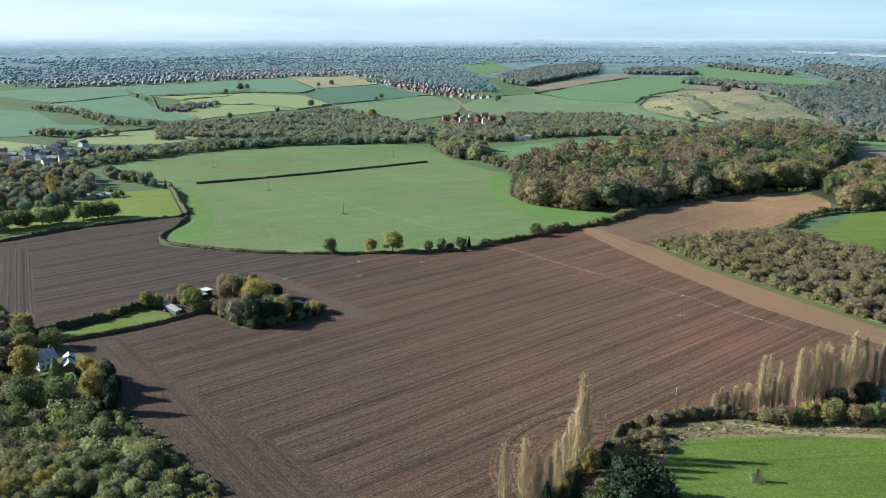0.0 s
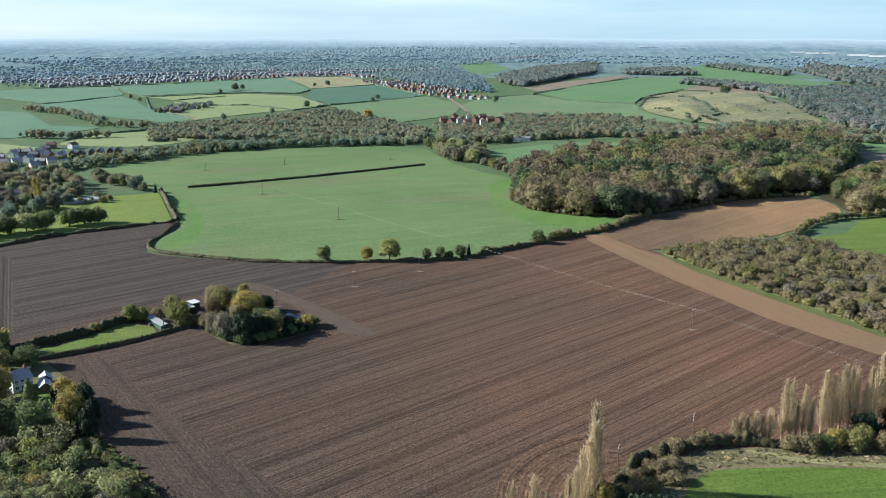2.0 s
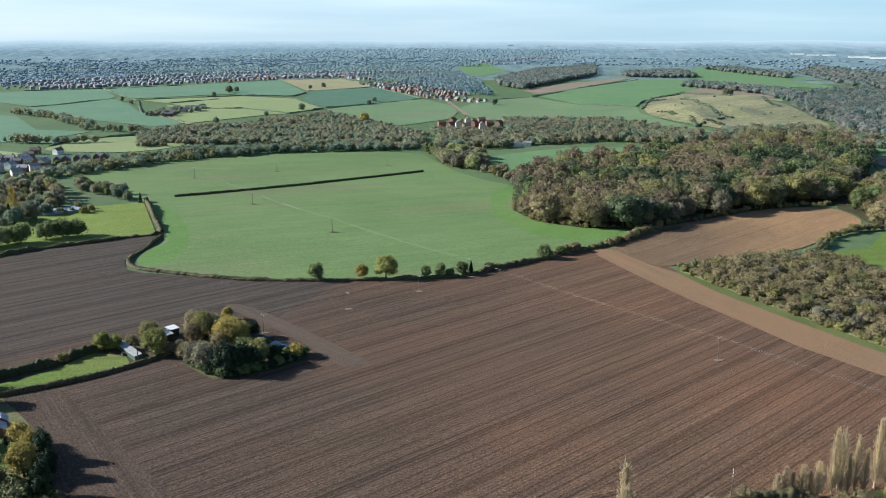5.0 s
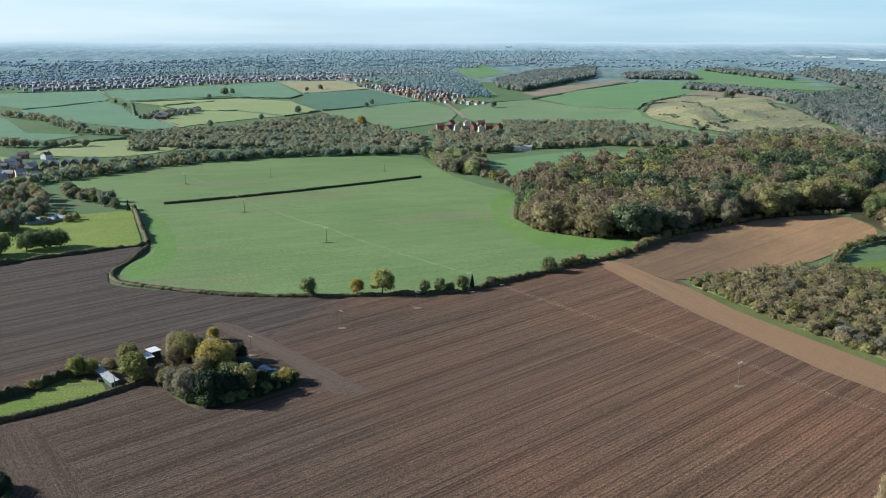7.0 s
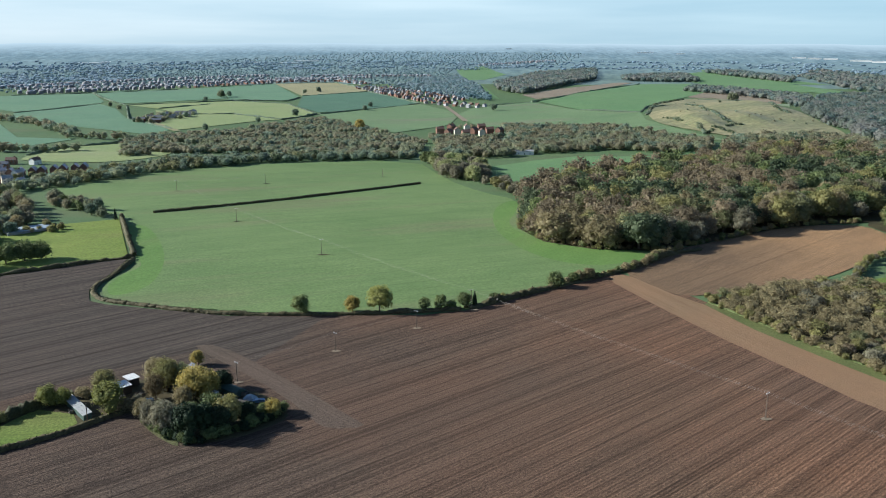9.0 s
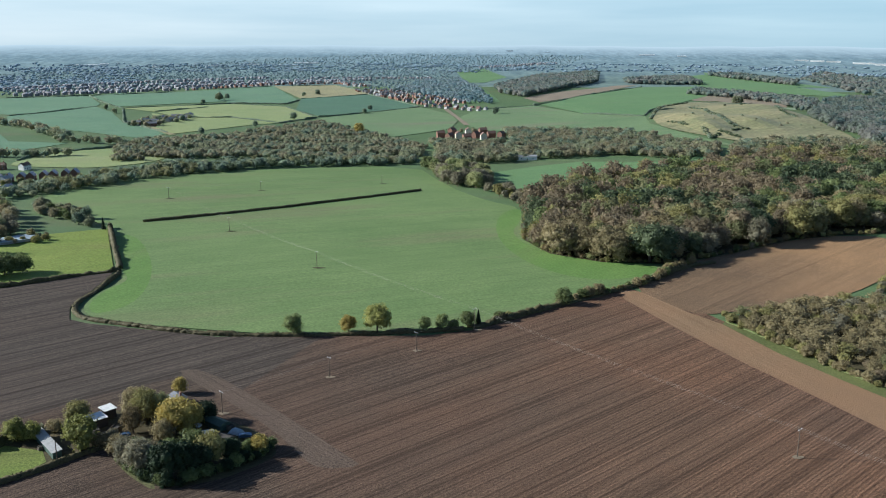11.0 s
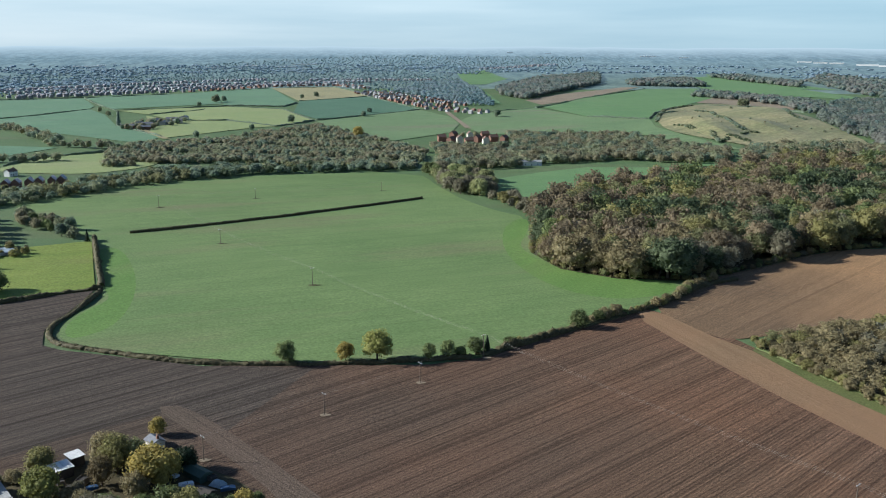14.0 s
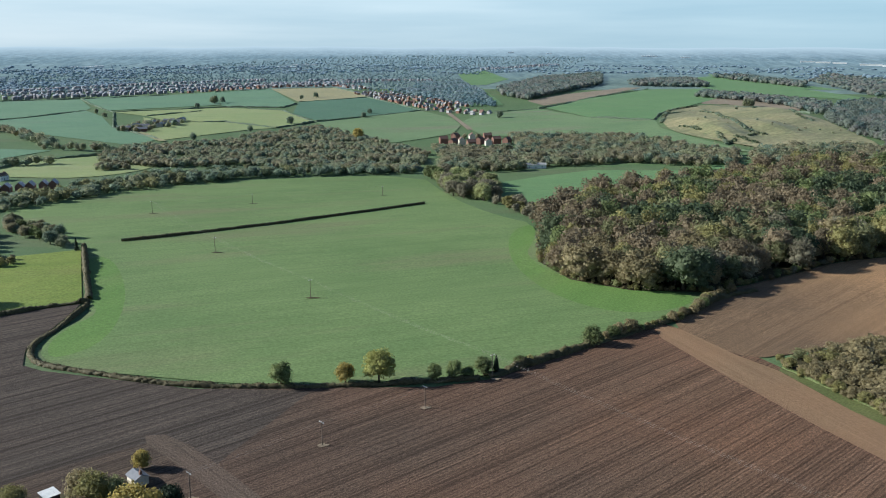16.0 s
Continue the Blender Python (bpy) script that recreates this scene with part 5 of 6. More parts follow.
hedge([(-178, 283), (-160, 286), (-148, 290), (-139, 295), (-124, 304), (-110, 316), (-100, 328), (-92, 335)], 1.8, 1.7, "clipped hedge along the paddock", soft=1, ragged=0.15)
hedge([(-176, 290), (-160, 298), (-155, 304), (-146, 313), (-137, 321), (-133, 328), (-126, 336), (-119, 343)], 2.8, 2.6, "ragged hedge behind the paddock", soft=1, ragged=0.6)
hedge([(50, 185.5), (55.8, 199.8), (62.5, 209.1), (70.2, 213.4), (77.9, 216.9), (94.3, 219.8), (107.8, 216.2), (146.2, 214.8), (206.9, 211.2)], 2.6, 2.4, "ragged brown hedge beside the meadow", soft=1, ragged=0.8)
hedge([(135.2, 446.5), (150.1, 410.1), (161.2, 379.7), (178, 343.3), (194.4, 306.9)], 1.5, 0.6, "low fringe of grass and bramble", LEAF_GREEN, soft=1, ragged=1.0, leafy=6)
for i, (x, y) in enumerate(along([(-112, 246), (-100, 226), (-86, 208.5), (-73, 193.5), (-62, 183), (-54, 176)], 1.7)[0]):
    plant("bush", (LEAF_PALE, LEAF_GREEN, LEAF_GREY, LEAF_OLIVE, LEAF_GREEN)[i % 5], x - 1.4 + 0.7 * rng.normal(), y - 1 + 0.7 * rng.normal(), 1.8 + 1.9 * rng.random(), "along the young woodland's edge", "woodland edge bushes", 1.0)
FAR_HEDGES = [
    [(-168.4, 1517.2), (0, 1729.9), (57.7, 1712.7), (106.8, 1675.6), (220.3, 1754.1)], [(-249.2, 1915.4), (-119.3, 2058.1)], [(0, 1729.9), (-119.3, 2058.1)], [(-497.4, 2245.1), (-387.7, 2400.7), (-232.8, 2456.3), (-108.7, 2098.1)],
    [(-535, 1657.1), (-364.7, 1764.1), (-252.1, 1708.4), (-173.2, 1515.8), (-216.5, 1423)], [(-389.7, 1475.8), (-306, 1488.6), (-216.5, 1420.1)], [(-453.2, 1575.7), (-389.7, 1684.2)], [(-596.5, 1694.2), (-630.2, 1565.7), (-663.9, 1491.5)],
    [(-722.6, 1999.6), (-620.6, 1801.2), (-558.1, 1694.2), (-535, 1655.6), (-444.5, 1390.2), (-340.6, 1254.6)], [(-248.2, 1869.7), (-260.7, 1769.8), (-375.2, 1786.9)], [(220.3, 1754.1), (284.8, 1855.5), (352.2, 1996.8), (461.8, 2169.5), (589.8, 2375)],
    [(284.8, 1581.4), (374.3, 1514.3)], [(374.3, 1514.3), (415.7, 1631.4), (452.2, 1684.2)], [(415.7, 1598.5), (481.1, 1662.8), (519.6, 1669.9)], [(538.8, 1769.8), (633.1, 1737), (673.5, 1607.1)], [(750.5, 2403.5), (715.8, 2130.9), (741.8, 1988.2)],
    [(-413.7, 972), (-408, 1041.9), (-344.5, 1099), (-303.1, 1063.3), (-270.4, 1021.9)], [(-865.9, 1922.5), (-722.6, 1999.6), (-573.4, 2136.6)], [(69.3, 802.1), (57.7, 869.2), (71.2, 933.4)], [(288.6, 930.6), (158.8, 859.2), (112.6, 816.4)]]
for line in FAR_HEDGES:
    hedge(line, 2.4, 1.9, "thin hedgerow between far fields", VALLEY_HAZED_GREEN, 0, 0.7, 4.0, leafy=8, size=0.9)
for x, y, high in ((133.4, 1602.8, 15), (-408.7, 1861.2, 20), (-401.2, 1898.3, 15), (-230.9, 2053.8, 14), (-97.2, 1598.5, 12), (-91.4, 1667.1, 12), (-204, 1481.5, 15), (-416.6, 1758.4, 12), (-555.2, 1629.9, 12), (-513.8, 1552.9, 11), (-242.5, 1360.2, 12),
                   (-294.4, 1251.7, 13), (-255, 1998.2, 11), (615.8, 1755.5, 20), (627.3, 1767, 18), (548.4, 1627.1, 7), (567.7, 1598.5, 6)):
    plant("bush", (VALLEY_HAZED_GREEN, VALLEY_HAZED_GREEN, VALLEY_HAZED_OLIVE)[int(rng.integers(3))], x, y, high * 0.85, "among far fields", "lone trees", 0.85, "broadleaf_tree")
plant("round", LEAF_GOLD, -86.6, 1304.5, 17, "at the edge of the valley wood", "lone trees", 1.0)

# ---- valley woods and farther woods ----
MID, FAR = (7, 19, 0.075, 1, 0.50, 0.5, 0.0, 0.86, 1), (4, 8, 0.11, 1, 0.60, 0.5, 0.0, 0.92, 1)
belt = scatter([(-317.5, 974.8), (-255.9, 1003.4), (-189.5, 1033.3), (-85.6, 1003.4), (-4.8, 1010.5), (8.7, 1163.2), (-57.7, 1284.5), (-84.7, 1338.8), (-159.7, 1433), (-212.6, 1345.9), (-251.1, 1234.6), (-309.8, 1193.2), (-348.3, 1149), (-351.2, 1081.9)], 6.2, 1.0)
open_rows = np.abs(((belt[:, 1] + 0.15 * belt[:, 0] + 11 * np.sin(belt[:, 0] / 58)) % 88) - 44) > 34
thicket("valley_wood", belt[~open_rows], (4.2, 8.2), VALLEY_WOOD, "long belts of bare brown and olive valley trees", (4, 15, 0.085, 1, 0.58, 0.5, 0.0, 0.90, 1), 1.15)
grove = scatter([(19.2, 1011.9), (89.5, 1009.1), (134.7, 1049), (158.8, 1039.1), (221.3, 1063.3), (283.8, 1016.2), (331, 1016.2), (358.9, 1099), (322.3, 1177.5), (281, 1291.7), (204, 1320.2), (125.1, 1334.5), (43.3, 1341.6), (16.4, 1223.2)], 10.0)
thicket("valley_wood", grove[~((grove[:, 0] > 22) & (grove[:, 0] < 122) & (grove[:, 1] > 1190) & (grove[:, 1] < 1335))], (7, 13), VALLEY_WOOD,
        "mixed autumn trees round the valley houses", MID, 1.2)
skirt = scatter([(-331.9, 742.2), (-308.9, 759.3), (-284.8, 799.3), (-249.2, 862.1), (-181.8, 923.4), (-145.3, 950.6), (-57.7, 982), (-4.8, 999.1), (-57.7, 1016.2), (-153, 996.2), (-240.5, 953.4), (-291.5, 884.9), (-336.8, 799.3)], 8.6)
thicket("valley_wood", skirt[~((skirt[:, 0] < -300) & (skirt[:, 1] > 0.816 * skirt[:, 0] + 1088))], (5.5, 10), (VALLEY_HAZED_GREEN, WOOD_GREEN, VALLEY_HAZED_OLIVE, VALLEY_HAZED_GREEN, WOOD_OLIVE),
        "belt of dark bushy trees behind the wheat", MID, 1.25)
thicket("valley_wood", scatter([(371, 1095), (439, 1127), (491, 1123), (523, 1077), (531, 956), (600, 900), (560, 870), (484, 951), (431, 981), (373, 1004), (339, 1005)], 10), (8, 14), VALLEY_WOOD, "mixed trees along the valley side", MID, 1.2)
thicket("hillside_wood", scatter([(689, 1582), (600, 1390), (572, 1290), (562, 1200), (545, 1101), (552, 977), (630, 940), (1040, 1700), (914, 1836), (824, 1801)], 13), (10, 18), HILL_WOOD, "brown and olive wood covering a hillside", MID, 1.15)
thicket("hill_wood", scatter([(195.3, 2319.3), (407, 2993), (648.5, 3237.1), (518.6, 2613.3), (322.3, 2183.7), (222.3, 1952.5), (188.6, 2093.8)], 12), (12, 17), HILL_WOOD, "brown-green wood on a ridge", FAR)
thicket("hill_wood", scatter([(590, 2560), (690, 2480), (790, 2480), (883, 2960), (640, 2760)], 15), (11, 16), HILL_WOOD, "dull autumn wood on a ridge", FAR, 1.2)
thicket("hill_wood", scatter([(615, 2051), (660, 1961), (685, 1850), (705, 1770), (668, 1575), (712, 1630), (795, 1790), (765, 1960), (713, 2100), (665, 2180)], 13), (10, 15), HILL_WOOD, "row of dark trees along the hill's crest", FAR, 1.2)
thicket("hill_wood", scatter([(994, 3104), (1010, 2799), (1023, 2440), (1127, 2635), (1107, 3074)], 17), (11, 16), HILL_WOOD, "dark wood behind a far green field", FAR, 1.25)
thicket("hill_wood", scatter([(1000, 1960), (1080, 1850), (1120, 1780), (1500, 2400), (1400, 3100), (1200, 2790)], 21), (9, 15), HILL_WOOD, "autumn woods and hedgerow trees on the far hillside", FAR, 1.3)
for line, wide in (([(-640, 1384), (-595, 1343), (-561, 1314), (-503, 1252), (-425, 1138)], 16), ([(-425, 1138), (-380, 1128), (-333, 1120)], 9), ([(-479, 1016), (-439, 1000), (-406, 1002), (-380, 1022)], 10)):
    row = along(line, 7.0)[0]
    thicket("valley_hedgerow", row + wide * (rng.random(row.shape) - 0.5), (6, 12.5), VALLEY_WOOD, "hedgerow trees between valley fields", MID, 1.15)
thicket("hill_scrub", scatter([(404.1, 1441.5), (538.8, 1370.2), (577.3, 1284.5), (538.8, 1227.5), (433, 1327.4)], 26), (2, 4.5), VALLEY_WOOD, "scattered gorse bushes on the hill", FAR)
tufts = scatter([(40.4, 148.4), (48.1, 177), (58.7, 198.4), (78.9, 212.7), (100.1, 215.5), (144.3, 212.7), (192.4, 209.8), (192.4, 203.4), (115.5, 205.5), (94.3, 206.2), (82.7, 204.1), (72.2, 194.1), (65.4, 174.1), (57.7, 142.7)], 1.5)
thicket("dry_tussocks", tufts, (0.3, 0.75), (LEAF_SCRUB, LEAF_OLIVE, LEAF_STRAW, LEAF_OLIVE), "straw-coloured tussocks on the rough margin", (2, 18, 0.24, 1, 1.0, 0.5, 0.0, 0.25), 1.2, "grass", 9.0)
brambles = scatter([(-111.6, 245.5), (-100.1, 229.8), (-77, 203.4), (-52, 171.3), (-40.4, 142.7), (-46.2, 137), (-57.7, 162.7), (-80.8, 195.5), (-103.9, 222.7), (-115.5, 236.9)], 1.8)
thicket("brambles", brambles, (0.6, 1.6), (LEAF_GREEN, LEAF_OLIVE, LEAF_PALE), "low brambles along the wood's edge", (2, 26, 0.19, 1, 0.9, 0.5, 0.0, 0.45), 1.0, "undergrowth", 12.0)
rank = scatter([(50, 174.1), (59.7, 197), (78.9, 212.7), (100.1, 215.5), (144.3, 212.7), (192.4, 209.8), (192.4, 204.1), (115.5, 207), (94.3, 208.4), (82.7, 202.7), (75, 191.3), (69.3, 165.6)], 3.0)
thicket("dead_bracken", rank, (0.3, 0.9), (LEAF_RUSSET, LEAF_OLIVE, LEAF_STRAW, LEAF_OLIVE), "brown dead bracken and brambles beside the meadow", (3, 26, 0.17, 1, 0.9, 0.5, 0.0, 0.4), 1.1, "undergrowth", 10.0)
HILL_LINES = [[(372.9, 1463.7), (402.7, 1559.3), (444.4, 1672.2), (485.4, 1724.1), (525.5, 1767.2)],
              [(486.7, 1633.8), (496.7, 1577.8), (455.1, 1382.5), (444.5, 1302.7), (447.4, 1263.8)],
              [(380.4, 1388.7), (387.8, 1368.5), (389.0, 1327.4)],
              [(395.2, 1276.4), (380.9, 1197.6), (400.2, 1222.1)],
              [(406.7, 1241.4), (412.3, 1220.3), (414.0, 1188.3)],
              [(632.2, 1628.1), (563.2, 1405.8), (561.5, 1358.4)],
              [(427.4, 1249.1), (447.1, 1272.7), (454.1, 1258.1)]]
for line in HILL_LINES:
    row = np.repeat(along(line, 3.2)[0], 2, 0)
    thicket("hill_scrub", row + 5.0 * (rng.random(row.shape) - 0.5), (2.2, 4.8), (VALLEY_HAZED_GREEN, VALLEY_HAZED_OLIVE, WOOD_GREEN), "line of dark scrub along a fold of the hill", (4, 9, 0.11, 1, 0.60, 0.5, 0.0, 0.92, 1), 1.2)


# ---- the far plain ----
far_pts = []
for i in range(520):
    r, a = 2400 + 1300 * rng.random(), radians(90 + 66 * (rng.random() - 0.5))
    cx, cy, length, lean = HUB[0] + r * math.cos(a), HUB[1] + r * math.sin(a), 60 + 260 * rng.random(), 0.5 * rng.normal()
    if -915 < cx < 673 and 2000 < cy < 3283 or 560 < cx < 1300 and cy < 3250:
        continue
    for k in range(int(length / 15)):
        s = (rng.random() - 0.5) * length
        far_pts.append((cx + s * math.cos(lean), cy + s * math.sin(lean) + 14 * rng.normal()))
far_pts = np.array(far_pts)
far_pts = far_pts[~((far_pts[:, 0] > 560) & (far_pts[:, 0] < 1250) & (far_pts[:, 1] < 3200))]
far_pts = far_pts[np.hypot(far_pts[:, 0] - HUB[0], far_pts[:, 1] - HUB[1]) < RIM - 60]
thicket("distant_wood", far_pts, (3.5, 7.5), (PLAIN_HAZED_GREY, PLAIN_HAZED_GREEN), "scattered tree belts on the distant plain", (3, 3, 0.2, 1, 0.65, 0.4, 0.0, 0.98, 2), 1.7)

# ---- buildings ----
WHITE = plain("white_render", (0.78, 0.76, 0.72), 0.8)
CREAM = plain("cream_render", (0.62, 0.56, 0.46), 0.85)
BRICK = plain("red_brick", (0.21, 0.115, 0.082), 0.9)
SLATE = plain("slate", (0.16, 0.165, 0.18), 0.6)
TILE = plain("brown_tile", (0.17, 0.108, 0.084), 0.85)
PALE_SHEET = plain("pale_sheet_roof", (0.74, 0.74, 0.72), 0.45, 0, 0.8, 0.25)
GREY_SHEET = plain("grey_sheet_roof", (0.34, 0.34, 0.33), 0.6, 0, 0.8)
LILAC_SHEET = plain("pale_slate", (0.44, 0.42, 0.44), 0.6, 0, 0.8)
TOWN_PALE = plain("town_render", (0.38, 0.37, 0.36), 0.85)
TOWN_GREY = plain("town_pebbledash", (0.24, 0.23, 0.225), 0.9)
GREEN_SHEET = plain("green_painted_board", (0.060, 0.095, 0.075), 0.7)
DARK_BOARD = plain("dark_board", (0.055, 0.048, 0.042), 0.85)
BLUE_SHEET = plain("blue_tarpaulin", (0.34, 0.40, 0.44), 0.55)
GLASS = plain("window_pane", (0.035, 0.045, 0.055), 0.12, 0, 1.0, 0.2, 0.6)
FRAME = plain("window_frame", (0.70, 0.70, 0.68), 0.6)
TIMBER = plain("weathered_timber", (0.20, 0.165, 0.125), 0.9)
POST = plain("creosoted_pole", (0.135, 0.105, 0.080), 0.9)
STEEL = plain("galvanised_steel", (0.52, 0.53, 0.54), 0.4, 0.7)
WIRE = plain("aluminium_wire", (0.36, 0.33, 0.29), 1.0, 0, 1.0, 0.1, 0.0)
PORCELAIN = plain("porcelain", (0.75, 0.74, 0.70), 0.3)
TYRE = plain("rubber", (0.03, 0.03, 0.03), 0.8)
PAINT_WHITE = plain("white_car_paint", (0.75, 0.76, 0.78), 0.25, 0, 1, 0.1, 0.5)
PAINT_BLUE = plain("blue_car_paint", (0.06, 0.11, 0.20), 0.25, 0, 1, 0.1, 0.5)
HOUSE_PARTS = {}


def house_meshes(w, d, h, pitch, walls, roof, chimney):
    key = (w, d, h, pitch, walls.name, roof.name, chimney)
    if key in HOUSE_PARTS:
        return HOUSE_PARTS[key]
    top = h + pitch
    bm = bmesh.new()
    v = [bm.verts.new(p) for p in ((-w, -d, -0.4), (w, -d, -0.4), (w, d, -0.4), (-w, d, -0.4), (-w, -d, h), (w, -d, h), (w, d, h), (-w, d, h), (-w, 0, top), (w, 0, top))]
    for f in ((0, 1, 5, 4), (2, 3, 7, 6), (1, 2, 6, 9, 5), (3, 0, 4, 8, 7), (4, 5, 9, 8), (6, 7, 8, 9)):
        bm.faces.new([v[i] for i in f])
    wall = bm_mesh("wall", bm, walls)
    bm = bmesh.new()
    e, o, th = 0.35, 0.3, 0.16
    run = pitch / d
    low = h - e * run
    for s in (-1, 1):
        a = [(-w - o, s * (d + e), low + 0.05), (w + o, s * (d + e), low + 0.05), (w + o, 0, top + 0.05), (-w - o, 0, top + 0.05)]
        vs = [bm.verts.new(p) for p in a] + [bm.verts.new((x, y, z + th)) for x, y, z in a]
        for f in ((3, 2, 1, 0), (4, 5, 6, 7), (0, 1, 5, 4), (1, 2, 6, 5), (2, 3, 7, 6), (3, 0, 4, 7)):
            bm.faces.new([vs[i] for i in f])
    bmesh.ops.recalc_face_normals(bm, faces=bm.faces[:])
    slabs = bm_mesh("roof", bm, roof)
    stack = box_mesh("chimney", BRICK, (w * 0.62, w * 0.62 + 0.8, -0.35, 0.35, top - 0.6, top + 1.1), (w * 0.62 + 0.1, w * 0.62 + 0.35, -0.12, 0.12, top + 1.1, top + 1.45),
                     (w * 0.62 + 0.45, w * 0.62 + 0.7, -0.12, 0.12, top + 1.1, top + 1.45)) if chimney else None
    HOUSE_PARTS[key] = (wall, slabs, stack)
    return HOUSE_PARTS[key]


PANE = box_mesh("pane", GLASS, (-0.5, 0.5, -0.03, 0.0, 0.0, 1.15))
SASH = box_mesh("window_frame", FRAME, (-0.62, 0.62, -0.08, 0.02, -0.12, 0.0), (-0.62, 0.62, -0.08, 0.02, 1.15, 1.25), (-0.62, -0.5, -0.08, 0.02, 0, 1.15), (0.5, 0.62, -0.08, 0.02, 0, 1.15), (-0.04, 0.04, -0.07, 0.01, 0, 1.15))
DOOR = box_mesh("door", GREEN_SHEET, (-0.45, 0.45, -0.05, 0.02, 0.0, 2.05))


def house(x, y, turn, label, w=4.5, d=3.6, h=5.0, pitch=2.4, walls=WHITE, roof=SLATE, chimney=True, windows=False, group="", name="house", category="house"):
    """A gabled building; w and d are half its length and depth."""
    top = tagged(new(name, None), label, category, group)
    top.matrix_basis = pose(x, y, float(rise(x, y)) + 0.3, 0, 0, turn)
    wall, slabs, stack = house_meshes(w, d, h, pitch, walls, roof, chimney)
    part("wall", wall, top)
    part("roof", slabs, top)
    if stack:
        part("chimney", stack, top)
    if windows:
        floors = (1.0, 3.4) if h > 4 else (1.0,)
        for s, rot in ((-1, 0), (1, 180)):
            for z in floors:
                for px in (-w * 0.6, 0, w * 0.6):
                    if z == floors[0] and px == 0:
                        part("door", DOOR, top, "", pose(0, s * (d + 0.03), 0, 0, 0, rot))
                        continue
                    win = part("window", SASH, top, "", pose(px, s * (d + 0.03), z, 0, 0, rot))
                    part("pane", PANE, win)
    return top


def lean_to(corner, along_to, depth, low, high, walls, roof, label, name="shed"):
    """A shed with one slope: its front edge runs from corner to along_to."""
    (ax, ay), (bx, by) = corner, along_to
    length, turn = math.hypot(bx - ax, by - ay), math.degrees(math.atan2(by - ay, bx - ax))
    top = tagged(new(name, None), label, "shed")
    top.matrix_basis = pose(ax, ay, float(rise(ax, ay)) + 0.45, 0, 0, turn)
    t = 0.12
    part("wall", box_mesh("wall", walls, (0, length, 0, t, 0, low), (0, t, t, depth - t, 0, low), (length - t, length, t, depth - t, 0, low), (0, length, depth - t, depth, 0, high)), top)
    a = [(-0.3, -0.3, low + 0.02), (length + 0.3, -0.3, low + 0.02), (length + 0.3, depth + 0.3, high + 0.05), (-0.3, depth + 0.3, high + 0.05)]
    n = max(3, int(length / 0.9))
    for i in range(n):
        x0, x1 = -0.3 + (length + 0.6) * i / n, -0.3 + (length + 0.6) * (i + 0.94) / n
        bm = bmesh.new()
        vs = [bm.verts.new((x, yy, z + k)) for k in (0, 0.08 + 0.03 * (i % 2)) for x, yy, z in ((x0, a[0][1], a[0][2]), (x1, a[1][1], a[1][2]), (x1, a[2][1], a[2][2]), (x0, a[3][1], a[3][2]))]
        for f in ((3, 2, 1, 0), (4, 5, 6, 7), (0, 1, 5, 4), (1, 2, 6, 5), (2, 3, 7, 6), (3, 0, 4, 7)):
            bm.faces.new([vs[k] for k in f])
        part("roof_sheet", bm_mesh("roof_sheet", bm, roof), top)
    return top


# homestead
lean_to((-104.2, 342.1), (-100.4, 345.8), 4.8, 3.0, 3.3, DARK_BOARD, PALE_SHEET, "open shed with a pale flat roof among trees")
lean_to((-102.6, 350.0), (-100.0, 352.8), 3.9, 3.0, 3.3, DARK_BOARD, PALE_SHEET, "small shed with a pale flat roof")
lean_to((-120.4, 337.6), (-108.4, 323.2), 2.5, 2.0, 2.4, GREEN_SHEET, GREY_SHEET, "long low green shed with a grey roof by the paddock")
house(-65.6, 344.8, -40, "dark green shed with a ribbed roof", 4.5, 1.9, 2.0, 0.8, GREEN_SHEET, GREEN_SHEET, False, name="shed", category="shed")
house(-83, 364, -48, "small grey cottage hidden among trees", 2.6, 2.0, 2.2, 1.0, CREAM, SLATE, True)
house(-60.5, 333, -30, "low dark outbuilding in the yard", 2.6, 1.8, 2.0, 0.8, DARK_BOARD, DARK_BOARD, False, name="shed", category="shed")
# white house and its outbuilding
house(-139.6, 264.5, 50, "white rendered house with a grey roof", 3.4, 2.7, 4.4, 2.6, WHITE, LILAC_SHEET, True, True)
house(-132.4, 269.0, 118, "brick outbuilding with a pale grey roof", 2.2, 1.8, 2.4, 1.4, BRICK, LILAC_SHEET, False, False, name="outbuilding", category="building")
house(-130.4, 263.6, 118, "low brick outbuilding with a pale grey roof", 2.8, 1.8, 2.2, 1.2, BRICK, LILAC_SHEET, False, False, name="outbuilding", category="building")

house(153.9, 231.2, -10, "dark-roofed bungalow behind the poplar row", 6, 4, 2.8, 1.8, CREAM, SLATE, True, True)

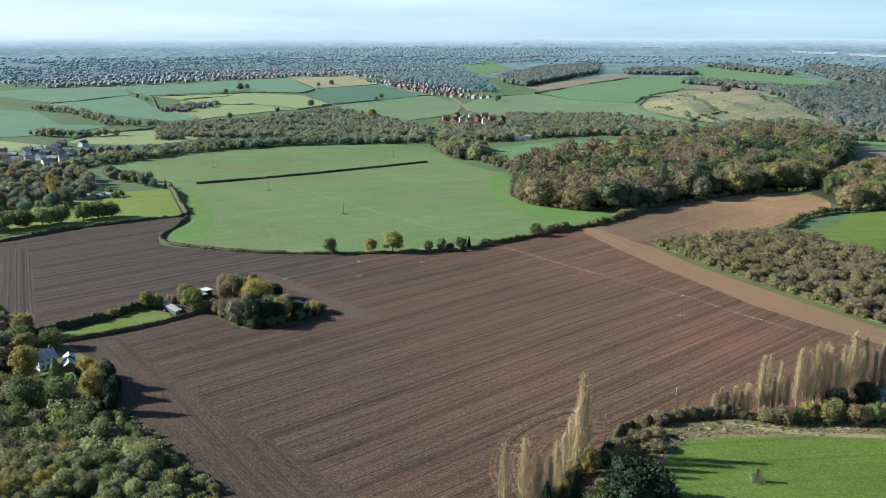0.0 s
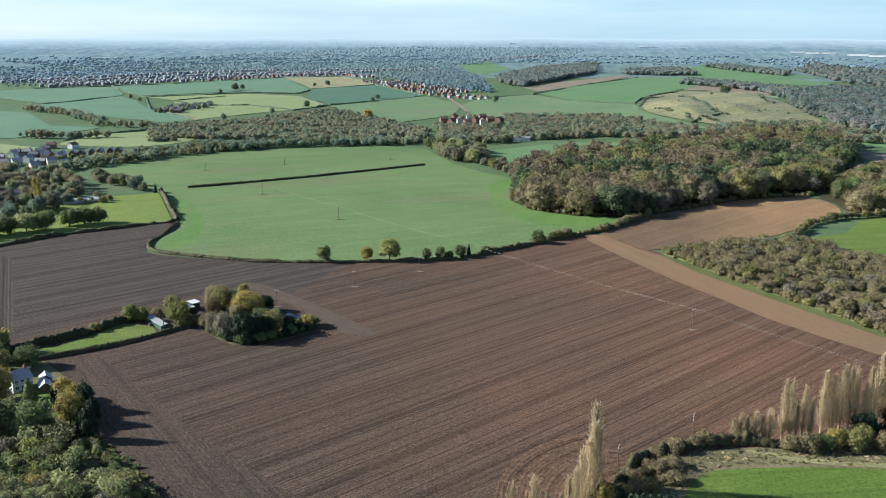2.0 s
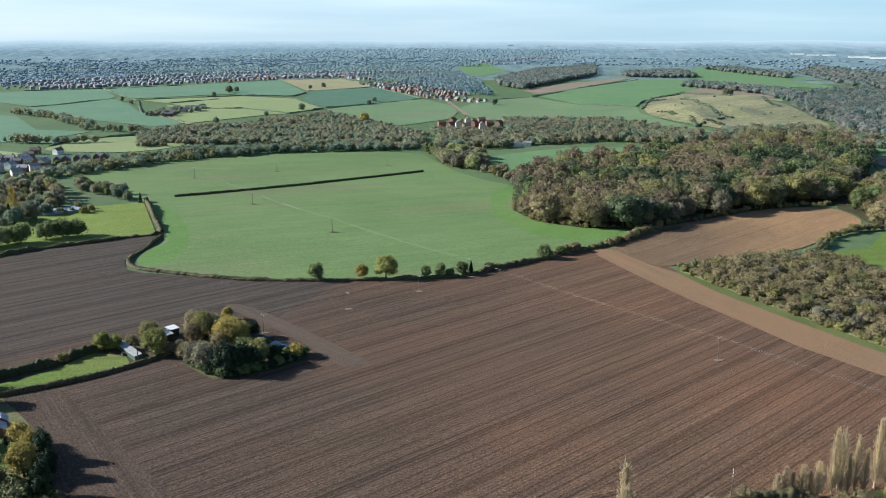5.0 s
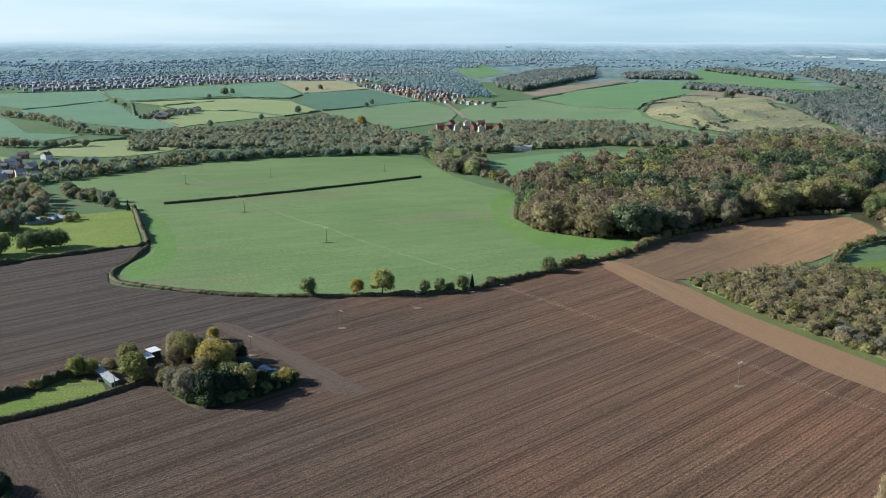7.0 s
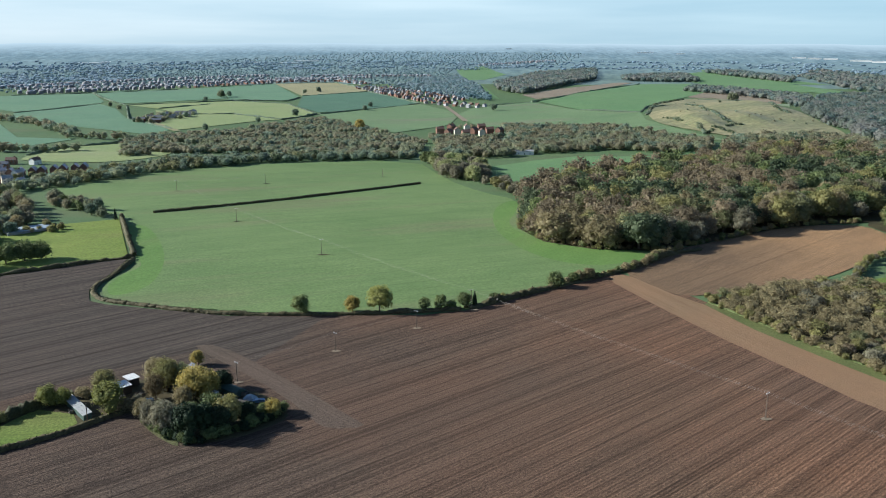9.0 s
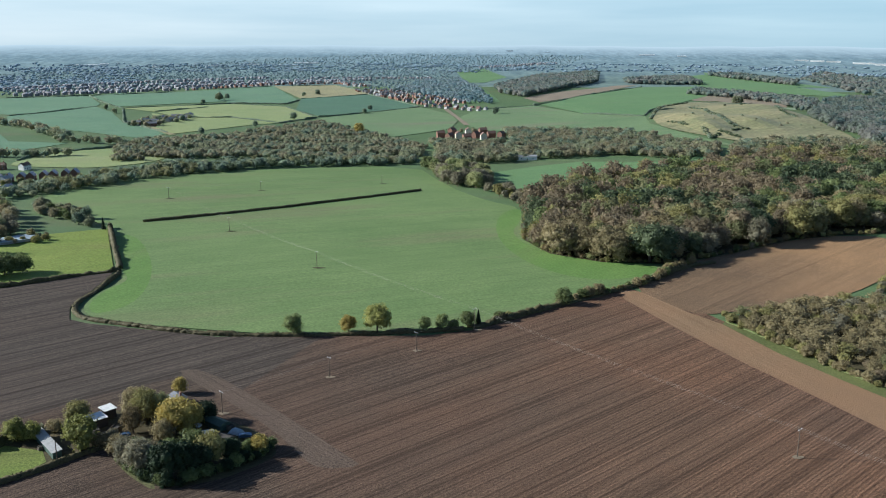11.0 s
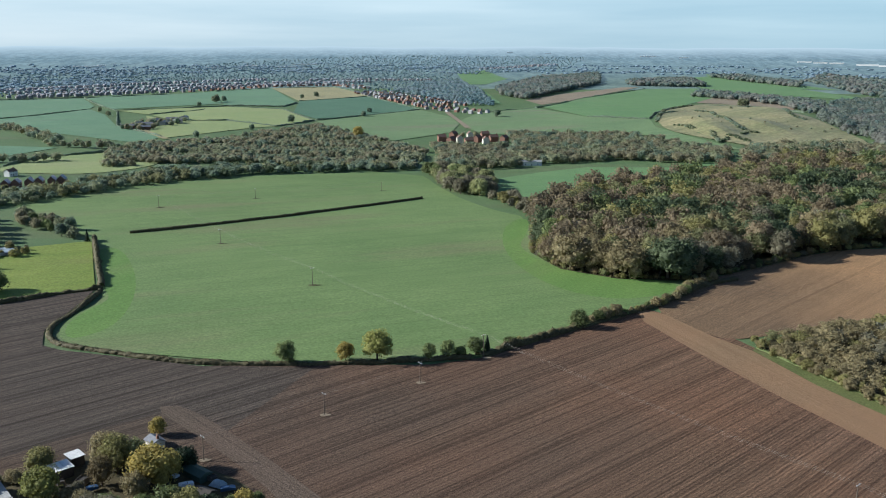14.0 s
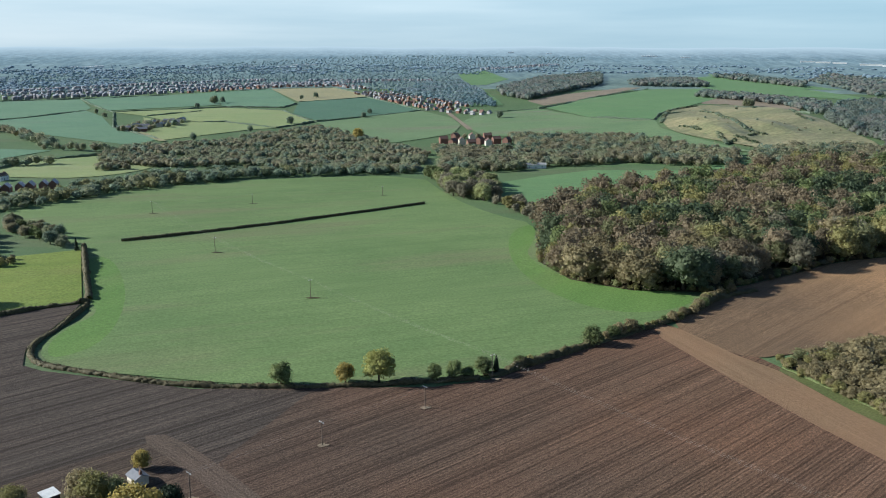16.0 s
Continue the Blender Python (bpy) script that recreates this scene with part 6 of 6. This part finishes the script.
# hamlet and park houses on the west
for i in range(8):
    house(-366.6 + 6.35 * i + 2.1 * (i // 2), 835 + 4.85 * i + 1.4 * (i // 2), 98, "terraced gabled house with a pale grey roof", 4.2, 3.2, 4.4, 3.0, BRICK, LILAC_SHEET, False, True, "hamlet terrace")
cluster([(-370.4, 807.8), (-317.5, 844.9), (-309.8, 856.4), (-371.4, 819.3)], 9, ("bush", "round"), (LEAF_GREY, LEAF_OLIVE, LEAF_DARK), (3.5, 6), "before the hamlet terrace", "hamlet trees")
for x, y, turn, walls, roof in ((-404.1, 792.1, 20, CREAM, TILE), (-419.5, 813.5, 10, BRICK, SLATE), (-392.6, 820.7, 80, WHITE, SLATE), (-392.6, 864.9, 15, WHITE, SLATE), (-379.1, 913.5, 70, WHITE, TILE), (-413.7, 856.4, 5, BRICK, SLATE),
                                (-433, 842.1, 30, CREAM, TILE), (-396.4, 884.9, 12, BRICK, SLATE), (-428.2, 777.9, 10, BRICK, SLATE), (-389.7, 782.1, 0, CREAM, SLATE), (-386.8, 836.4, 5, BRICK, SLATE), (-402.2, 913.5, 8, BRICK, TILE)):
    house(x, y, turn, "detached house in the hamlet", 4.8, 3.3, 4.2, 2.3, walls, roof, True, True, "hamlet houses")
for i, (x, y) in enumerate(((-391, 784), (-383, 792), (-382, 814), (-361, 792), (-354, 800), (-411, 845), (-403, 858), (-379, 842), (-359, 831), (-411, 817), (-357, 771), (-336, 786))):
    house(x, y, 8 + 35 * (i % 3), "house with a pale grey roof in the hamlet", 4.4, 3.2, 4.2, 2.4, (BRICK, CREAM, WHITE)[i % 3], (GREY_SHEET, LILAC_SHEET)[i % 2], True, True, "hamlet houses")
house(-299.2, 616.6, 25, "large white house among park trees", 7, 4.2, 5.0, 2.6, WHITE, SLATE, True, True)
house(-279, 606.6, 15, "white house among park trees", 5, 3.6, 3.2, 2.0, WHITE, SLATE, True, True)
lean_to((-257.9, 593.7), (-236.7, 610.9), 11, 1.5, 2.2, GREY_SHEET, BLUE_SHEET, "long shed with a pale sheet roof behind the pasture")
house(-288.6, 570.9, 10, "low shed among park trees", 5, 3.0, 2.4, 1.0, CREAM, GREY_SHEET, False, name="shed", category="shed")
# barn and valley houses
house(119.3, 1039.1, 2, "long white barn with dark openings", 11, 4.5, 4.0, 1.4, WHITE, GREY_SHEET, False, True, name="barn", category="barn")
for i, (x, y) in enumerate(((28.9, 1281.7), (40.4, 1256), (52.9, 1273.1), (63.5, 1244.6), (77, 1274.6), (86.6, 1256), (99.1, 1277.4), (46.2, 1320.2), (69.3, 1320.2), (90.4, 1320.2), (112.6, 1270.3))):
    house(x, y, 15 + 40 * (i % 3), "red brick house among valley trees", 5.5, 4.0, 6.5, 3.0, (BRICK, BRICK, CREAM)[i % 3], TILE, True, False, "valley houses")
for i, (x, y, w) in enumerate(((-417.6, 1355.9, 9), (-413.7, 1391.6, 11), (-399.3, 1387.3, 8), (-404.1, 1444.4, 10), (-386.8, 1470.1, 9), (-375.2, 1492.9, 12), (-388.7, 1344.5, 7), (-382.9, 1413, 9), (-370.4, 1441.5, 7))):
    house(x, y, 12 + 75 * (i % 2), "farm building with a slate roof", w, 4.6, 4.0, 2.2, (BRICK, GREY_SHEET, CREAM)[i % 3], (SLATE, GREY_SHEET)[i % 2], False, False, "farm buildings", "farm_building", "farm building")
plants = scatter([(-423.3, 1341.6), (-384.9, 1320.2), (-360.8, 1427.3), (-365.6, 1505.8), (-423.3, 1441.5)], 13)
thicket("farm_trees", plants, (5, 10), VALLEY_WOOD, "trees round the farm buildings", FAR)


# ---- town ----
def street(pts, gap, back, label, group):
    q, t = along(pts, gap)
    for i, ((x, y), (tx, ty)) in enumerate(zip(q, t)):
        for s in (-1, 1):
            turn = math.degrees(math.atan2(ty, tx)) + (90 if rng.random() < 0.45 else 0) + 9 * rng.normal()
            wall = (TOWN_PALE, BRICK, BRICK, TOWN_GREY, BRICK, TOWN_GREY)[int(rng.integers(6))]
            house(x - s * ty * back + 3 * rng.normal(), y + s * tx * back + 3 * rng.normal(), turn, label, 3.6, 3.0, 4.0, 2.3, wall, (SLATE, GREY_SHEET, TILE)[int(rng.integers(3))], True, False, group)


TOWN = "town house among trees"
for line in ([(-144.3, 2205.1), (-86.6, 2026.7), (-19.2, 1869.7), (36.6, 1734.1)], [(-91.4, 2183.7), (-28.9, 2026.7), (38.5, 1898.3), (81.8, 1801.2)], [(48.1, 1719.9), (115.5, 1655.6)], [(-577.3, 2226.5), (-481.1, 2369.3), (-394.5, 2490.6), (-221.3, 2554.8), (-144.3, 2369.3)]):
    street(line, 18, 13, TOWN, "town houses")

# the rest of the town, past counting
block = []
for (ax, ay), (bx, by) in (((-865.9, 1986.8), (-596.5, 2233.7)), ((-865.9, 2055.3), (-538.8, 2426.4)), ((-538.8, 2426.4), (-230.9, 2654.7)), ((-942.9, 2140.9), (-577.3, 2569.1)), ((-577.3, 2569.1), (-144.3, 2740.4)), ((-1058.4, 2140.9), (-769.7, 2597.6)), ((-769.7, 2597.6), (-481.1, 2883.1)),
                           ((-336.8, 2840.3), (48.1, 2854.6)), ((240.5, 3539.6), (577.3, 3739.5))):
    n = int(math.hypot(bx - ax, by - ay) / 15)
    for i in range(n):
        for s in (-1, 1):
            block.append((ax + (bx - ax) * i / n - s * 13 * (by - ay) / (15 * n) + 4 * rng.normal(), ay + (by - ay) * i / n + s * 13 * (bx - ax) / (15 * n) + 4 * rng.normal(), math.atan2(by - ay, bx - ax) + (1.57 if rng.random() < 0.35 else 0) + 0.2 * rng.normal()))
bodies, slopes = [], []
for x, y, a in block:
    w, d, hh, pp = 3.4 + 1.8 * rng.random(), 3.1, 4.6, 2.2
    z = float(rise(x, y))
    c, s = math.cos(a), math.sin(a)
    v = np.array([(-w, -d, -0.5), (w, -d, -0.5), (w, d, -0.5), (-w, d, -0.5), (-w, -d, hh), (w, -d, hh), (w, d, hh), (-w, d, hh), (-w, 0, hh + pp), (w, 0, hh + pp)])
    v = np.column_stack([v[:, 0] * c - v[:, 1] * s + x, v[:, 0] * s + v[:, 1] * c + y, v[:, 2] + z])
    bodies.append((v, np.array([(0, 1, 5), (0, 5, 4), (2, 3, 7), (2, 7, 6), (1, 2, 6), (1, 6, 5), (5, 6, 9), (3, 0, 4), (3, 4, 7), (7, 4, 8)])))
    r = v[[4, 5, 6, 7, 8, 9]] + (0, 0, 0.1)
    r[:4, :2] += (r[:4, :2] - (x, y)) * 0.1
    r2 = r + (0, 0, 0.25)
    slopes.append((np.vstack([r, r2]), np.array([(6, 7, 11), (6, 11, 10), (8, 9, 10), (8, 10, 11), (0, 1, 7), (0, 7, 6), (2, 3, 9), (2, 9, 8), (0, 6, 4), (6, 10, 4), (1, 5, 7), (5, 11, 7), (2, 8, 5), (8, 11, 5), (3, 4, 9), (4, 10, 9)])))


def mixed(name, *stops):
    m, nt, b = material(name, 0.8, 0.3)
    geo = nt.nodes.new("ShaderNodeNewGeometry")
    nt.links.new(mix(nt, "MULTIPLY", 0.4, ramp(nt, geo.outputs["Random Per Island"], *stops), ramp(nt, noise_at(nt, 0.6, 4), (0.3, (0.6,) * 3), (0.7, (1.2,) * 3))), b.inputs["Base Color"])
    # bluish sheen paints haze over the far houses
    b.inputs["Sheen Weight"].default_value = 0.2
    b.inputs["Sheen Tint"].default_value = (0.72, 0.86, 1.0, 1)
    return m


tagged(new("town_walls", fast_mesh("town_walls", *join(bodies), mixed("town_walls", (0.0, (0.42, 0.41, 0.41)), (0.08, (0.36, 0.355, 0.36)), (0.14, (0.27, 0.24, 0.235)), (1.0, (0.22, 0.215, 0.22))))),
       "rendered and brick walls of the far town houses", "town", kind="stuff")
# roof tones lightened towards blue-grey to include haze
tagged(new("town_roofs", fast_mesh("town_roofs", *join(slopes), mixed("town_roofs", (0.0, (0.20, 0.215, 0.24)), (0.5, (0.23, 0.20, 0.19)), (1.0, (0.30, 0.31, 0.33))))),
       "slate and tile roofs of the far town houses", "town", kind="stuff")
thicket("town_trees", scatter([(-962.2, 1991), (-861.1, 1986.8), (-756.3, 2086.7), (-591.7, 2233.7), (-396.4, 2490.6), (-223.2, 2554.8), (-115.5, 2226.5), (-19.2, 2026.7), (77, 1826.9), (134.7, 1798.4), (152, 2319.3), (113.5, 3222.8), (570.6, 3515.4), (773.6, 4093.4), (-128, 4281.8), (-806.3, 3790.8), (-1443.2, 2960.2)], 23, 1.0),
        (3.2, 6.4), HAZED_WOOD, "garden and street trees across the town", (3, 5, 0.15, 1, 0.55, 0.5, 0.0, 0.95, 1), 1.25)
thicket("town_trees", scatter([(-67.4, 2226.5), (9.6, 2026.7), (86.6, 1841.2), (144.3, 1801.2), (153.9, 2319.3), (125.1, 2783.2), (19.2, 2711.8)], 12.5), (4.5, 9), HAZED_WOOD, "wooded gardens at the town's edge", FAR, 1.25)


# ---- overhead power lines ----
def pole(x, y, turn, high=9.3, arms=1, kind="wooden power pole with a crossarm on the field"):
    top = tagged(new("power_pole", None), kind, "power pole", "power poles")
    top.matrix_basis = pose(x, y, float(rise(x, y)) + 0.3, 0, 0, turn)
    part("post", mesh_from("post", *tube([(0, 0, -0.4), (0, 0, high * 0.5), (0, 0, high)], (0.17, 0.15, 0.12), 8), POST, True), top)
    for k in range(arms):
        z = high - 0.35 - 1.1 * k
        arm = part("crossarm", box_mesh("crossarm", STEEL, (-0.07, 0.07, -1.15, 1.15, z, z + 0.14)), top)
        for o in (-0.9, 0, 0.9):
            part("insulator", mesh_from("insulator", *tube([(0, o, z + 0.14), (0, o, z + 0.24), (0, o, z + 0.34), (0, o, z + 0.42)], (0.05, 0.10, 0.09, 0.03), 8), PORCELAIN, True), arm)
    return top


def span(a, b, za, zb, offsets, sag, r, label="three thin overhead wires"):
    top = tagged(new("overhead_wires", None), label, "overhead wires", "overhead wires")
    (ax, ay), (bx, by) = a, b
    n = math.hypot(bx - ax, by - ay)
    sx, sy = -(by - ay) / n, (bx - ax) / n
    ga, gb = float(rise(ax, ay)) + 0.3 + za, float(rise(bx, by)) + 0.3 + zb
    for o in offsets:
        pts = [(ax + (bx - ax) * s + sx * o, ay + (by - ay) * s + sy * o, ga + (gb - ga) * s - sag * 4 * s * (1 - s)) for s in np.linspace(0, 1, 13)]
        part("wire", mesh_from("wire", *tube(pts, [r] * 13, 4), WIRE), top)


LINE = [(-199.2, 762.2), (-125.1, 639.4), (-56.8, 543.8), (23.1, 438.9), (111.6, 319.7), (200.1, 201.2)]
for i, (x, y) in enumerate(LINE):
    pole(x, y, -52)
for a, b in zip(LINE, LINE[1:]):
    span(a, b, 9.35, 9.35, (-0.9, 0, 0.9), 1.3, 0.013)
for line, turn in (([(-199.2, 762.2), (-134.7, 806.4), (-34.6, 853.5)], 31), ([(-65.9, 354.5), (-33.7, 385.4), (-1.9, 412.5), (23.1, 438.9)], 43)):
    for x, y in line[1:] if turn == 31 else line[:-1]:
        pole(x, y, turn, 8.0, 1, "thin wooden power pole on the field")
    for a, b in zip(line, line[1:]):
        span(a, b, 8.0, 8.0, (-0.6, 0.6), 0.8, 0.012, "two thin overhead wires")
pole(79.9, 216.9, -20, 10.5, 2, "wooden power pole with two crossarms by the meadow")
pole(53.9, 199.8, -20, 9.5, 1, "wooden power pole with a crossarm by the meadow")
span((79.9, 216.9), (53.9, 199.8), 10.5, 9.5, (-1, 1.5), 0.5, 0.012, "two thin overhead wires")

pole(-107.2, 323, 0, 6.6, 0, "pale slim post beside the long shed")

# ---- vehicles and clutter in the yard ----
def car(x, y, turn, paint, label):
    """A parked estate car with glass and wheels."""
    top = tagged(new("car", None), label, "car", "parked cars")
    top.matrix_basis = pose(x, y, float(rise(x, y)) + 0.6, 0, 0, turn)
    bm = bmesh.new()
    prof = [(-2, 0.5), (-2, 1.2), (-1.8, 1.4), (1, 1.3), (2, 1.1), (2, 0.5)]
    vs = [[bm.verts.new((px, s * 0.86, pz)) for px, pz in prof] for s in (-1, 1)]
    bm.faces.new(vs[0][::-1])
    bm.faces.new(vs[1])
    for i in range(6):
        k = (i + 1) % 6
        bm.faces.new([vs[0][i], vs[0][k], vs[1][k], vs[1][i]])
    bmesh.ops.recalc_face_normals(bm, faces=bm.faces[:])
    part("body", bm_mesh("body", bm, paint), top)
    bm = bmesh.new()
    low = [bm.verts.new(p) for p in ((-1.95, -0.8, 0.93), (1.0, -0.8, 0.92), (1.0, 0.8, 0.92), (-1.95, 0.8, 0.93))]
    up = [bm.verts.new(p) for p in ((-1.6, -0.66, 1.42), (0.25, -0.66, 1.42), (0.25, 0.66, 1.42), (-1.6, 0.66, 1.42))]
    for i in range(4):
        k = (i + 1) % 4
        bm.faces.new([low[i], low[k], up[k], up[i]])
    part("windows", bm_mesh("windows", bm, GLASS), top)
    part("roof", box_mesh("roof", paint, (-1.62, 0.27, -0.68, 0.68, 1.42, 1.47)), top)
    for wx in (-1.35, 1.3):
        for wy in (-0.8, 0.8):
            part("wheel", mesh_from("wheel", *tube([(wx, wy - 0.1, 0.32), (wx, wy + 0.1, 0.32)], (0.32, 0.32), 14), TYRE), top)


car(-66.8, 338.4, 25, PAINT_WHITE, "white estate car parked in the yard")
car(-72.2, 344, -30, PAINT_WHITE, "white car parked by the sheds")
car(-54.8, 336.1, 15, PAINT_BLUE, "blue car parked under the trees")
car(144.3, 226.2, 30, PAINT_WHITE, "white car parked behind the poplar row")
car(140.5, 228.4, 10, PAINT_BLUE, "blue car parked behind the poplar row")
car(-92.4, 336.8, 40, PAINT_BLUE, "dark blue car parked by the homestead")
tarp = tagged(new("tarpaulin", None), "pale blue tarpaulin draped over stacked goods", "tarpaulin")
tarp.matrix_basis = pose(-58.2, 339, 0.55, 0, 0, -25)
bm = bmesh.new()
bmesh.ops.create_grid(bm, x_segments=10, y_segments=8, size=1)
for v in bm.verts:
    r = max(abs(v.co.x), abs(v.co.y))
    v.co = (v.co.x * 2.2, v.co.y * 1.5, 1.5 * (1 - r ** 3) + 0.12 * math.sin(v.co.x * 7) * math.cos(v.co.y * 5))
part("sheet", bm_mesh("sheet", bm, BLUE_SHEET), tarp)


def crate(x, y, s, turn, label):
    top = tagged(new("crate", None), label, "crate", "yard clutter")
    top.matrix_basis = pose(x, y, float(rise(x, y)) + 0.55, 0, 0, turn)
    for k in range(4):
        part("slat", box_mesh("slat", TIMBER, (-s, s, -s, -s + 0.05, k * s * 0.4, k * s * 0.4 + s * 0.3)), top)
        part("slat", box_mesh("slat", TIMBER, (-s, s, s - 0.05, s, k * s * 0.4, k * s * 0.4 + s * 0.3)), top)
    part("base", box_mesh("base", TIMBER, (-s, s, -s + 0.05, s - 0.05, 0, 0.08)), top)
    part("load", box_mesh("load", DARK_BOARD, (-s * 0.9, s * 0.9, -s * 0.85, s * 0.85, 0.1, s * 1.2)), top)


for i, (x, y) in enumerate(((-99.1, 338.3), (-102, 340.4), (-96.2, 341.1), (-73.1, 338.3), (-60.6, 342.5), (-63.5, 332.6), (-115, 329.7), (-94.3, 351.1), (-89.5, 351.1))):
    crate(x, y, 0.7 + 0.3 * (i % 3), 37 * i, "weathered wooden crate of goods in the yard")


# ---- sapling pen and fences in the meadow ----
def fence(pts, high, label, rails=3, gap=1.8, name="fence"):
    top = tagged(new(name, None), label, "fence")
    top.matrix_basis = pose(*pts[0], float(rise(*pts[0])) + 0.6)
    for (ax, ay), (bx, by) in zip(pts, pts[1:]):
        n = max(1, round(math.hypot(bx - ax, by - ay) / gap))
        turn = math.degrees(math.atan2(by - ay, bx - ax))
        step = math.hypot(bx - ax, by - ay) / n
        for i in range(n):
            m = pose(ax - pts[0][0] + (bx - ax) * i / n, ay - pts[0][1] + (by - ay) * i / n, 0, 0, 0, turn)
            part("post", box_mesh("post", TIMBER, (-0.06, 0.06, -0.06, 0.06, -0.2, high)), top, "", m)
            for k in range(rails):
                z = high * (0.3 + 0.65 * k / max(1, rails - 1))
                part("rail", box_mesh("rail", TIMBER, (0.06, step - 0.06, -0.03, 0.03, z - 0.06, z + 0.04)), top, "", m)


fence([(89.7, 176.6), (92.9, 176.0), (93.5, 179.2), (90.3, 179.8), (89.7, 176.6)], 1.2, "square timber pen guarding a bare sapling")
plant("open", LEAF_GREY, 91.6, 177.8, 4.2, "inside a timber pen on the meadow", "", 1.3)
fence([(74.1, 201.2), (77, 199.1)], 1.2, "short timber fence at the meadow's edge")
parcel("track", [(92.4, 216.2), (102, 213.1), (108.7, 209.8), (119.3, 207.4), (142.4, 204.7), (211.7, 201.2), (211.7, 199.1), (142.4, 202.1), (119.3, 204.7), (107.8, 207), (101, 210.4)], STUBBLE, "worn sandy track along the meadow", 0.44, 0, category="track")
parcel("track", [(43.3, 1684.2), (59.7, 1541.5), (69.3, 1435.8), (78.9, 1435.8), (67.4, 1541.5), (52.9, 1684.2)], FAR_BROWN, "sandy farm track", 0.9, 0, category="track")
parcel("track", [(-396.4, 1335.9), (-331.9, 1230.3), (-323.3, 1233.2), (-388.7, 1341.6)], STUBBLE, "pale farm track", 0.95, 0, category="track")


# ---- large pale buildings on the distant plain ----
for x, y, w, d, h in ((-1273, 3482, 45, 14, 6), (-1229, 3524, 15, 9, 9), (-682, 3628, 31, 14, 4), (-473, 3747, 50, 14, 4), (-528, 3618, 37, 14, 4), (1053, 4111, 37, 14, 4), (1193, 4026, 21, 9, 4), (1587, 3672, 27, 9, 4), (1627, 3616, 26, 9, 4), (1676, 3577, 26, 9, 4), (1756, 3488, 39, 14, 5), (1802, 3420, 32, 14, 5), (443, 4376, 15, 9, 6), (616, 4289, 14, 9, 4), (-814, 3539, 17, 9, 5), (-1016, 3445, 14, 9, 5)):
    shed = tagged(new("warehouse", None), "large pale warehouse on the distant plain", "warehouse", "distant warehouses")
    shed.matrix_basis = pose(x, y, float(rise(x, y)), 0, 0, -math.degrees(math.atan2(x, y)))
    part("wall", box_mesh("wall", WHITE, (-w, w, -d, d, -2, h * 0.75)), shed)
    part("roof", box_mesh("roof", PALE_SHEET, (-w - 1, w + 1, -d - 1, d + 1, h * 0.75, h * 0.75 + 1.2)), shed)


# ---- dry grass left round the field poles ----
for x, y in ((111.6, 319.7), (-33.7, 385.4), (-1.9, 412.5), (24.1, 437.5), (-65.9, 354.5)):
    ring = [(x + (1.7 + 0.6 * math.sin(5 * a)) * math.cos(a) + 0.4, y + (1.1 + 0.3 * math.cos(3 * a)) * math.sin(a)) for a in np.arange(0, 6.2, 0.5)]
    parcel("grass_patch", ring, FAR_BROWN, "tuft of dry grass round a power pole", 0.5, 0, category="grass")
# dark oval patches on the ground at the poles in the wheat
for x, y in LINE[:3] + [(-134.7, 806.4), (-34.6, 853.5)]:
    ring = [(x + (3.4 + 0.7 * math.sin(5 * a)) * math.cos(a) + 1.2, y + (1.3 + 0.3 * math.cos(3 * a)) * math.sin(a) - 0.3) for a in np.arange(0, 6.2, 0.5)]
    parcel("weed_patch", ring, LITTER, "dark patch on the ground round a power pole", 0.55, 0, category="weeds")
